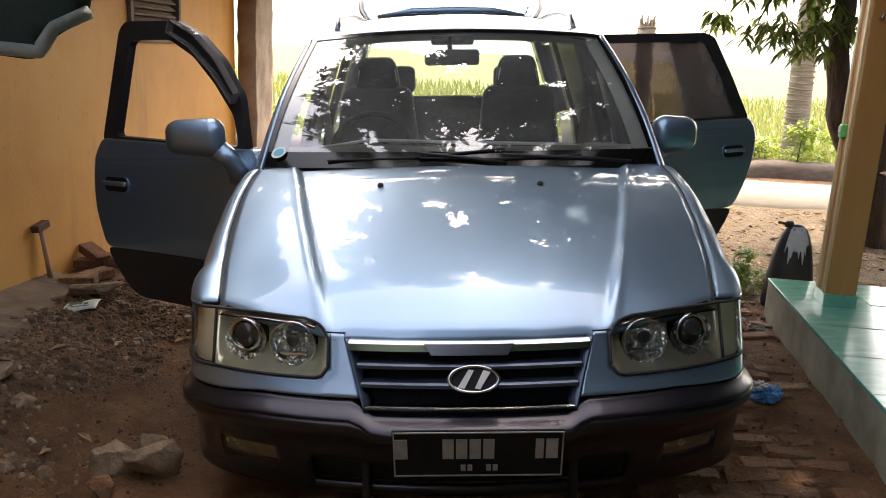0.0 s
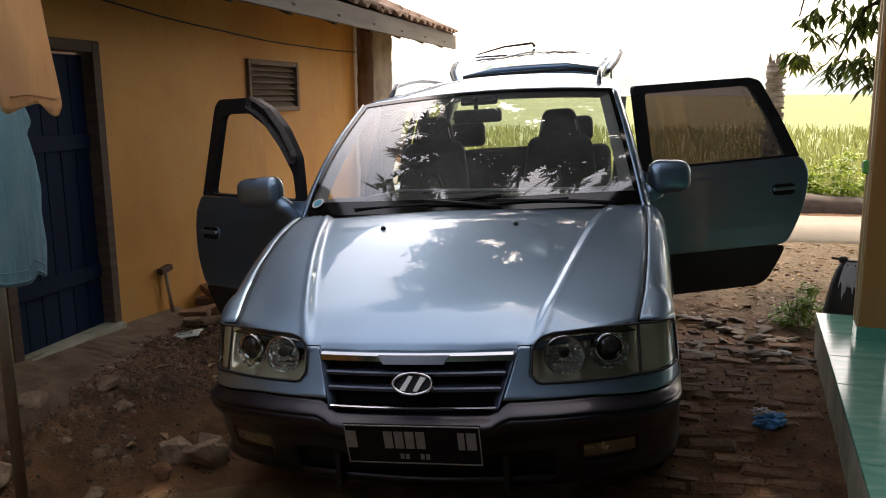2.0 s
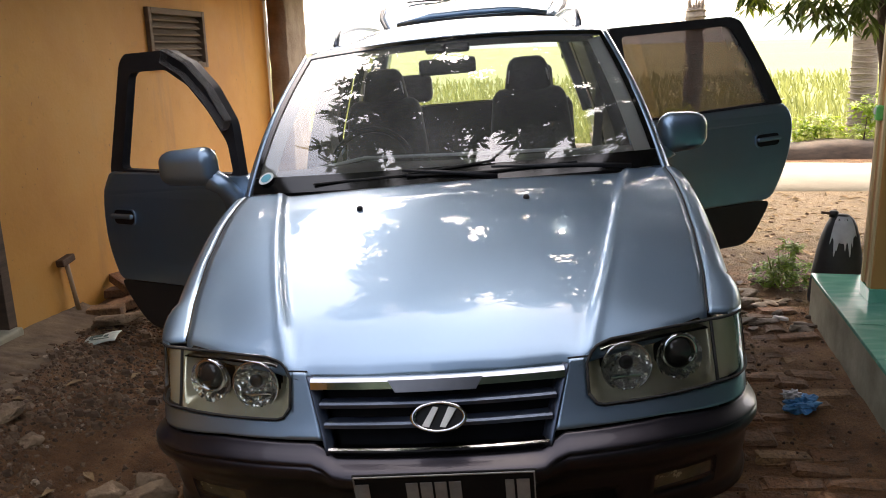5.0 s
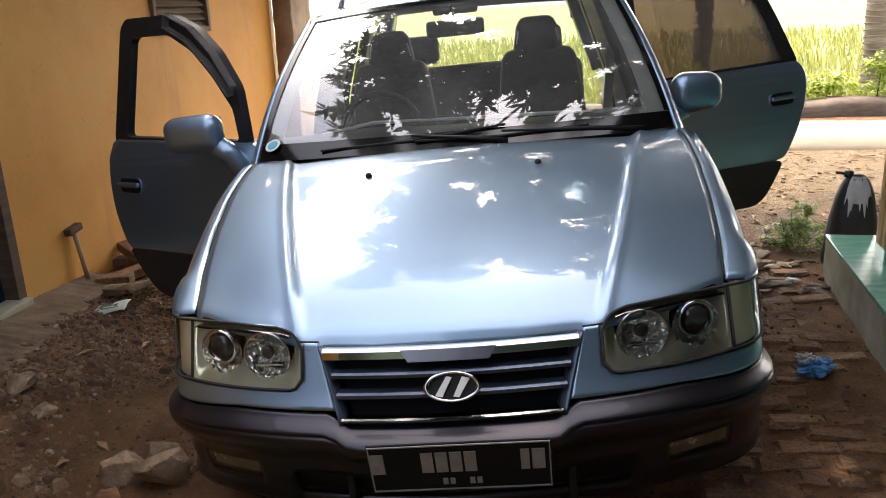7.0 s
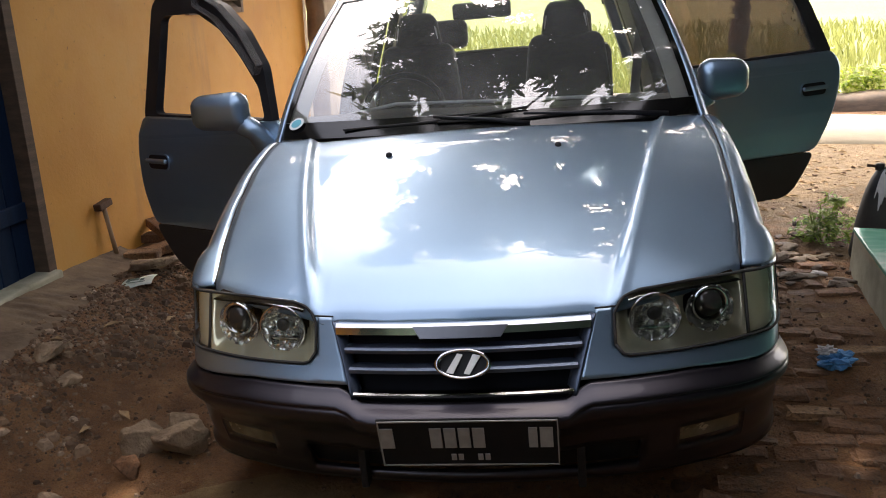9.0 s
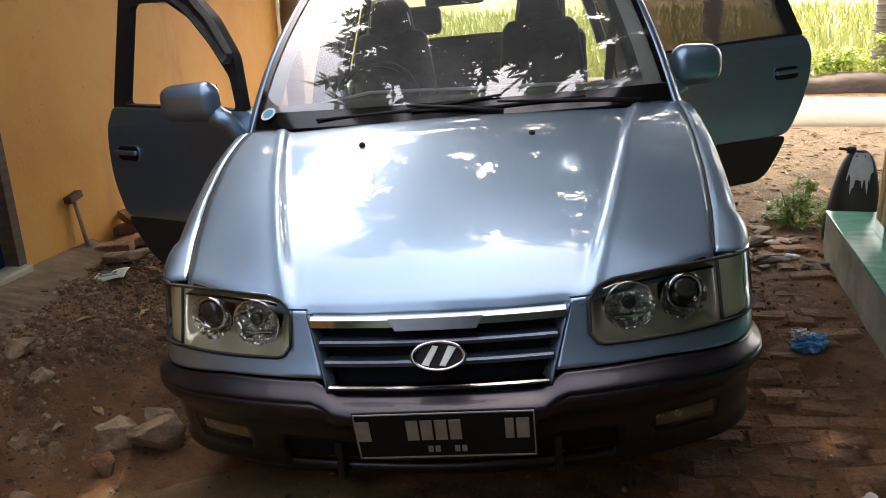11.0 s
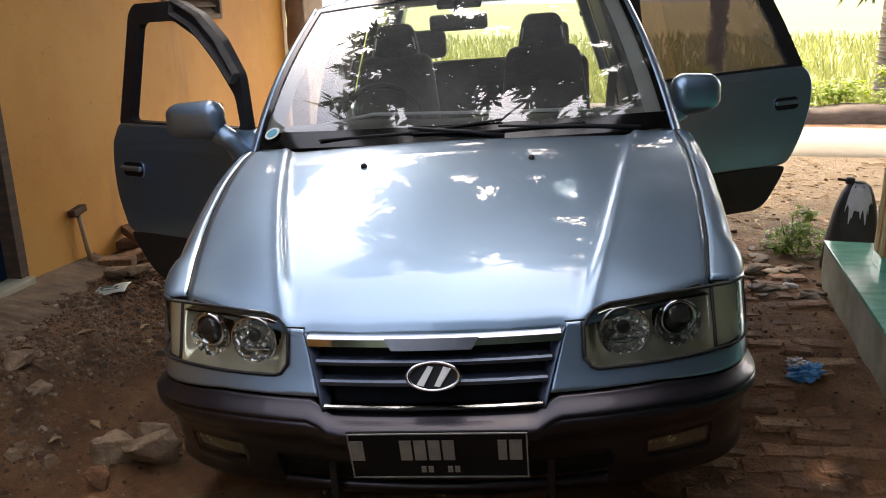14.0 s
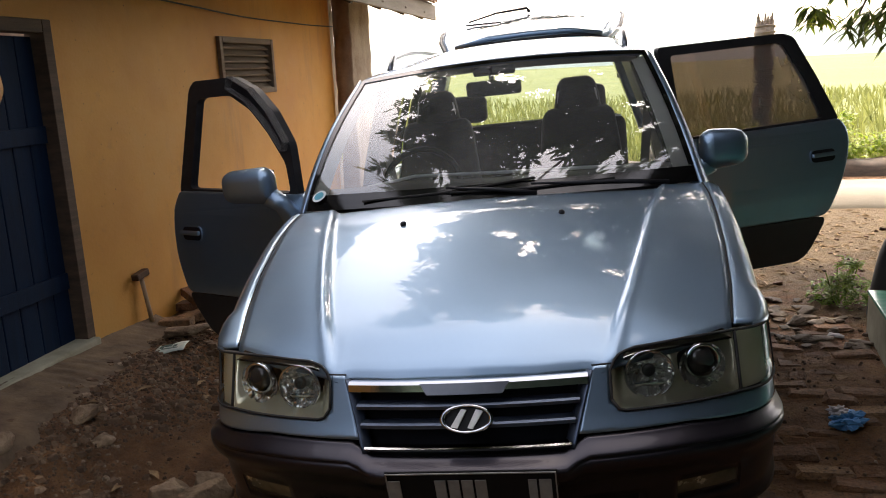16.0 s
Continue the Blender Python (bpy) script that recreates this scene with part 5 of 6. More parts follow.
M["plate_white"] = simple("worn white plate paint", (0.22, 0.22, 0.205), (0.32, 0.32, 0.30), 30, (0.5, 0.7), 0.1, 90)
rim_o = [(-0.226, -0.0745), (0.226, -0.0745), (0.226, 0.0745), (-0.226, 0.0745)]
rim_i = [(-0.2225, -0.071), (0.2225, -0.071), (0.2225, 0.071), (-0.2225, 0.071)]
part("plate_rim", on_plate(ring(rim_o, rim_i, -0.0015, 0.0015)), M["plate_white"], plate)
for x, w in ((-0.205, 0.034), (-0.080, 0.030), (-0.044, 0.030), (-0.008, 0.030), (0.028, 0.030), (0.163, 0.022), (0.196, 0.032)):
    part("plate_bar", on_plate(box(w, 0.003, 0.066, Matrix.Translation((x, 0, 0.018)), 0.001, 1)), M["plate_white"], plate)
for x in (-0.040, -0.022, 0.028, 0.046):
    part("plate_bar", on_plate(box(0.013, 0.003, 0.021, Matrix.Translation((x, 0, -0.046)), 0.001, 1)), M["plate_white"], plate)

# round sticker low in the windscreen corner
M["sticker"] = simple("pale sticker", (0.62, 0.66, 0.66), (0.74, 0.77, 0.76), 20, (0.4, 0.6), 0.02, 50)
M["sticker_blue"] = simple("teal sticker print", (0.05, 0.30, 0.42), (0.10, 0.42, 0.52), 20, (0.4, 0.6), 0.02, 50)
st = Matrix.Translation(screen(-0.925, 0.085, 0.010)) @ Vector((-0.25, -0.55, 0.8)).to_track_quat("Z", "Y").to_matrix().to_4x4()
stk = part("sticker", lathe([(0.032, 0.0), (0.032, 0.0015)], 28, st), M["sticker"], car, "round white and teal sticker")
part("sticker_print", lathe([(0.022, 0.0018), (0.022, 0.003)], 24, st), M["sticker_blue"], stk)


# ---- interior
def cushion(sx, sy, sz, m, bev, mat, name, parent, bow=0.0, lab="", taper=0.0):
    b = box(sx, sy, sz, None, bev, 4)
    for v in b.verts:
        v.co.y += bow * (v.co.x / (sx / 2)) ** 2
        v.co.x *= 1 - taper * smooth01(v.co.z / sz + 0.5)
    b.transform(m)
    return part(name, b, mat, parent, lab, True)


def seat(x, y, w=0.50, head=1.46):
    base = cushion(w, 0.50, 0.16, pose(x, y - 0.22, 0.62, 6, 0, 0), 0.06, M["seat"], "seat_cushion", car, 0, "black leather front seat with white piping")
    back_m = pose(x, y + 0.12, 0.95, -14, 0, 0)
    cushion(w, 0.17, 0.66, back_m @ pose(0, 0, 0.02), 0.083, M["seat"], "seat_back", base, -0.05, taper=0.24)
    cushion(0.27, 0.13, 0.24, pose(x, y + 0.19, head - 0.115, -8, 0, 0), 0.064, M["seat"], "headrest", base, taper=0.22)
    for s_ in (-1, 1):
        pts_ = [back_m @ Vector((s_ * q[0] * w, -0.078 - 0.05 * (2 * q[0]) ** 2, q[1])) for q in ((0.36, -0.28), (0.35, -0.1), (0.33, 0.08), (0.27, 0.22), (0.16, 0.29))]
        part("piping", tube(pts_, 0.0075, 6), M["piping"], base, "white piping", True)
        pts_ = [Vector((x + s_ * 0.11, y + 0.145, head - 0.19)), Vector((x + s_ * 0.10, y + 0.15, head - 0.08)), Vector((x + s_ * 0.07, y + 0.17, head - 0.012))]
        part("piping", tube(pts_, 0.006, 6), M["piping"], base, smooth=True)
        part("headrest_rod", tube([(x + s_ * 0.06, y + 0.20, head - 0.26), (x + s_ * 0.06, y + 0.20, head - 0.12)], 0.007, 8), M["chrome"], base, smooth=True)


seat(-0.43, 2.42, 0.52, 1.45)
seat(0.35, 2.45, 0.52, 1.455)
cushion(1.30, 0.5, 0.18, pose(0, 3.15, 0.62, 4, 0, 0), 0.07, M["seat"], "bench_cushion", car, 0, "black leather rear bench")
bb = cushion(1.30, 0.15, 0.58, pose(0, 3.48, 0.90, -12, 0, 0), 0.07, M["seat"], "bench_back", car, 0, "black rear bench back with white piping")
part("piping", tube([(-0.62, 3.46, 1.175), (-0.3, 3.455, 1.19), (0, 3.453, 1.192), (0.3, 3.455, 1.19), (0.62, 3.46, 1.175)], 0.006, 6), M["piping"], bb, smooth=True)
for x in (-0.38, 0.40):
    cushion(0.26, 0.10, 0.18, pose(x, 3.52, 1.30, -8, 0, 0), 0.045, M["seat"], "headrest", bb)
da = grid(list(np.linspace(-1, 1, 24)), [0, 0.25, 0.5, 0.75, 0.9, 1.0], lambda u, v: Vector((0.78 * u, 1.19 + 0.12 * u * u + 0.44 * v - 0.10 * v * u * u, 1.035 + 0.045 * math.sin(v * 2.2) - 0.10 * max(0, v - 0.85) / 0.15 + 0.02 * math.exp(-((u + 0.5) / 0.25) ** 2) * v)))
dash = thick(part("dashboard", da, M["dash"], car, "dark grey dashboard", True), 0.03)
part("dash_front", box(1.5, 0.06, 0.36, pose(0, 1.64, 0.85, 10, 0, 0), 0.025, 3), M["trim_in"], dash)
part("dash_trim", tube([(-0.72, 1.60, 1.055), (-0.4, 1.64, 1.10), (0, 1.645, 1.085), (0.45, 1.63, 1.075), (0.70, 1.56, 1.05)], 0.008, 6), M["piping"], dash, "pale dash edge line", True)
part("dash_vent", box(0.16, 0.05, 0.03, pose(0.60, 1.53, 1.075, 0, 0, 12), 0.012, 3), M["trim_in"], dash, "pale corner vent")
# steering wheel
N = 30
sw_m = pose(-0.40, 1.80, 1.03, 66, 0, 0)
pts = [sw_m @ Vector((0.185 * math.cos(2 * math.pi * k / N), 0.185 * math.sin(2 * math.pi * k / N), 0)) for k in range(N + 1)]
sw = part("steering_wheel", tube(pts, 0.015, 8), M["plastic"], car, "black steering wheel", True)
part("wheel_hub", box(0.15, 0.12, 0.05, sw_m, 0.02, 3), M["plastic"], sw)
for a in (0, 180, 270):
    part("spoke", tube([sw_m @ Vector((0.06 * math.cos(radians(a)), 0.06 * math.sin(radians(a)), 0)), sw_m @ Vector((0.18 * math.cos(radians(a)), 0.18 * math.sin(radians(a)), 0))], 0.012, 6), M["plastic"], sw)
im = part("inner_mirror", box(0.255, 0.035, 0.072, pose(-0.023, 1.85, 1.455, -6, 0, 4), 0.017, 4), M["plastic"], car, "black inner mirror", True)
part("mirror_stalk", tube([(-0.03, 1.86, 1.48), (-0.035, 1.88, 1.52), (-0.035, 1.87, 1.55)], 0.012, 8), M["plastic"], im, smooth=True)
for s in (-1, 1):
    part("seat_belt", box(0.045, 0.003, 0.62, pose(s * 0.70, 2.40, 1.20, 0, s * 6, 0)), M["trim_in"], car)

# ---- open tailgate
gate_m = pose(0, 4.44, 1.655, 13, 0, 0)


def gate_w(v):
    return lerp(v, [0, 0.08, 0.3, 0.6, 0.9, 1.0], [0.60, 0.655, 0.72, 0.755, 0.75, 0.70])


def gate_fn(u, v, lift=0.0):
    return gate_m @ Vector((u * gate_w(v), 1.12 * v, 0.085 * math.sin(v * math.pi) * (1 - 0.5 * u * u) - 0.06 * u**4 + 0.10 + lift))


gp = thick(part("tailgate", grid(list(np.linspace(-1, 1, 30)), list(np.linspace(0, 1, 26)), gate_fn, lambda u, v: abs(u) < 0.86 and 0.09 < v < 0.50), M["paint"], car, "raised blue tailgate with glass and wiper", True), 0.05)
part("rear_glass", grid(list(np.linspace(-0.88, 0.88, 20)), list(np.linspace(0.07, 0.52, 12)), lambda u, v: gate_fn(u, v, 0.004)), M["glass"], gp, smooth=True)
part("wiper_arm", tube([gate_fn(0.0, 0.55, 0.02), gate_fn(-0.02, 0.53, 0.05), gate_fn(-0.35, 0.44, 0.06), gate_fn(-0.66, 0.38, 0.05)], [0.016, 0.011, 0.008, 0.006], 8), M["plastic"], gp, smooth=True)
part("wiper_blade", tube([gate_fn(-0.30, 0.30, 0.022), gate_fn(-0.7, 0.42, 0.022)], 0.007, 6), M["rubber"], gp, smooth=True)
# dark tubes added along the gate's sides and hinge edge
for s in (-1, 1):
    part("gate_seal", tube([gate_fn(s * 1.0, v, -0.004) for v in np.linspace(0.04, 0.80, 20)], 0.014, 8), M["plastic"], gp, smooth=True)
part("gate_seal", tube([gate_fn(u, 0.0, -0.002) for u in np.linspace(-1, 1, 24)], 0.012, 8), M["plastic"], gp, smooth=True)
part("spoiler", tube([gate_fn(-0.9, 0.03, 0.012), gate_fn(-0.5, 0.015, 0.03), gate_fn(0, 0.01, 0.034), gate_fn(0.5, 0.015, 0.03), gate_fn(0.9, 0.03, 0.012)], 0.022, 8), M["paint"], gp, smooth=True)
for s in (-1, 1):
    part("gas_strut", tube([(s * 0.66, 4.40, 1.40), gate_fn(s * 0.9, 0.45, -0.06)], 0.009, 8), M["plastic"], gp, smooth=True)

for o in car.children_recursive:
    if o.type == "MESH" and o.data.materials[0] in (M["glass"], M["lens"]):
        o.visible_shadow = False

# ---------------------------------------------------------------- trees and plants


def leaf_cloud(clumps, size, count, seed, droop=0.5, ratio=0.24, gap=None):
    """Many folded leaves round clump centres (x, y, z, radius, share)."""
    rs = np.random.RandomState(seed)
    tot = sum(c[4] for c in clumps)
    vs_, fs_ = [], []
    for cx, cy, cz, rad, share in clumps:
        k = int(count * share / tot)
        for _ in range(k):
            # leaves sit in whorls at twig ends
            d = rs.normal(size=3)
            d /= np.linalg.norm(d)
            p = np.array((cx, cy, cz)) + d * rad * rs.uniform(0.25, 1.0) ** 0.6 * np.array((1, 1, 0.75))
            if gap and gap(p):
                continue
            for w in range(rs.randint(3, 6)):
                a = rs.uniform(0, 2 * math.pi)
                dirv = np.array((math.cos(a), math.sin(a), -droop + rs.uniform(-0.5, 0.6)))
                dirv /= np.linalg.norm(dirv)
                side = np.cross(dirv, (0, 0, 1.0))
                side /= np.linalg.norm(side) + 1e-6
                up = np.cross(side, dirv)
                L = size * rs.uniform(0.65, 1.2)
                W = L * ratio
                b = len(vs_)
                tip = dirv * L + np.array((0, 0, -0.12 * L))
                mid = dirv * L * 0.5
                vs_ += [tuple(p), tuple(p + mid + side * W / 2 + up * W * 0.18), tuple(p + tip), tuple(p + mid - side * W / 2 + up * W * 0.18), tuple(p + mid)]
                fs_ += [(b, b + 1, b + 4), (b + 1, b + 2, b + 4), (b + 4, b + 2, b + 3), (b, b + 4, b + 3)]
    return vs_, fs_


tree = thing("mango_tree", pose(3.39, 4.9, 0.0), "mango tree with dark forked trunk and wide leafy crown", "tree")
TP = Vector((3.39, 4.9, 0))


def limb(pts, rad, name="limb"):
    q = []
    rr = []
    for i in range(len(pts) - 1):
        for k in range(5):
            t = k / 5
            q.append(Vector(pts[i]).lerp(Vector(pts[i + 1]), t))
            rr.append((rad[i] + (rad[i + 1] - rad[i]) * t) * (1 + 0.06 * noise.noise(Vector(q[-1]) * 4)))
    q.append(Vector(pts[-1]))
    rr.append(rad[-1])
    q = [p + Vector((noise.noise(p * 2.2) * 0.035, noise.noise(p * 2.2 + Vector((5, 0, 0))) * 0.035, 0)) - TP for p in q]
    return part(name, tube(q, rr, 14), M["bark"], tree, smooth=True)


limb([(3.39, 4.9, -0.08), (3.38, 4.9, 0.03), (3.35, 4.9, 0.14), (3.31, 4.9, 0.62), (3.33, 4.9, 0.95), (3.37, 4.9, 1.25)], [0.26, 0.19, 0.155, 0.145, 0.135, 0.13], "trunk")
limb([(3.30, 4.9, 0.55), (3.12, 4.88, 0.78), (2.93, 4.85, 1.12), (2.84, 4.8, 1.70), (2.74, 4.7, 2.3), (2.3, 4.2, 3.3), (1.4, 3.4, 4.3), (0.6, 2.8, 4.9)], [0.09, 0.095, 0.09, 0.085, 0.08, 0.065, 0.045, 0.02])
limb([(3.34, 4.9, 0.95), (3.25, 4.9, 1.42), (3.12, 4.92, 1.9), (3.03, 4.9, 2.3), (3.0, 5.2, 3.2), (2.5, 5.6, 4.4)], [0.11, 0.10, 0.09, 0.085, 0.06, 0.03])
limb([(3.35, 4.9, 0.95), (3.48, 4.9, 1.42), (3.56, 4.88, 1.82), (3.75, 4.8, 2.5), (4.2, 4.2, 3.6), (4.0, 2.8, 4.6)], [0.10, 0.085, 0.075, 0.065, 0.05, 0.025])
limb([(2.50, 4.45, 2.85), (2.2, 4.6, 2.9), (1.95, 4.7, 2.6), (1.85, 4.7, 2.15)], [0.03, 0.022, 0.014, 0.006], "branch")
limb([(2.8, 4.75, 2.0), (2.5, 4.7, 2.3), (2.3, 4.7, 2.2), (2.15, 4.7, 1.8)], [0.03, 0.022, 0.014, 0.006], "branch")
limb([(1.4, 3.4, 4.3), (0.6, 2.2, 4.6), (-0.2, 1.6, 4.8)], [0.04, 0.03, 0.015], "branch")

crs = random.Random(11)
clumps = []
# high crown over car and yard, with an uneven edge and a few gaps
for i in range(620):
    x = crs.uniform(-2.7, 5.8)
    y = crs.uniform(1.35, 7.4)
    edge = x < -0.9 or y < 2.5
    z = crs.uniform(4.2, 5.0) if edge else crs.uniform(3.7, 5.7)
    r = crs.uniform(0.28, 0.45) if edge else crs.uniform(0.35, 0.70)
    if x < -1.62 + 0.16 * math.sin(y * 3.3) or y < 1.52 + 0.10 * math.sin(x * 4.0):
        continue
    clumps.append((x - 3.39, y - 4.9, z, r, 1.0))
# unseen higher clumps added to hold the sun off the yard and hood
for i in range(130):
    clumps.append((crs.uniform(0.6, 6.5) - 3.39, crs.uniform(6.3, 9.6) - 4.9, crs.uniform(6.2, 7.6), crs.uniform(0.35, 0.6), 0.8))
for i in range(36):
    x, y = crs.uniform(0.9, 5.0), crs.uniform(3.4, 7.6)
    clumps.append((x - 3.39, y - 4.9, crs.uniform(5.8, 7.2), crs.uniform(0.4, 0.75), 1.0))
SUN_GAPS = ((-1.53, 0.48, 0.12, 0.08), (-1.35, 1.38, 0.13, 0.10), (1.25, 0.6, 0.25, 0.14), (1.15, 1.5, 0.12, 0.10), (1.45, 1.02, 0.10, 0.09), (1.3, 0.1, 0.16, 0.10), (0.95, 0.9, 0.10, 0.08))


# openings through which the sky shows, (x, y) at 4.5 m with their radius
SKY_GAPS = ((-1.2, 1.7, 0.21), (-1.4, 2.4, 0.17), (0.42, 2.05, 0.12), (0.74, 1.55, 0.19), (0.88, 2.1, 0.19), (-0.65, 3.75, 0.27), (-0.3, 3.3, 0.25), (0.75, 2.8, 0.26), (1.1, 3.1, 0.18), (-1.55, 3.1, 0.16), (-1.1, 3.0, 0.13), (-0.8, 2.5, 0.12), (0.3, 3.9, 0.18), (1.2, 2.3, 0.16), (0.0, 2.6, 0.11), (0.15, 2.9, 0.13))


def sun_gap(p):
    """True where leaves are missing, so that sun and sky come through in patches."""
    x, y, z = p[0] + 3.39, p[1] + 4.9, p[2]
    k = 1 + 0.5 * noise.noise(Vector((x * 5, y * 5, z * 3)))
    f = (z - 1.0) / 3.5
    for a, b, r in SKY_GAPS:
        ox, oy = 0.35 * a + 0.08, 0.9
        if math.hypot(x - ox - (a - ox) * f, y - oy - (b - oy) * f) < r * k:
            return True
    x, y = x - 0.1096 * z, y - 0.778 * z
    if y > 2.3:
        return noise.noise(Vector((x * 1.7, y * 1.7, 6.0))) > lerp(y, [2.3, 3.2, 4.0], [0.30, 0.22, -0.05])
    k = 0.35 * noise.noise(Vector((x * 4, y * 4, 2.0)))
    return any(math.hypot((x - a) / r, (y - b) / q) < 1.1 + k for a, b, r, q in SUN_GAPS)


vs_, fs_ = leaf_cloud(clumps, 0.21, 30000, 5, gap=sun_gap)
mesh_object("crown", vs_, fs_, M["leaf"], tree, smooth=False)
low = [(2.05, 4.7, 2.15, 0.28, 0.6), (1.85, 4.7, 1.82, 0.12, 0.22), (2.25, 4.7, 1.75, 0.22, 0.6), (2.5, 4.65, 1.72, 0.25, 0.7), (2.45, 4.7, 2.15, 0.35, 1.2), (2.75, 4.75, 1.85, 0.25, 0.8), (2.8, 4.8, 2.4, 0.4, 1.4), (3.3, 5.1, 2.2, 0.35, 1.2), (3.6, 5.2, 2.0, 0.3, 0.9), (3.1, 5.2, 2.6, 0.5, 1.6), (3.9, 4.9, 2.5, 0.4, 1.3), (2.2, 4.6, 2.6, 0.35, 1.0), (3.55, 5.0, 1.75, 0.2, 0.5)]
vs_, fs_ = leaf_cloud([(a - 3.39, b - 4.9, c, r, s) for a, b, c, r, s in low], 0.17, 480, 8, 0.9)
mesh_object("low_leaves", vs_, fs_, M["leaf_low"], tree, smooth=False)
vs_, fs_ = leaf_cloud([(-1.53, -0.2, 1.80, 0.13, 1)], 0.12, 12, 3, 0.6)
mesh_object("young_leaves", vs_, fs_, M["leaf_bright"], tree, "bright green young leaves", smooth=False)


def palm(x, y, h, r, name, lab, ragged=True):
    t = thing(name, pose(x, y, -0.2), lab, "tree")
    pts_ = [(0.02 * math.sin(i * 0.9), 0, h * i / 14) for i in range(15)]
    rad = [r * (1.25 if i == 0 else 1.0 + 0.05 * (i % 2)) for i in range(15)]
    part("trunk", tube(pts_, rad, 18), M["palm_bark"], t, smooth=True)
    for k in range(int(h / 0.09)):
        z = 0.1 + k * 0.09
        part("leaf_scar", tube([(r * 1.05 * math.cos(a), r * 1.05 * math.sin(a), z + 0.01 * math.sin(a * 2 + k)) for a in np.linspace(0, 2 * math.pi, 17)], 0.012, 5), M["palm_bark"], t, smooth=True)
    if ragged:
        for k in range(9):
            a = k * 0.7
            part("stub", tube([(r * 0.7 * math.cos(a), r * 0.7 * math.sin(a), h - 0.05), (r * 0.85 * math.cos(a), r * 0.85 * math.sin(a), h + 0.06 + 0.05 * (k % 3))], [0.03, 0.012], 6), M["palm_bark"], t)
    return t


palm(2.56, 11.26, 2.20, 0.135, "palm_stump", "pale ringed palm stump with a ragged top")
palm(4.95, 11.0, 5.5, 0.17, "palm_tree", "tall pale ringed palm trunk behind the lane", False)

# bright shrubs along the bank
shr = random.Random(4)
for i in range(15):
    x = 1.4 + i * 0.52 + shr.uniform(-0.15, 0.15)
    if i > 8:
        x = -2.0 - (i - 9) * 0.9
    y = 9.75 + shr.uniform(-0.15, 0.25)
    h = shr.uniform(0.35, 0.65) + (0.22 if x > 4.0 else 0)
    t = thing("shrub", pose(x, y, 0.1), "bright yellow-green leafy shrub on the bank", "shrub", "shrubs on the bank")
    vs_, fs_ = leaf_cloud([(shr.uniform(-0.2, 0.2), shr.uniform(-0.12, 0.12), h * shr.uniform(0.25, 0.95), 0.2, 1) for _ in range(7)], 0.10, 130, 20 + i, 0.1, 0.45)
    mesh_object("foliage", vs_, fs_, M["leaf_bright"], t, smooth=False)
    part("stem", tube([(0, 0, -0.15), (0.03, 0, h * 0.6)], [0.015, 0.006], 6), M["bark"], t)

# standing rice: blades in clumps, thick near the bank
rs = np.random.RandomState(3)
vs_, fs_ = [], []
for i in range(15000):
    y = 10.2 + 26 * rs.uniform() ** 1.7
    x = rs.uniform(-0.62, 0.95) * (y + 2) * 1.1
    w, hgt = rs.uniform(0.012, 0.03) * (1 + (y - 10) * 0.06), rs.uniform(0.28, 0.52)
    a = rs.uniform(0, math.pi)
    lx, ly = rs.normal() * 0.10, rs.normal() * 0.10
    b = len(vs_)
    vs_ += [(x - w * math.cos(a), y - w * math.sin(a), -0.14), (x + w * math.cos(a), y + w * math.sin(a), -0.14), (x + lx * 0.5 + w * 0.6, y + ly * 0.5, -0.14 + hgt * 0.7), (x + lx, y + ly, -0.14 + hgt)]
    fs_ += [(b, b + 1, b + 2), (b, b + 2, b + 3)]
tagged(mesh_object("rice_plants", vs_, fs_, M["rice"], smooth=False), "standing yellow-green rice blades", "rice", kind="stuff")

# weed by the porch corner
weed = thing("weed", pose(1.76, 3.2, 0.02), "small bright green weed growing by the porch", "plant")
for k in range(4):
    part("stem", tube([(0.03 * k - 0.05, 0, -0.03), (0.05 * k - 0.09, 0.02 * k, 0.14), (0.07 * k - 0.12, 0.03 * k - 0.03, 0.22 + 0.05 * (k % 2))], [0.006, 0.004, 0.002], 5), M["weed"], weed)
vs_, fs_ = leaf_cloud([(-0.12, 0, 0.09, 0.10, 1), (0.0, 0, 0.18, 0.07, 0.9), (0.02, 0, 0.27, 0.05, 0.7), (0.12, 0.02, 0.10, 0.10, 1), (-0.03, -0.05, 0.06, 0.12, 1)], 0.07, 150, 9, 0.0, 0.30)
mesh_object("leaves", vs_, fs_, M["weed"], weed, smooth=False)

# ---------------------------------------------------------------- loose things


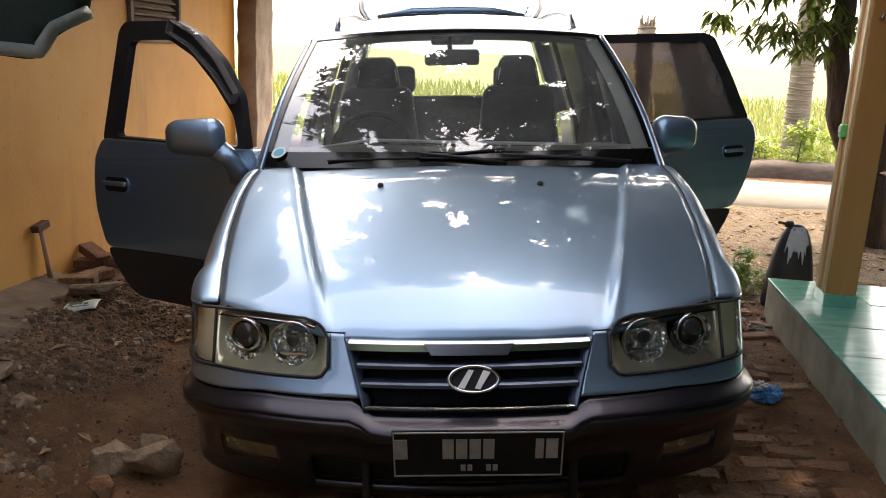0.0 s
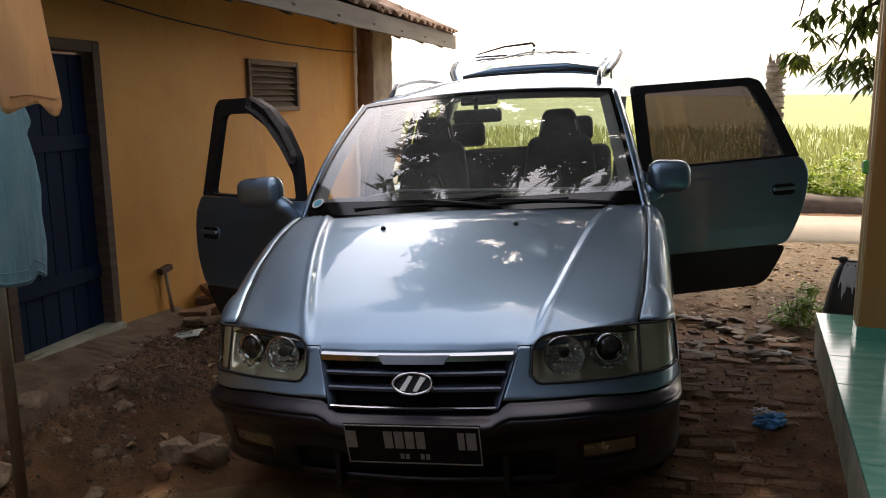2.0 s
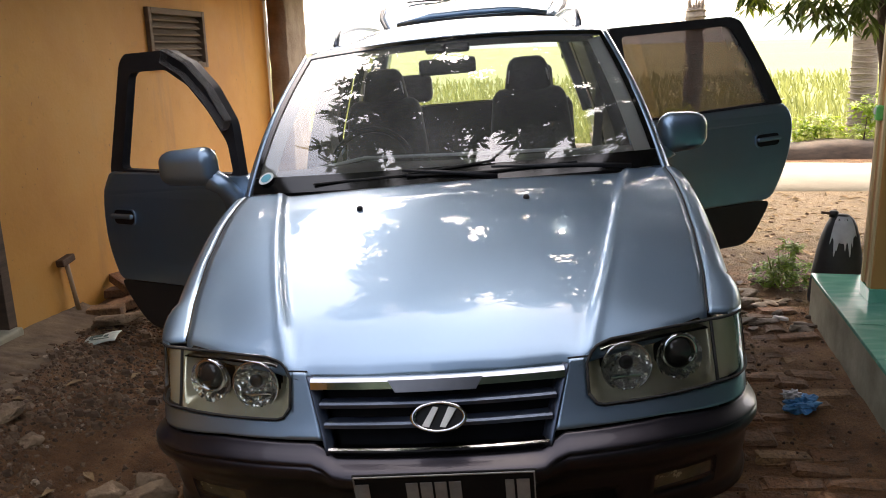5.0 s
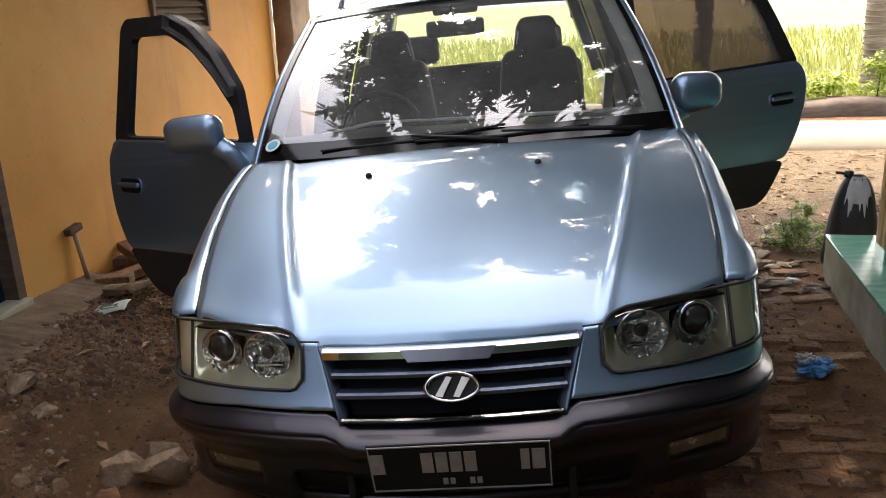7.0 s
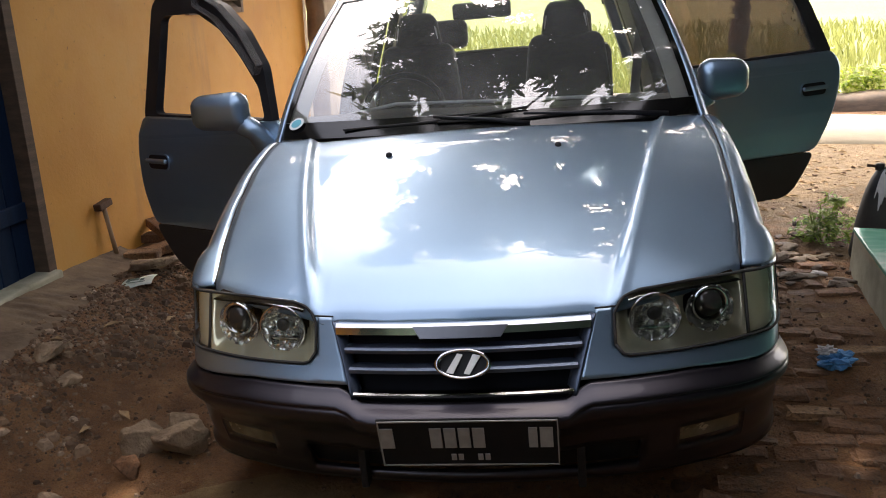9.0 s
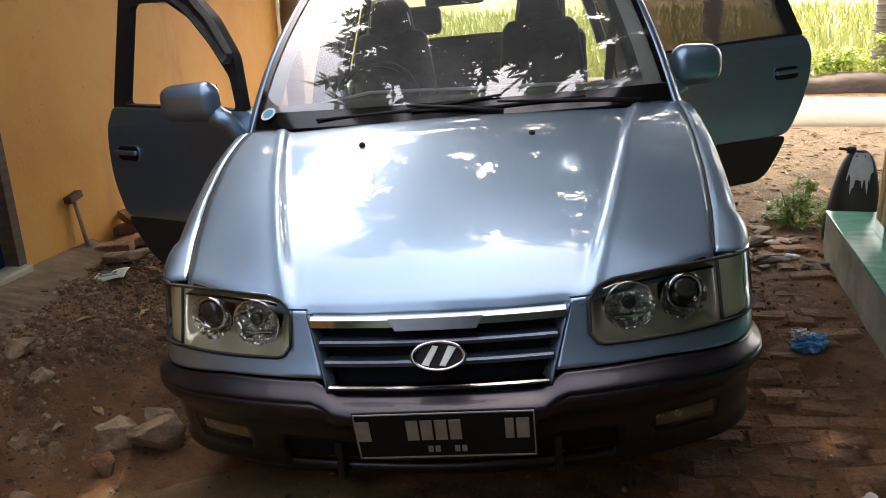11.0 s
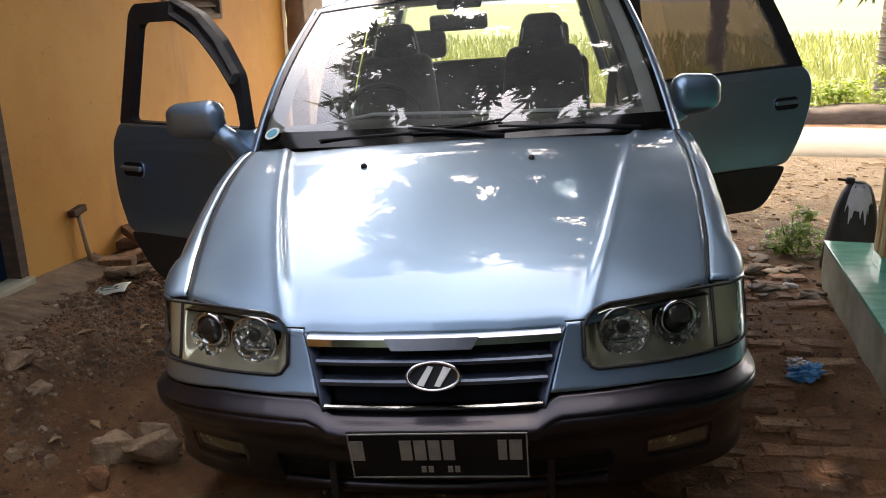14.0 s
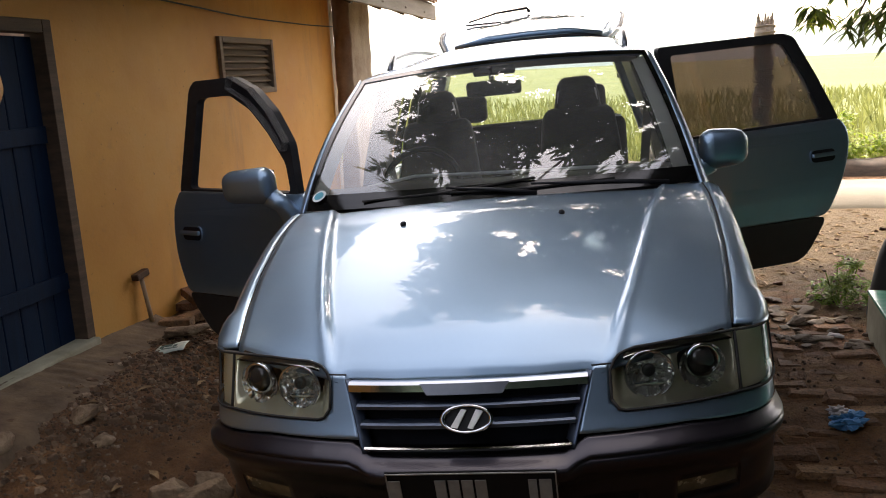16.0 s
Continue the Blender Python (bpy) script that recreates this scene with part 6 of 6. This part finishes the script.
def rock(x, y, sx, sy, sz, seed, mat, name="rock", lab="pale broken stone lying on the earth", cat="stone", grp="", rz=0, parent=None):
    rr = random.Random(seed * 17 + 3)
    b = bmesh.new()
    for k in range(15):
        d = Vector((rr.gauss(0, 1), rr.gauss(0, 1), rr.gauss(0, 0.8))).normalized()
        f = max(abs(d.x), abs(d.y), abs(d.z))
        b.verts.new(d * 0.5 * rr.uniform(0.86, 1.08) / max(0.74, f) * 0.86)
    bmesh.ops.convex_hull(b, input=list(b.verts))
    bmesh.ops.delete(b, geom=[v for v in b.verts if not v.link_faces], context="VERTS")
    bmesh.ops.dissolve_limit(b, angle_limit=radians(14), verts=b.verts, edges=b.edges)
    bmesh.ops.bevel(b, geom=list(b.edges), offset=0.045, segments=2, affect="EDGES", profile=0.5)
    bmesh.ops.triangulate(b, faces=b.faces)
    bmesh.ops.subdivide_edges(b, edges=[e for e in b.edges if e.calc_length() > 0.13], cuts=2, use_grid_fill=True)
    for v in b.verts:
        v.co += v.co.normalized() * (0.07 * noise.noise(v.co * 4 + Vector((seed, 0, 0))) + 0.045 * noise.noise(v.co * 10) + 0.02 * noise.noise(v.co * 24))
    b.transform(Matrix.Diagonal((sx, sy, sz, 1)))
    ob = part(name, b, mat, parent, smooth=True)
    ob.matrix_world = pose(x, y, ground_z(x, y) + sz * 0.28, 0, 0, rz)
    return tagged(ob, lab, cat, grp)


# rubble stones on the left of the bumper
rock(-1.25, 0.56, 0.17, 0.15, 0.15, 1, M["stone"], lab="rough grey broken stone by the bumper", rz=20)
rock(-1.17, 0.69, 0.16, 0.13, 0.16, 2, M["stone"], lab="pale broken stone behind two others", rz=50)
rock(-1.11, 0.56, 0.25, 0.14, 0.16, 3, M["stone"], lab="long pale broken stone by the bumper", rz=32)
rock(-1.22, 0.40, 0.12, 0.11, 0.09, 4, M["brick"], lab="small reddish stone on the earth")
rock(-1.42, 0.22, 0.13, 0.10, 0.06, 5, M["stone"], lab="flat brown stone chip on the earth")
rock(-1.93, 1.02, 0.14, 0.12, 0.10, 6, M["stone"], lab="angular grey stone on the rubble", rz=15)
rock(-1.78, 0.92, 0.12, 0.10, 0.07, 7, M["stone"], lab="grey stone on the rubble", rz=70)
rock(-2.0, 0.55, 0.22, 0.15, 0.10, 8, M["stone"], lab="low grey stone by the apron", rz=70)
rock(-1.75, 0.08, 0.17, 0.14, 0.10, 9, M["stone"], lab="pale angular stone by the apron", rz=10)
rock(-2.05, 2.22, 0.42, 0.20, 0.12, 10, M["stone"], lab="low earthy stone under the open door", rz=10)
rock(1.28, 2.95, 0.20, 0.14, 0.07, 12, M["slab"], lab="flat stone beside the brick paving", rz=30)
rock(1.50, 2.98, 0.16, 0.12, 0.06, 13, M["slab"], lab="flat stone beside the brick paving", rz=80)
rock(1.40, 2.75, 0.15, 0.10, 0.06, 14, M["slab"], lab="flat broken stone by the porch", rz=10)
rock(1.16, 3.05, 0.15, 0.12, 0.08, 15, M["slab"], lab="flat broken stone near the car", rz=40)
rock(1.55, 2.52, 0.10, 0.06, 0.03, 16, M["white_scrap"], "stone", "small white stone chip by the porch")

# flat broken bricks and stones between paving and yard
frs = random.Random(9)
for k in range(54):
    x, y = frs.uniform(0.98, 1.72), frs.uniform(2.3, 3.3)
    w = frs.uniform(0.07, 0.19)
    rock(x, y, w, w * frs.uniform(0.55, 0.8), frs.uniform(0.018, 0.045), 40 + k, M["slab"], "rubble_piece", "flat broken piece of brick or stone", "stone", "rubble by the paving", frs.uniform(0, 180))

# gravel and grit: uncounted
rs = np.random.RandomState(21)
gvs, gfs = [], []


def pebble(x, y, r, z, flat=1.0):
    b = len(gvs)
    a = rs.uniform(0, 6.28)
    sq = rs.uniform(0.45, 0.8) * flat
    pts_ = []
    for k in range(5):
        t = a + k * 1.2566 + rs.uniform(-0.3, 0.3)
        q = r * rs.uniform(0.7, 1.1)
        pts_.append((x + q * math.cos(t), y + q * math.sin(t), z - 0.2 * r))
    top = [(x + (px_ - x) * 0.55 + rs.normal() * r * 0.1, y + (py_ - y) * 0.55, z + r * sq) for px_, py_, _ in pts_]
    gvs.extend(pts_ + top)
    for k in range(5):
        j = (k + 1) % 5
        gfs.append((b + k, b + j, b + 5 + j, b + 5 + k))
    gfs.append((b + 5, b + 6, b + 7, b + 8, b + 9))


def rubble(x, y):
    """How thickly broken rubble covers the ground beside the apron."""
    d = (-1.40 - 0.16 * (2.2 - y) - x) / 0.30 + 0.9 * noise.noise(Vector((x * 2.5, y * 2.5, 3.0)))
    return smooth01(d + 0.5) * smooth01((y + 0.7) / 0.9)


for i in range(17000):
    x = rs.uniform(-2.3, -1.0)
    y = rs.uniform(-0.6, 2.7)
    if rs.uniform() > 0.14 + 0.86 * rubble(x, y):
        continue
    pebble(x, y, 0.003 + 0.013 * rs.uniform() ** 2.5, ground_z(x, y), rs.uniform(0.5, 1.0))
for i in range(1700):
    x, y = rs.uniform(-2.25, -1.2), rs.uniform(0.2, 2.6)
    if rs.uniform() > rubble(x, y) * (0.4 + 0.9 * smooth01(0.5 + 2 * noise.noise(Vector((x * 3, y * 3, 8))))):
        continue
    pebble(x, y, 0.010 + 0.032 * rs.uniform() ** 2.2, ground_z(x, y) + 0.002, rs.uniform(0.4, 0.8))
for i in range(2600):
    x = rs.uniform(0.9, 5.0)
    y = 2.5 + 4.1 * rs.uniform() ** 1.3
    if rs.uniform() > 0.25 + 0.9 * smooth01(0.5 + 2.5 * noise.noise(Vector((x * 1.3, y * 1.3, 5)))):
        continue
    r = 0.005 + 0.030 * rs.uniform() ** 4
    pebble(x, y, r, ground_z(x, y), rs.uniform(0.25, 0.7))
for i in range(900):
    x = rs.uniform(-1.2, 1.7)
    y = rs.uniform(-1.2, 2.6)
    pebble(x, y, 0.004 + 0.010 * rs.uniform() ** 3, ground_z(x, y))
for i in range(700):
    x, y = rs.uniform(0.6, 1.75), rs.uniform(-0.5, 2.9)
    pebble(x, y, 0.003 + 0.011 * rs.uniform() ** 3, ground_z(x, y) + 0.006)
tagged(mesh_object("gravel", gvs, gfs, M["gravel"], smooth=False), "loose grey-brown rubble grit and chips", "gravel", kind="stuff")

# dry leaves and twigs on the sunlit yard
lv, lf = [], []
for i in range(900):
    x, y = rs.uniform(0.8, 6.0), rs.uniform(2.9, 6.6)
    if i > 875:
        x, y = rs.uniform(-2.2, -1.3), rs.uniform(0.6, 2.6)
    z = ground_z(x, y) + 0.008
    a, L = rs.uniform(0, 6.28), rs.uniform(0.05, 0.12)
    c, s_ = math.cos(a), math.sin(a)
    b = len(lv)
    lv += [(x, y, z), (x + L * 0.5 * c - 0.018 * s_, y + L * 0.5 * s_ + 0.018 * c, z + 0.012), (x + L * c, y + L * s_, z + 0.004), (x + L * 0.5 * c + 0.018 * s_, y + L * 0.5 * s_ - 0.018 * c, z + 0.014)]
    lf += [(b, b + 1, b + 2, b + 3)]
tagged(mesh_object("fallen_leaves", lv, lf, M["dry_leaf"], smooth=False), "scattered dry brown leaves", "leaves", kind="stuff")


def brick_thing(x, y, rz, ry=0, rx=0, dz=0.0, grp="bricks by the wall"):
    b = box(0.20, 0.10, 0.055, None, 0.006, 2)
    for v in b.verts:
        v.co += Vector((noise.noise(v.co * 30 + Vector((x * 9, 0, 0))), noise.noise(v.co * 30 + Vector((0, y * 9, 0))), noise.noise(v.co * 25))) * 0.005
    ob = part("brick", b, M["brick"])
    ob.matrix_world = pose(x, y, ground_z(x, y) + 0.035 + dz, rx, ry, rz)
    return tagged(ob, "worn red clay brick lying by the wall", "brick", grp)


brick_thing(-2.30, 2.46, 12)
brick_thing(-2.26, 2.60, 65, dz=0.01)
brick_thing(-2.42, 2.86, 8)
brick_thing(-2.30, 2.92, 40, 10)
brick_thing(-2.40, 2.88, -30, 18, dz=0.06)

# hammer leaning on the wall
ham = thing("sledge_hammer", pose(-2.455, 2.41, 0.085, 0, -4, 0), "old hammer with a pale handle leaning on the wall", "hammer")
part("handle", tube([(0, 0.03, 0), (0.0, 0.015, 0.15), (0, 0, 0.31)], [0.015, 0.013, 0.014], 10), M["handle_wood"], ham, smooth=True)
part("head", box(0.05, 0.13, 0.042, pose(0, 0.0, 0.315, 6, 0, 0), 0.008, 3), M["rust"], ham, "rusty iron head")

# paper on the rubble
pm = pose(-2.01, 1.905, ground_z(-2.01, 1.905) + 0.03, 4, -6, 12)
b = grid(list(np.linspace(-0.085, 0.085, 8)), list(np.linspace(-0.065, 0.065, 6)), lambda u, v: Vector((u, v, 0.006 * math.sin(u * 30) + 0.004 * math.cos(v * 40))))
paper = part("leaflet", b, M["paper"], None, "", True)
paper.matrix_world = pm
thick(tagged(paper, "crumpled pale printed leaflet on the rubble", "paper"), 0.0015)
for u, v, w, hh in ((-0.02, 0.012, 0.05, 0.028), (0.03, 0.0, 0.035, 0.03), (0.0, -0.03, 0.09, 0.010), (-0.05, 0.0, 0.02, 0.04)):
    part("print", box(w, hh, 0.001, Matrix.Translation((u, v, 0.0095))), M["ink"], paper)

# crumpled blue bag on the bricks
b = bmesh.new()
bmesh.ops.create_icosphere(b, subdivisions=4, radius=0.5)
for v in b.verts:
    d = v.co.normalized()
    r = 0.5 * (0.75 + 0.55 * noise.noise(d * 2.1 + Vector((3, 1, 2))) + 0.28 * abs(noise.noise(d * 5.5)) - 0.10 * noise.noise(d * 11))
    v.co = d * r
b.transform(Matrix.Diagonal((0.16, 0.11, 0.085, 1)))
bag = part("plastic_bag", b, M["bag"], None, "", False)
bag.matrix_world = pose(1.325, 1.37, 0.075, 0, 0, 15)
tagged(bag, "crumpled blue and white plastic bag on the paving", "bag")
b = bmesh.new()
bmesh.ops.create_icosphere(b, subdivisions=3, radius=0.5)
for v in b.verts:
    d = v.co.normalized()
    v.co = d * 0.5 * (0.7 + 0.6 * noise.noise(d * 3.1) + 0.3 * abs(noise.noise(d * 8)))
b.transform(Matrix.Translation((-0.035, 0.02, 0.035)) @ Matrix.Diagonal((0.09, 0.07, 0.05, 1)))
part("bag_mouth", b, M["white_scrap"], bag, "white inside of the bag")
rock(1.20, 0.33, 0.075, 0.06, 0.05, 31, M["white_scrap"], "paper_scrap", "crumpled white scrap on the paving", "scrap")
rock(1.66, 3.53, 0.05, 0.05, 0.05, 32, M["white_scrap"], "paper_scrap", "crumpled white scrap on the earth", "scrap")
rock(1.45, 3.62, 0.08, 0.06, 0.05, 33, M["brick"], "brick_chip", "small red brick chip on the earth", "brick")

# black can with dried paint behind the porch corner
can = thing("jerry_can", pose(1.95, 2.88, ground_z(1.95, 2.88), 0, 0, -10) @ Matrix.Diagonal((0.88, 0.88, 0.90, 1)), "black plastic can splashed with dried white paint", "can")
prof = [(0.178, 0.0), (0.184, 0.03), (0.168, 0.20), (0.148, 0.33), (0.126, 0.43), (0.102, 0.50), (0.078, 0.545), (0.045, 0.57), (0.02, 0.575)]
b = lathe(prof, 26)
b.transform(Matrix.Diagonal((0.92, 0.75, 1, 1)))
part("body", b, M["can"], can, smooth=True)
part("cap", lathe([(0.028, 0.555), (0.028, 0.588), (0.016, 0.596)], 16, pose(-0.05, 0, 0)), M["can"], can, smooth=True)
part("tap", tube([(-0.05, 0, 0.572), (-0.10, -0.01, 0.58), (-0.125, -0.01, 0.582)], [0.010, 0.008, 0.010], 10), M["rust"], can, "rusty tap", True)


def can_pt(a, z, out=0.003):
    r = lerp(z, [p[1] for p in prof], [p[0] for p in prof]) + out
    return Vector((0.92 * r * math.cos(a), 0.75 * r * math.sin(a), z))


sp = grid(list(np.linspace(-2.2, -0.75, 60)), list(np.linspace(0, 1, 8)), lambda a, v: can_pt(a, 0.565 - v * (0.13 + 0.03 * math.sin(a * 3) + 0.10 * max(0, math.sin(a * 9)) ** 6 + 0.05 * max(0, math.sin(a * 17 + 1)) ** 4), 0.004))
thick(part("paint_splash", sp, M["splash"], can, "dried white paint splash", True), 0.002)

# green clip on the post and porch odds
clip = part("post_clip", box(0.035, 0.05, 0.07, None, 0.010, 3), M["green_plastic"])
clip.matrix_world = porch_m @ pose(0.142, -0.43, 1.18)
tagged(clip, "small green and white plastic clip on the post", "clip")
part("clip_face", box(0.006, 0.03, 0.03, Matrix.Translation((-0.019, 0.0, 0.008)), 0.002), M["white_scrap"], clip)
nail = part("post_hook", tube([(0, -0.012, 0), (0, -0.05, 0.0), (0, -0.055, 0.025)], 0.005, 6), M["satin"], None, "", True)
nail.matrix_world = porch_m @ pose(0.20, -0.50, 1.72)
tagged(nail, "small bent metal hook on the porch post", "hook")
yl = part("fallen_leaf", grid(list(np.linspace(-1, 1, 8)), [-1, 0, 1], lambda u, v: Vector((0.12 * u, 0.03 * v * (1 - u * u) + 0.0, 0.02 * (1 - u * u) + 0.008 * abs(v)))), M["dry_leaf"], None, "", True)
yl.matrix_world = porch_m @ pose(0.80, 0.06, 0.30, 0, 0, 5)
yl.location.z = ground_z(yl.location.x, yl.location.y) + 0.012
tagged(yl, "curled dry yellow leaf by the porch edge", "leaf")

# ---------------------------------------------------------------- clothes line
pole = part("clothes_pole", tube([(-1.375, -0.2, -0.1), (-1.375, -0.2, 1.0), (-1.375, -0.2, 1.98)], 0.021, 14), M["steel"], None, "", True)
tagged(pole, "worn steel clothes pole standing in the earth", "pole")
LA, LB = Vector((-1.375, -0.2, 1.90)), Vector((-0.15, -1.95, 1.90))
line = part("clothes_line", tube([LA.lerp(LB, t) - Vector((0, 0, 0.05 * math.sin(t * math.pi))) for t in np.linspace(0, 1.8, 24)], 0.003, 6), M["plastic"], None, "", True)
tagged(line, "thin dark clothes line tied to the pole", "line")


def garment(name, x, y, rz, outline, mat, lab, seed, fold=0.016, wav=34, trims=(), corner=0.03):
    """Cloth hung from the line: an (s, z) outline cut finely, laid in upright folds and given thickness."""
    g = thing(name, pose(x, y, 0, 0, 0, rz), lab, "clothing", "clothes on the line")
    top = max(q[1] for q in outline)
    low = min(q[1] for q in outline)

    def lay(s_, z):
        k = 0.25 + 0.75 * (top - z) / (top - low)
        f = fold * k * math.sin(s_ * wav + seed + 2.2 * noise.noise(Vector((s_ * 6, z * 2.2, seed))))
        return f + 0.5 * fold * noise.noise(Vector((s_ * 14, z * 5, seed + 4))) + 0.9 * s_ * s_

    b = bmesh.new()
    b.faces.new([b.verts.new((s_, 0, z)) for s_, z in round_poly(outline, corner)])
    smin, smax = min(q[0] for q in outline), max(q[0] for q in outline)
    for ax, lo, hi in (((1, 0, 0), smin, smax), ((0, 0, 1), low, top)):
        for v in np.arange(lo + 0.009, hi, 0.014 if ax[0] else 0.022):
            bmesh.ops.bisect_plane(b, geom=list(b.verts) + list(b.edges) + list(b.faces), plane_co=(v * ax[0], 0, v * ax[2]), plane_no=ax)
    for v in b.verts:
        v.co.y = lay(v.co.x, v.co.z)
    thick(part("cloth", b, mat, g, smooth=True), 0.003, 0.0)
    for nm, pts_, mt, r in trims:
        q = []
        for (s0, z0), (s1, z1) in zip(pts_, pts_[1:]):
            q += [(s0 + (s1 - s0) * k / 5, z0 + (z1 - z0) * k / 5) for k in range(5)]
        q.append(pts_[-1])
        part(nm, tube([(s_, lay(s_, z) - 0.003, z) for s_, z in q], r, 6), mt, g, smooth=True)
    return g


HEM = [(0.142, 1.003), (0.118, 1.022), (0.101, 0.996), (0.026, 0.988), (-0.023, 0.998), (-0.042, 0.975), (-0.093, 0.975), (-0.167, 0.983)]
YOKE = [(-0.111, 1.60), (-0.05, 1.585), (0.01, 1.59), (0.05, 1.615), (0.075, 1.68)]
garment("blue_dress", -1.173, -0.420, 40.8, [(-0.115, 1.86), (-0.085, 1.86), (-0.075, 1.70), (-0.009, 1.652), (0.049, 1.676), (0.058, 1.86), (0.088, 1.86), (0.090, 1.599), (0.126, 1.544), (0.143, 1.489), (0.126, 1.458), (0.143, 1.375), (0.151, 1.288), (0.145, 1.215), (0.151, 1.109)] + HEM + [(-0.159, 1.143), (-0.125, 1.416)], M["cloth_blue"], "long faded pale blue sleeveless dress on the line", 1.0, 0.014, 52, (("hem", [(s_, z + 0.012) for s_, z in HEM], M["cloth_blue"], 0.004), ("hem", [(s_ * 0.97, z + 0.045) for s_, z in HEM], M["cloth_blue"], 0.0025), ("yoke_seam", YOKE, M["cloth_blue"], 0.003)), 0.012)
NECK = [(-0.030, 1.86), (-0.010, 1.71), (0.022, 1.668), (0.055, 1.69), (0.084, 1.86)]
ARM = [(0.112, 1.86), (0.096, 1.66), (0.102, 1.58), (0.115, 1.535), (0.140, 1.503)]
garment("tank_top", -1.065, -0.683, 44, [(-0.056, 1.86)] + NECK + ARM + [(0.110, 1.42), (0.098, 1.30), (0.100, 1.142), (0.060, 1.160), (0.009, 1.158), (-0.083, 1.165), (-0.080, 1.402), (-0.082, 1.508), (-0.058, 1.552), (-0.050, 1.66)], M["cloth_grey"], "grey tank top with dark trim on the line", 2.0, 0.012, 46, (("trim", NECK, M["cloth_trim"], 0.0055), ("trim", ARM, M["cloth_trim"], 0.0055), ("trim", [(-0.025, 1.62), (0.005, 1.60), (0.030, 1.605), (0.052, 1.635), (0.066, 1.70), (0.072, 1.78)], M["cloth_trim"], 0.0055), ("hem", [(-0.08, 1.172), (0.009, 1.165), (0.06, 1.168), (0.099, 1.150)], M["cloth_trim"], 0.003)), 0.010)
garment("peach_shirt", -0.94, -0.45, 40, [(-0.070, 1.88), (0.035, 1.88), (0.052, 1.70), (0.064, 1.60), (0.070, 1.54), (0.056, 1.508), (0.038, 1.513), (0.012, 1.548), (-0.033, 1.535), (-0.070, 1.515), (-0.086, 1.528), (-0.086, 1.62)], M["cloth_peach"], "small peach cotton shirt on the line", 3.0, 0.016, 44, (("cuff", [(-0.06, 1.565), (-0.02, 1.572), (0.02, 1.565), (0.056, 1.558)], M["cloth_peach"], 0.004),), 0.012)
garment("black_shirt", -0.800, -1.175, 47, [(-0.16, 1.86), (0.10, 1.86), (0.119, 1.685), (0.140, 1.628), (0.153, 1.522), (0.162, 1.412), (0.164, 1.30), (0.155, 1.19), (0.129, 1.169), (0.106, 1.191), (0.079, 1.256), (0.053, 1.332), (0.030, 1.423), (-0.03, 1.50), (-0.17, 1.52)], M["cloth_black"], "black shirt hanging from the line", 4.0, 0.012, 30, (("seam", [(0.060, 1.80), (0.085, 1.68), (0.125, 1.60)], M["cloth_trim"], 0.002),), 0.02)
garment("green_towel", -0.37, -1.52, 35, [(-0.10, 1.86), (0.10, 1.86), (0.108, 1.51), (0.103, 1.490), (0.082, 1.478), (0.072, 1.462), (0.040, 1.466), (-0.10, 1.46)], M["cloth_green"], "dark green cloth hanging from the line", 5.0, 0.010, 50, (("hem", [(0.04, 1.470), (0.072, 1.468), (0.082, 1.484), (0.104, 1.495)], M["cloth_grey"], 0.005),), 0.010)
M["red_wire"] = simple("red coated wire", (0.30, 0.02, 0.02), (0.42, 0.04, 0.03), 12, (0.35, 0.55), 0.1, 60)
hg = part("clothes_hanger", tube([(-0.13, 0, 1.865), (0.0, 0, 1.885), (0.13, 0, 1.865), (0.10, 0.01, 1.872), (-0.10, 0.01, 1.872)], 0.0035, 6), M["red_wire"], None, "", True)
hg.matrix_world = pose(-1.065, -0.683, 0, 0, 0, 44)
tagged(hg, "thin red wire hanger on the line", "hanger")

# ---------------------------------------------------------------- brick paving beside the porch
pav = thing("brick_paving", pose(0, 0, 0), "uneven old red brick paving sunk in earth", "paving", kind="structure")
bms = []
for k in range(12):
    # the last four are broken pieces
    w = 0.214 if k < 8 else (0.10, 0.13, 0.15, 0.085)[k - 8]
    b = box(w, 0.105, 0.06, None, 0.016, 1)
    for v in b.verts:
        v.co += Vector((noise.noise(v.co * 22 + Vector((k * 7, 0, 0))), noise.noise(v.co * 22 + Vector((0, k * 5, 3))), noise.noise(v.co * 18 + Vector((k, 0, 9))))) * (0.018 if k < 8 else 0.026)
    o = part("brick", b, M["brick"], pav)
    bms.append(o.data)
    bpy.data.objects.remove(o)
prs = random.Random(5)
count = 0
row = 0
y = -0.55
while y < 2.75 and count < 290:
    x = 0.62 + (0.10 if row % 2 else 0.0)
    xr = 1.728 - (2.62 - y) * 0.107 - 0.10
    while x < xr:
        if prs.random() > 0.06:
            o = new("brick", bms[prs.randrange(12) if prs.random() < 0.7 else prs.randrange(8)])
            o.parent = pav
            o.matrix_local = pose(x + prs.uniform(-0.010, 0.010), y + prs.uniform(-0.008, 0.008), ground_z(x, y) - 0.022 + prs.uniform(-0.012, 0.008), prs.uniform(-4.5, 4.5), prs.uniform(-4, 4), prs.uniform(-6, 6))
            count += 1
        x += 0.213
    y += 0.104
    row += 1
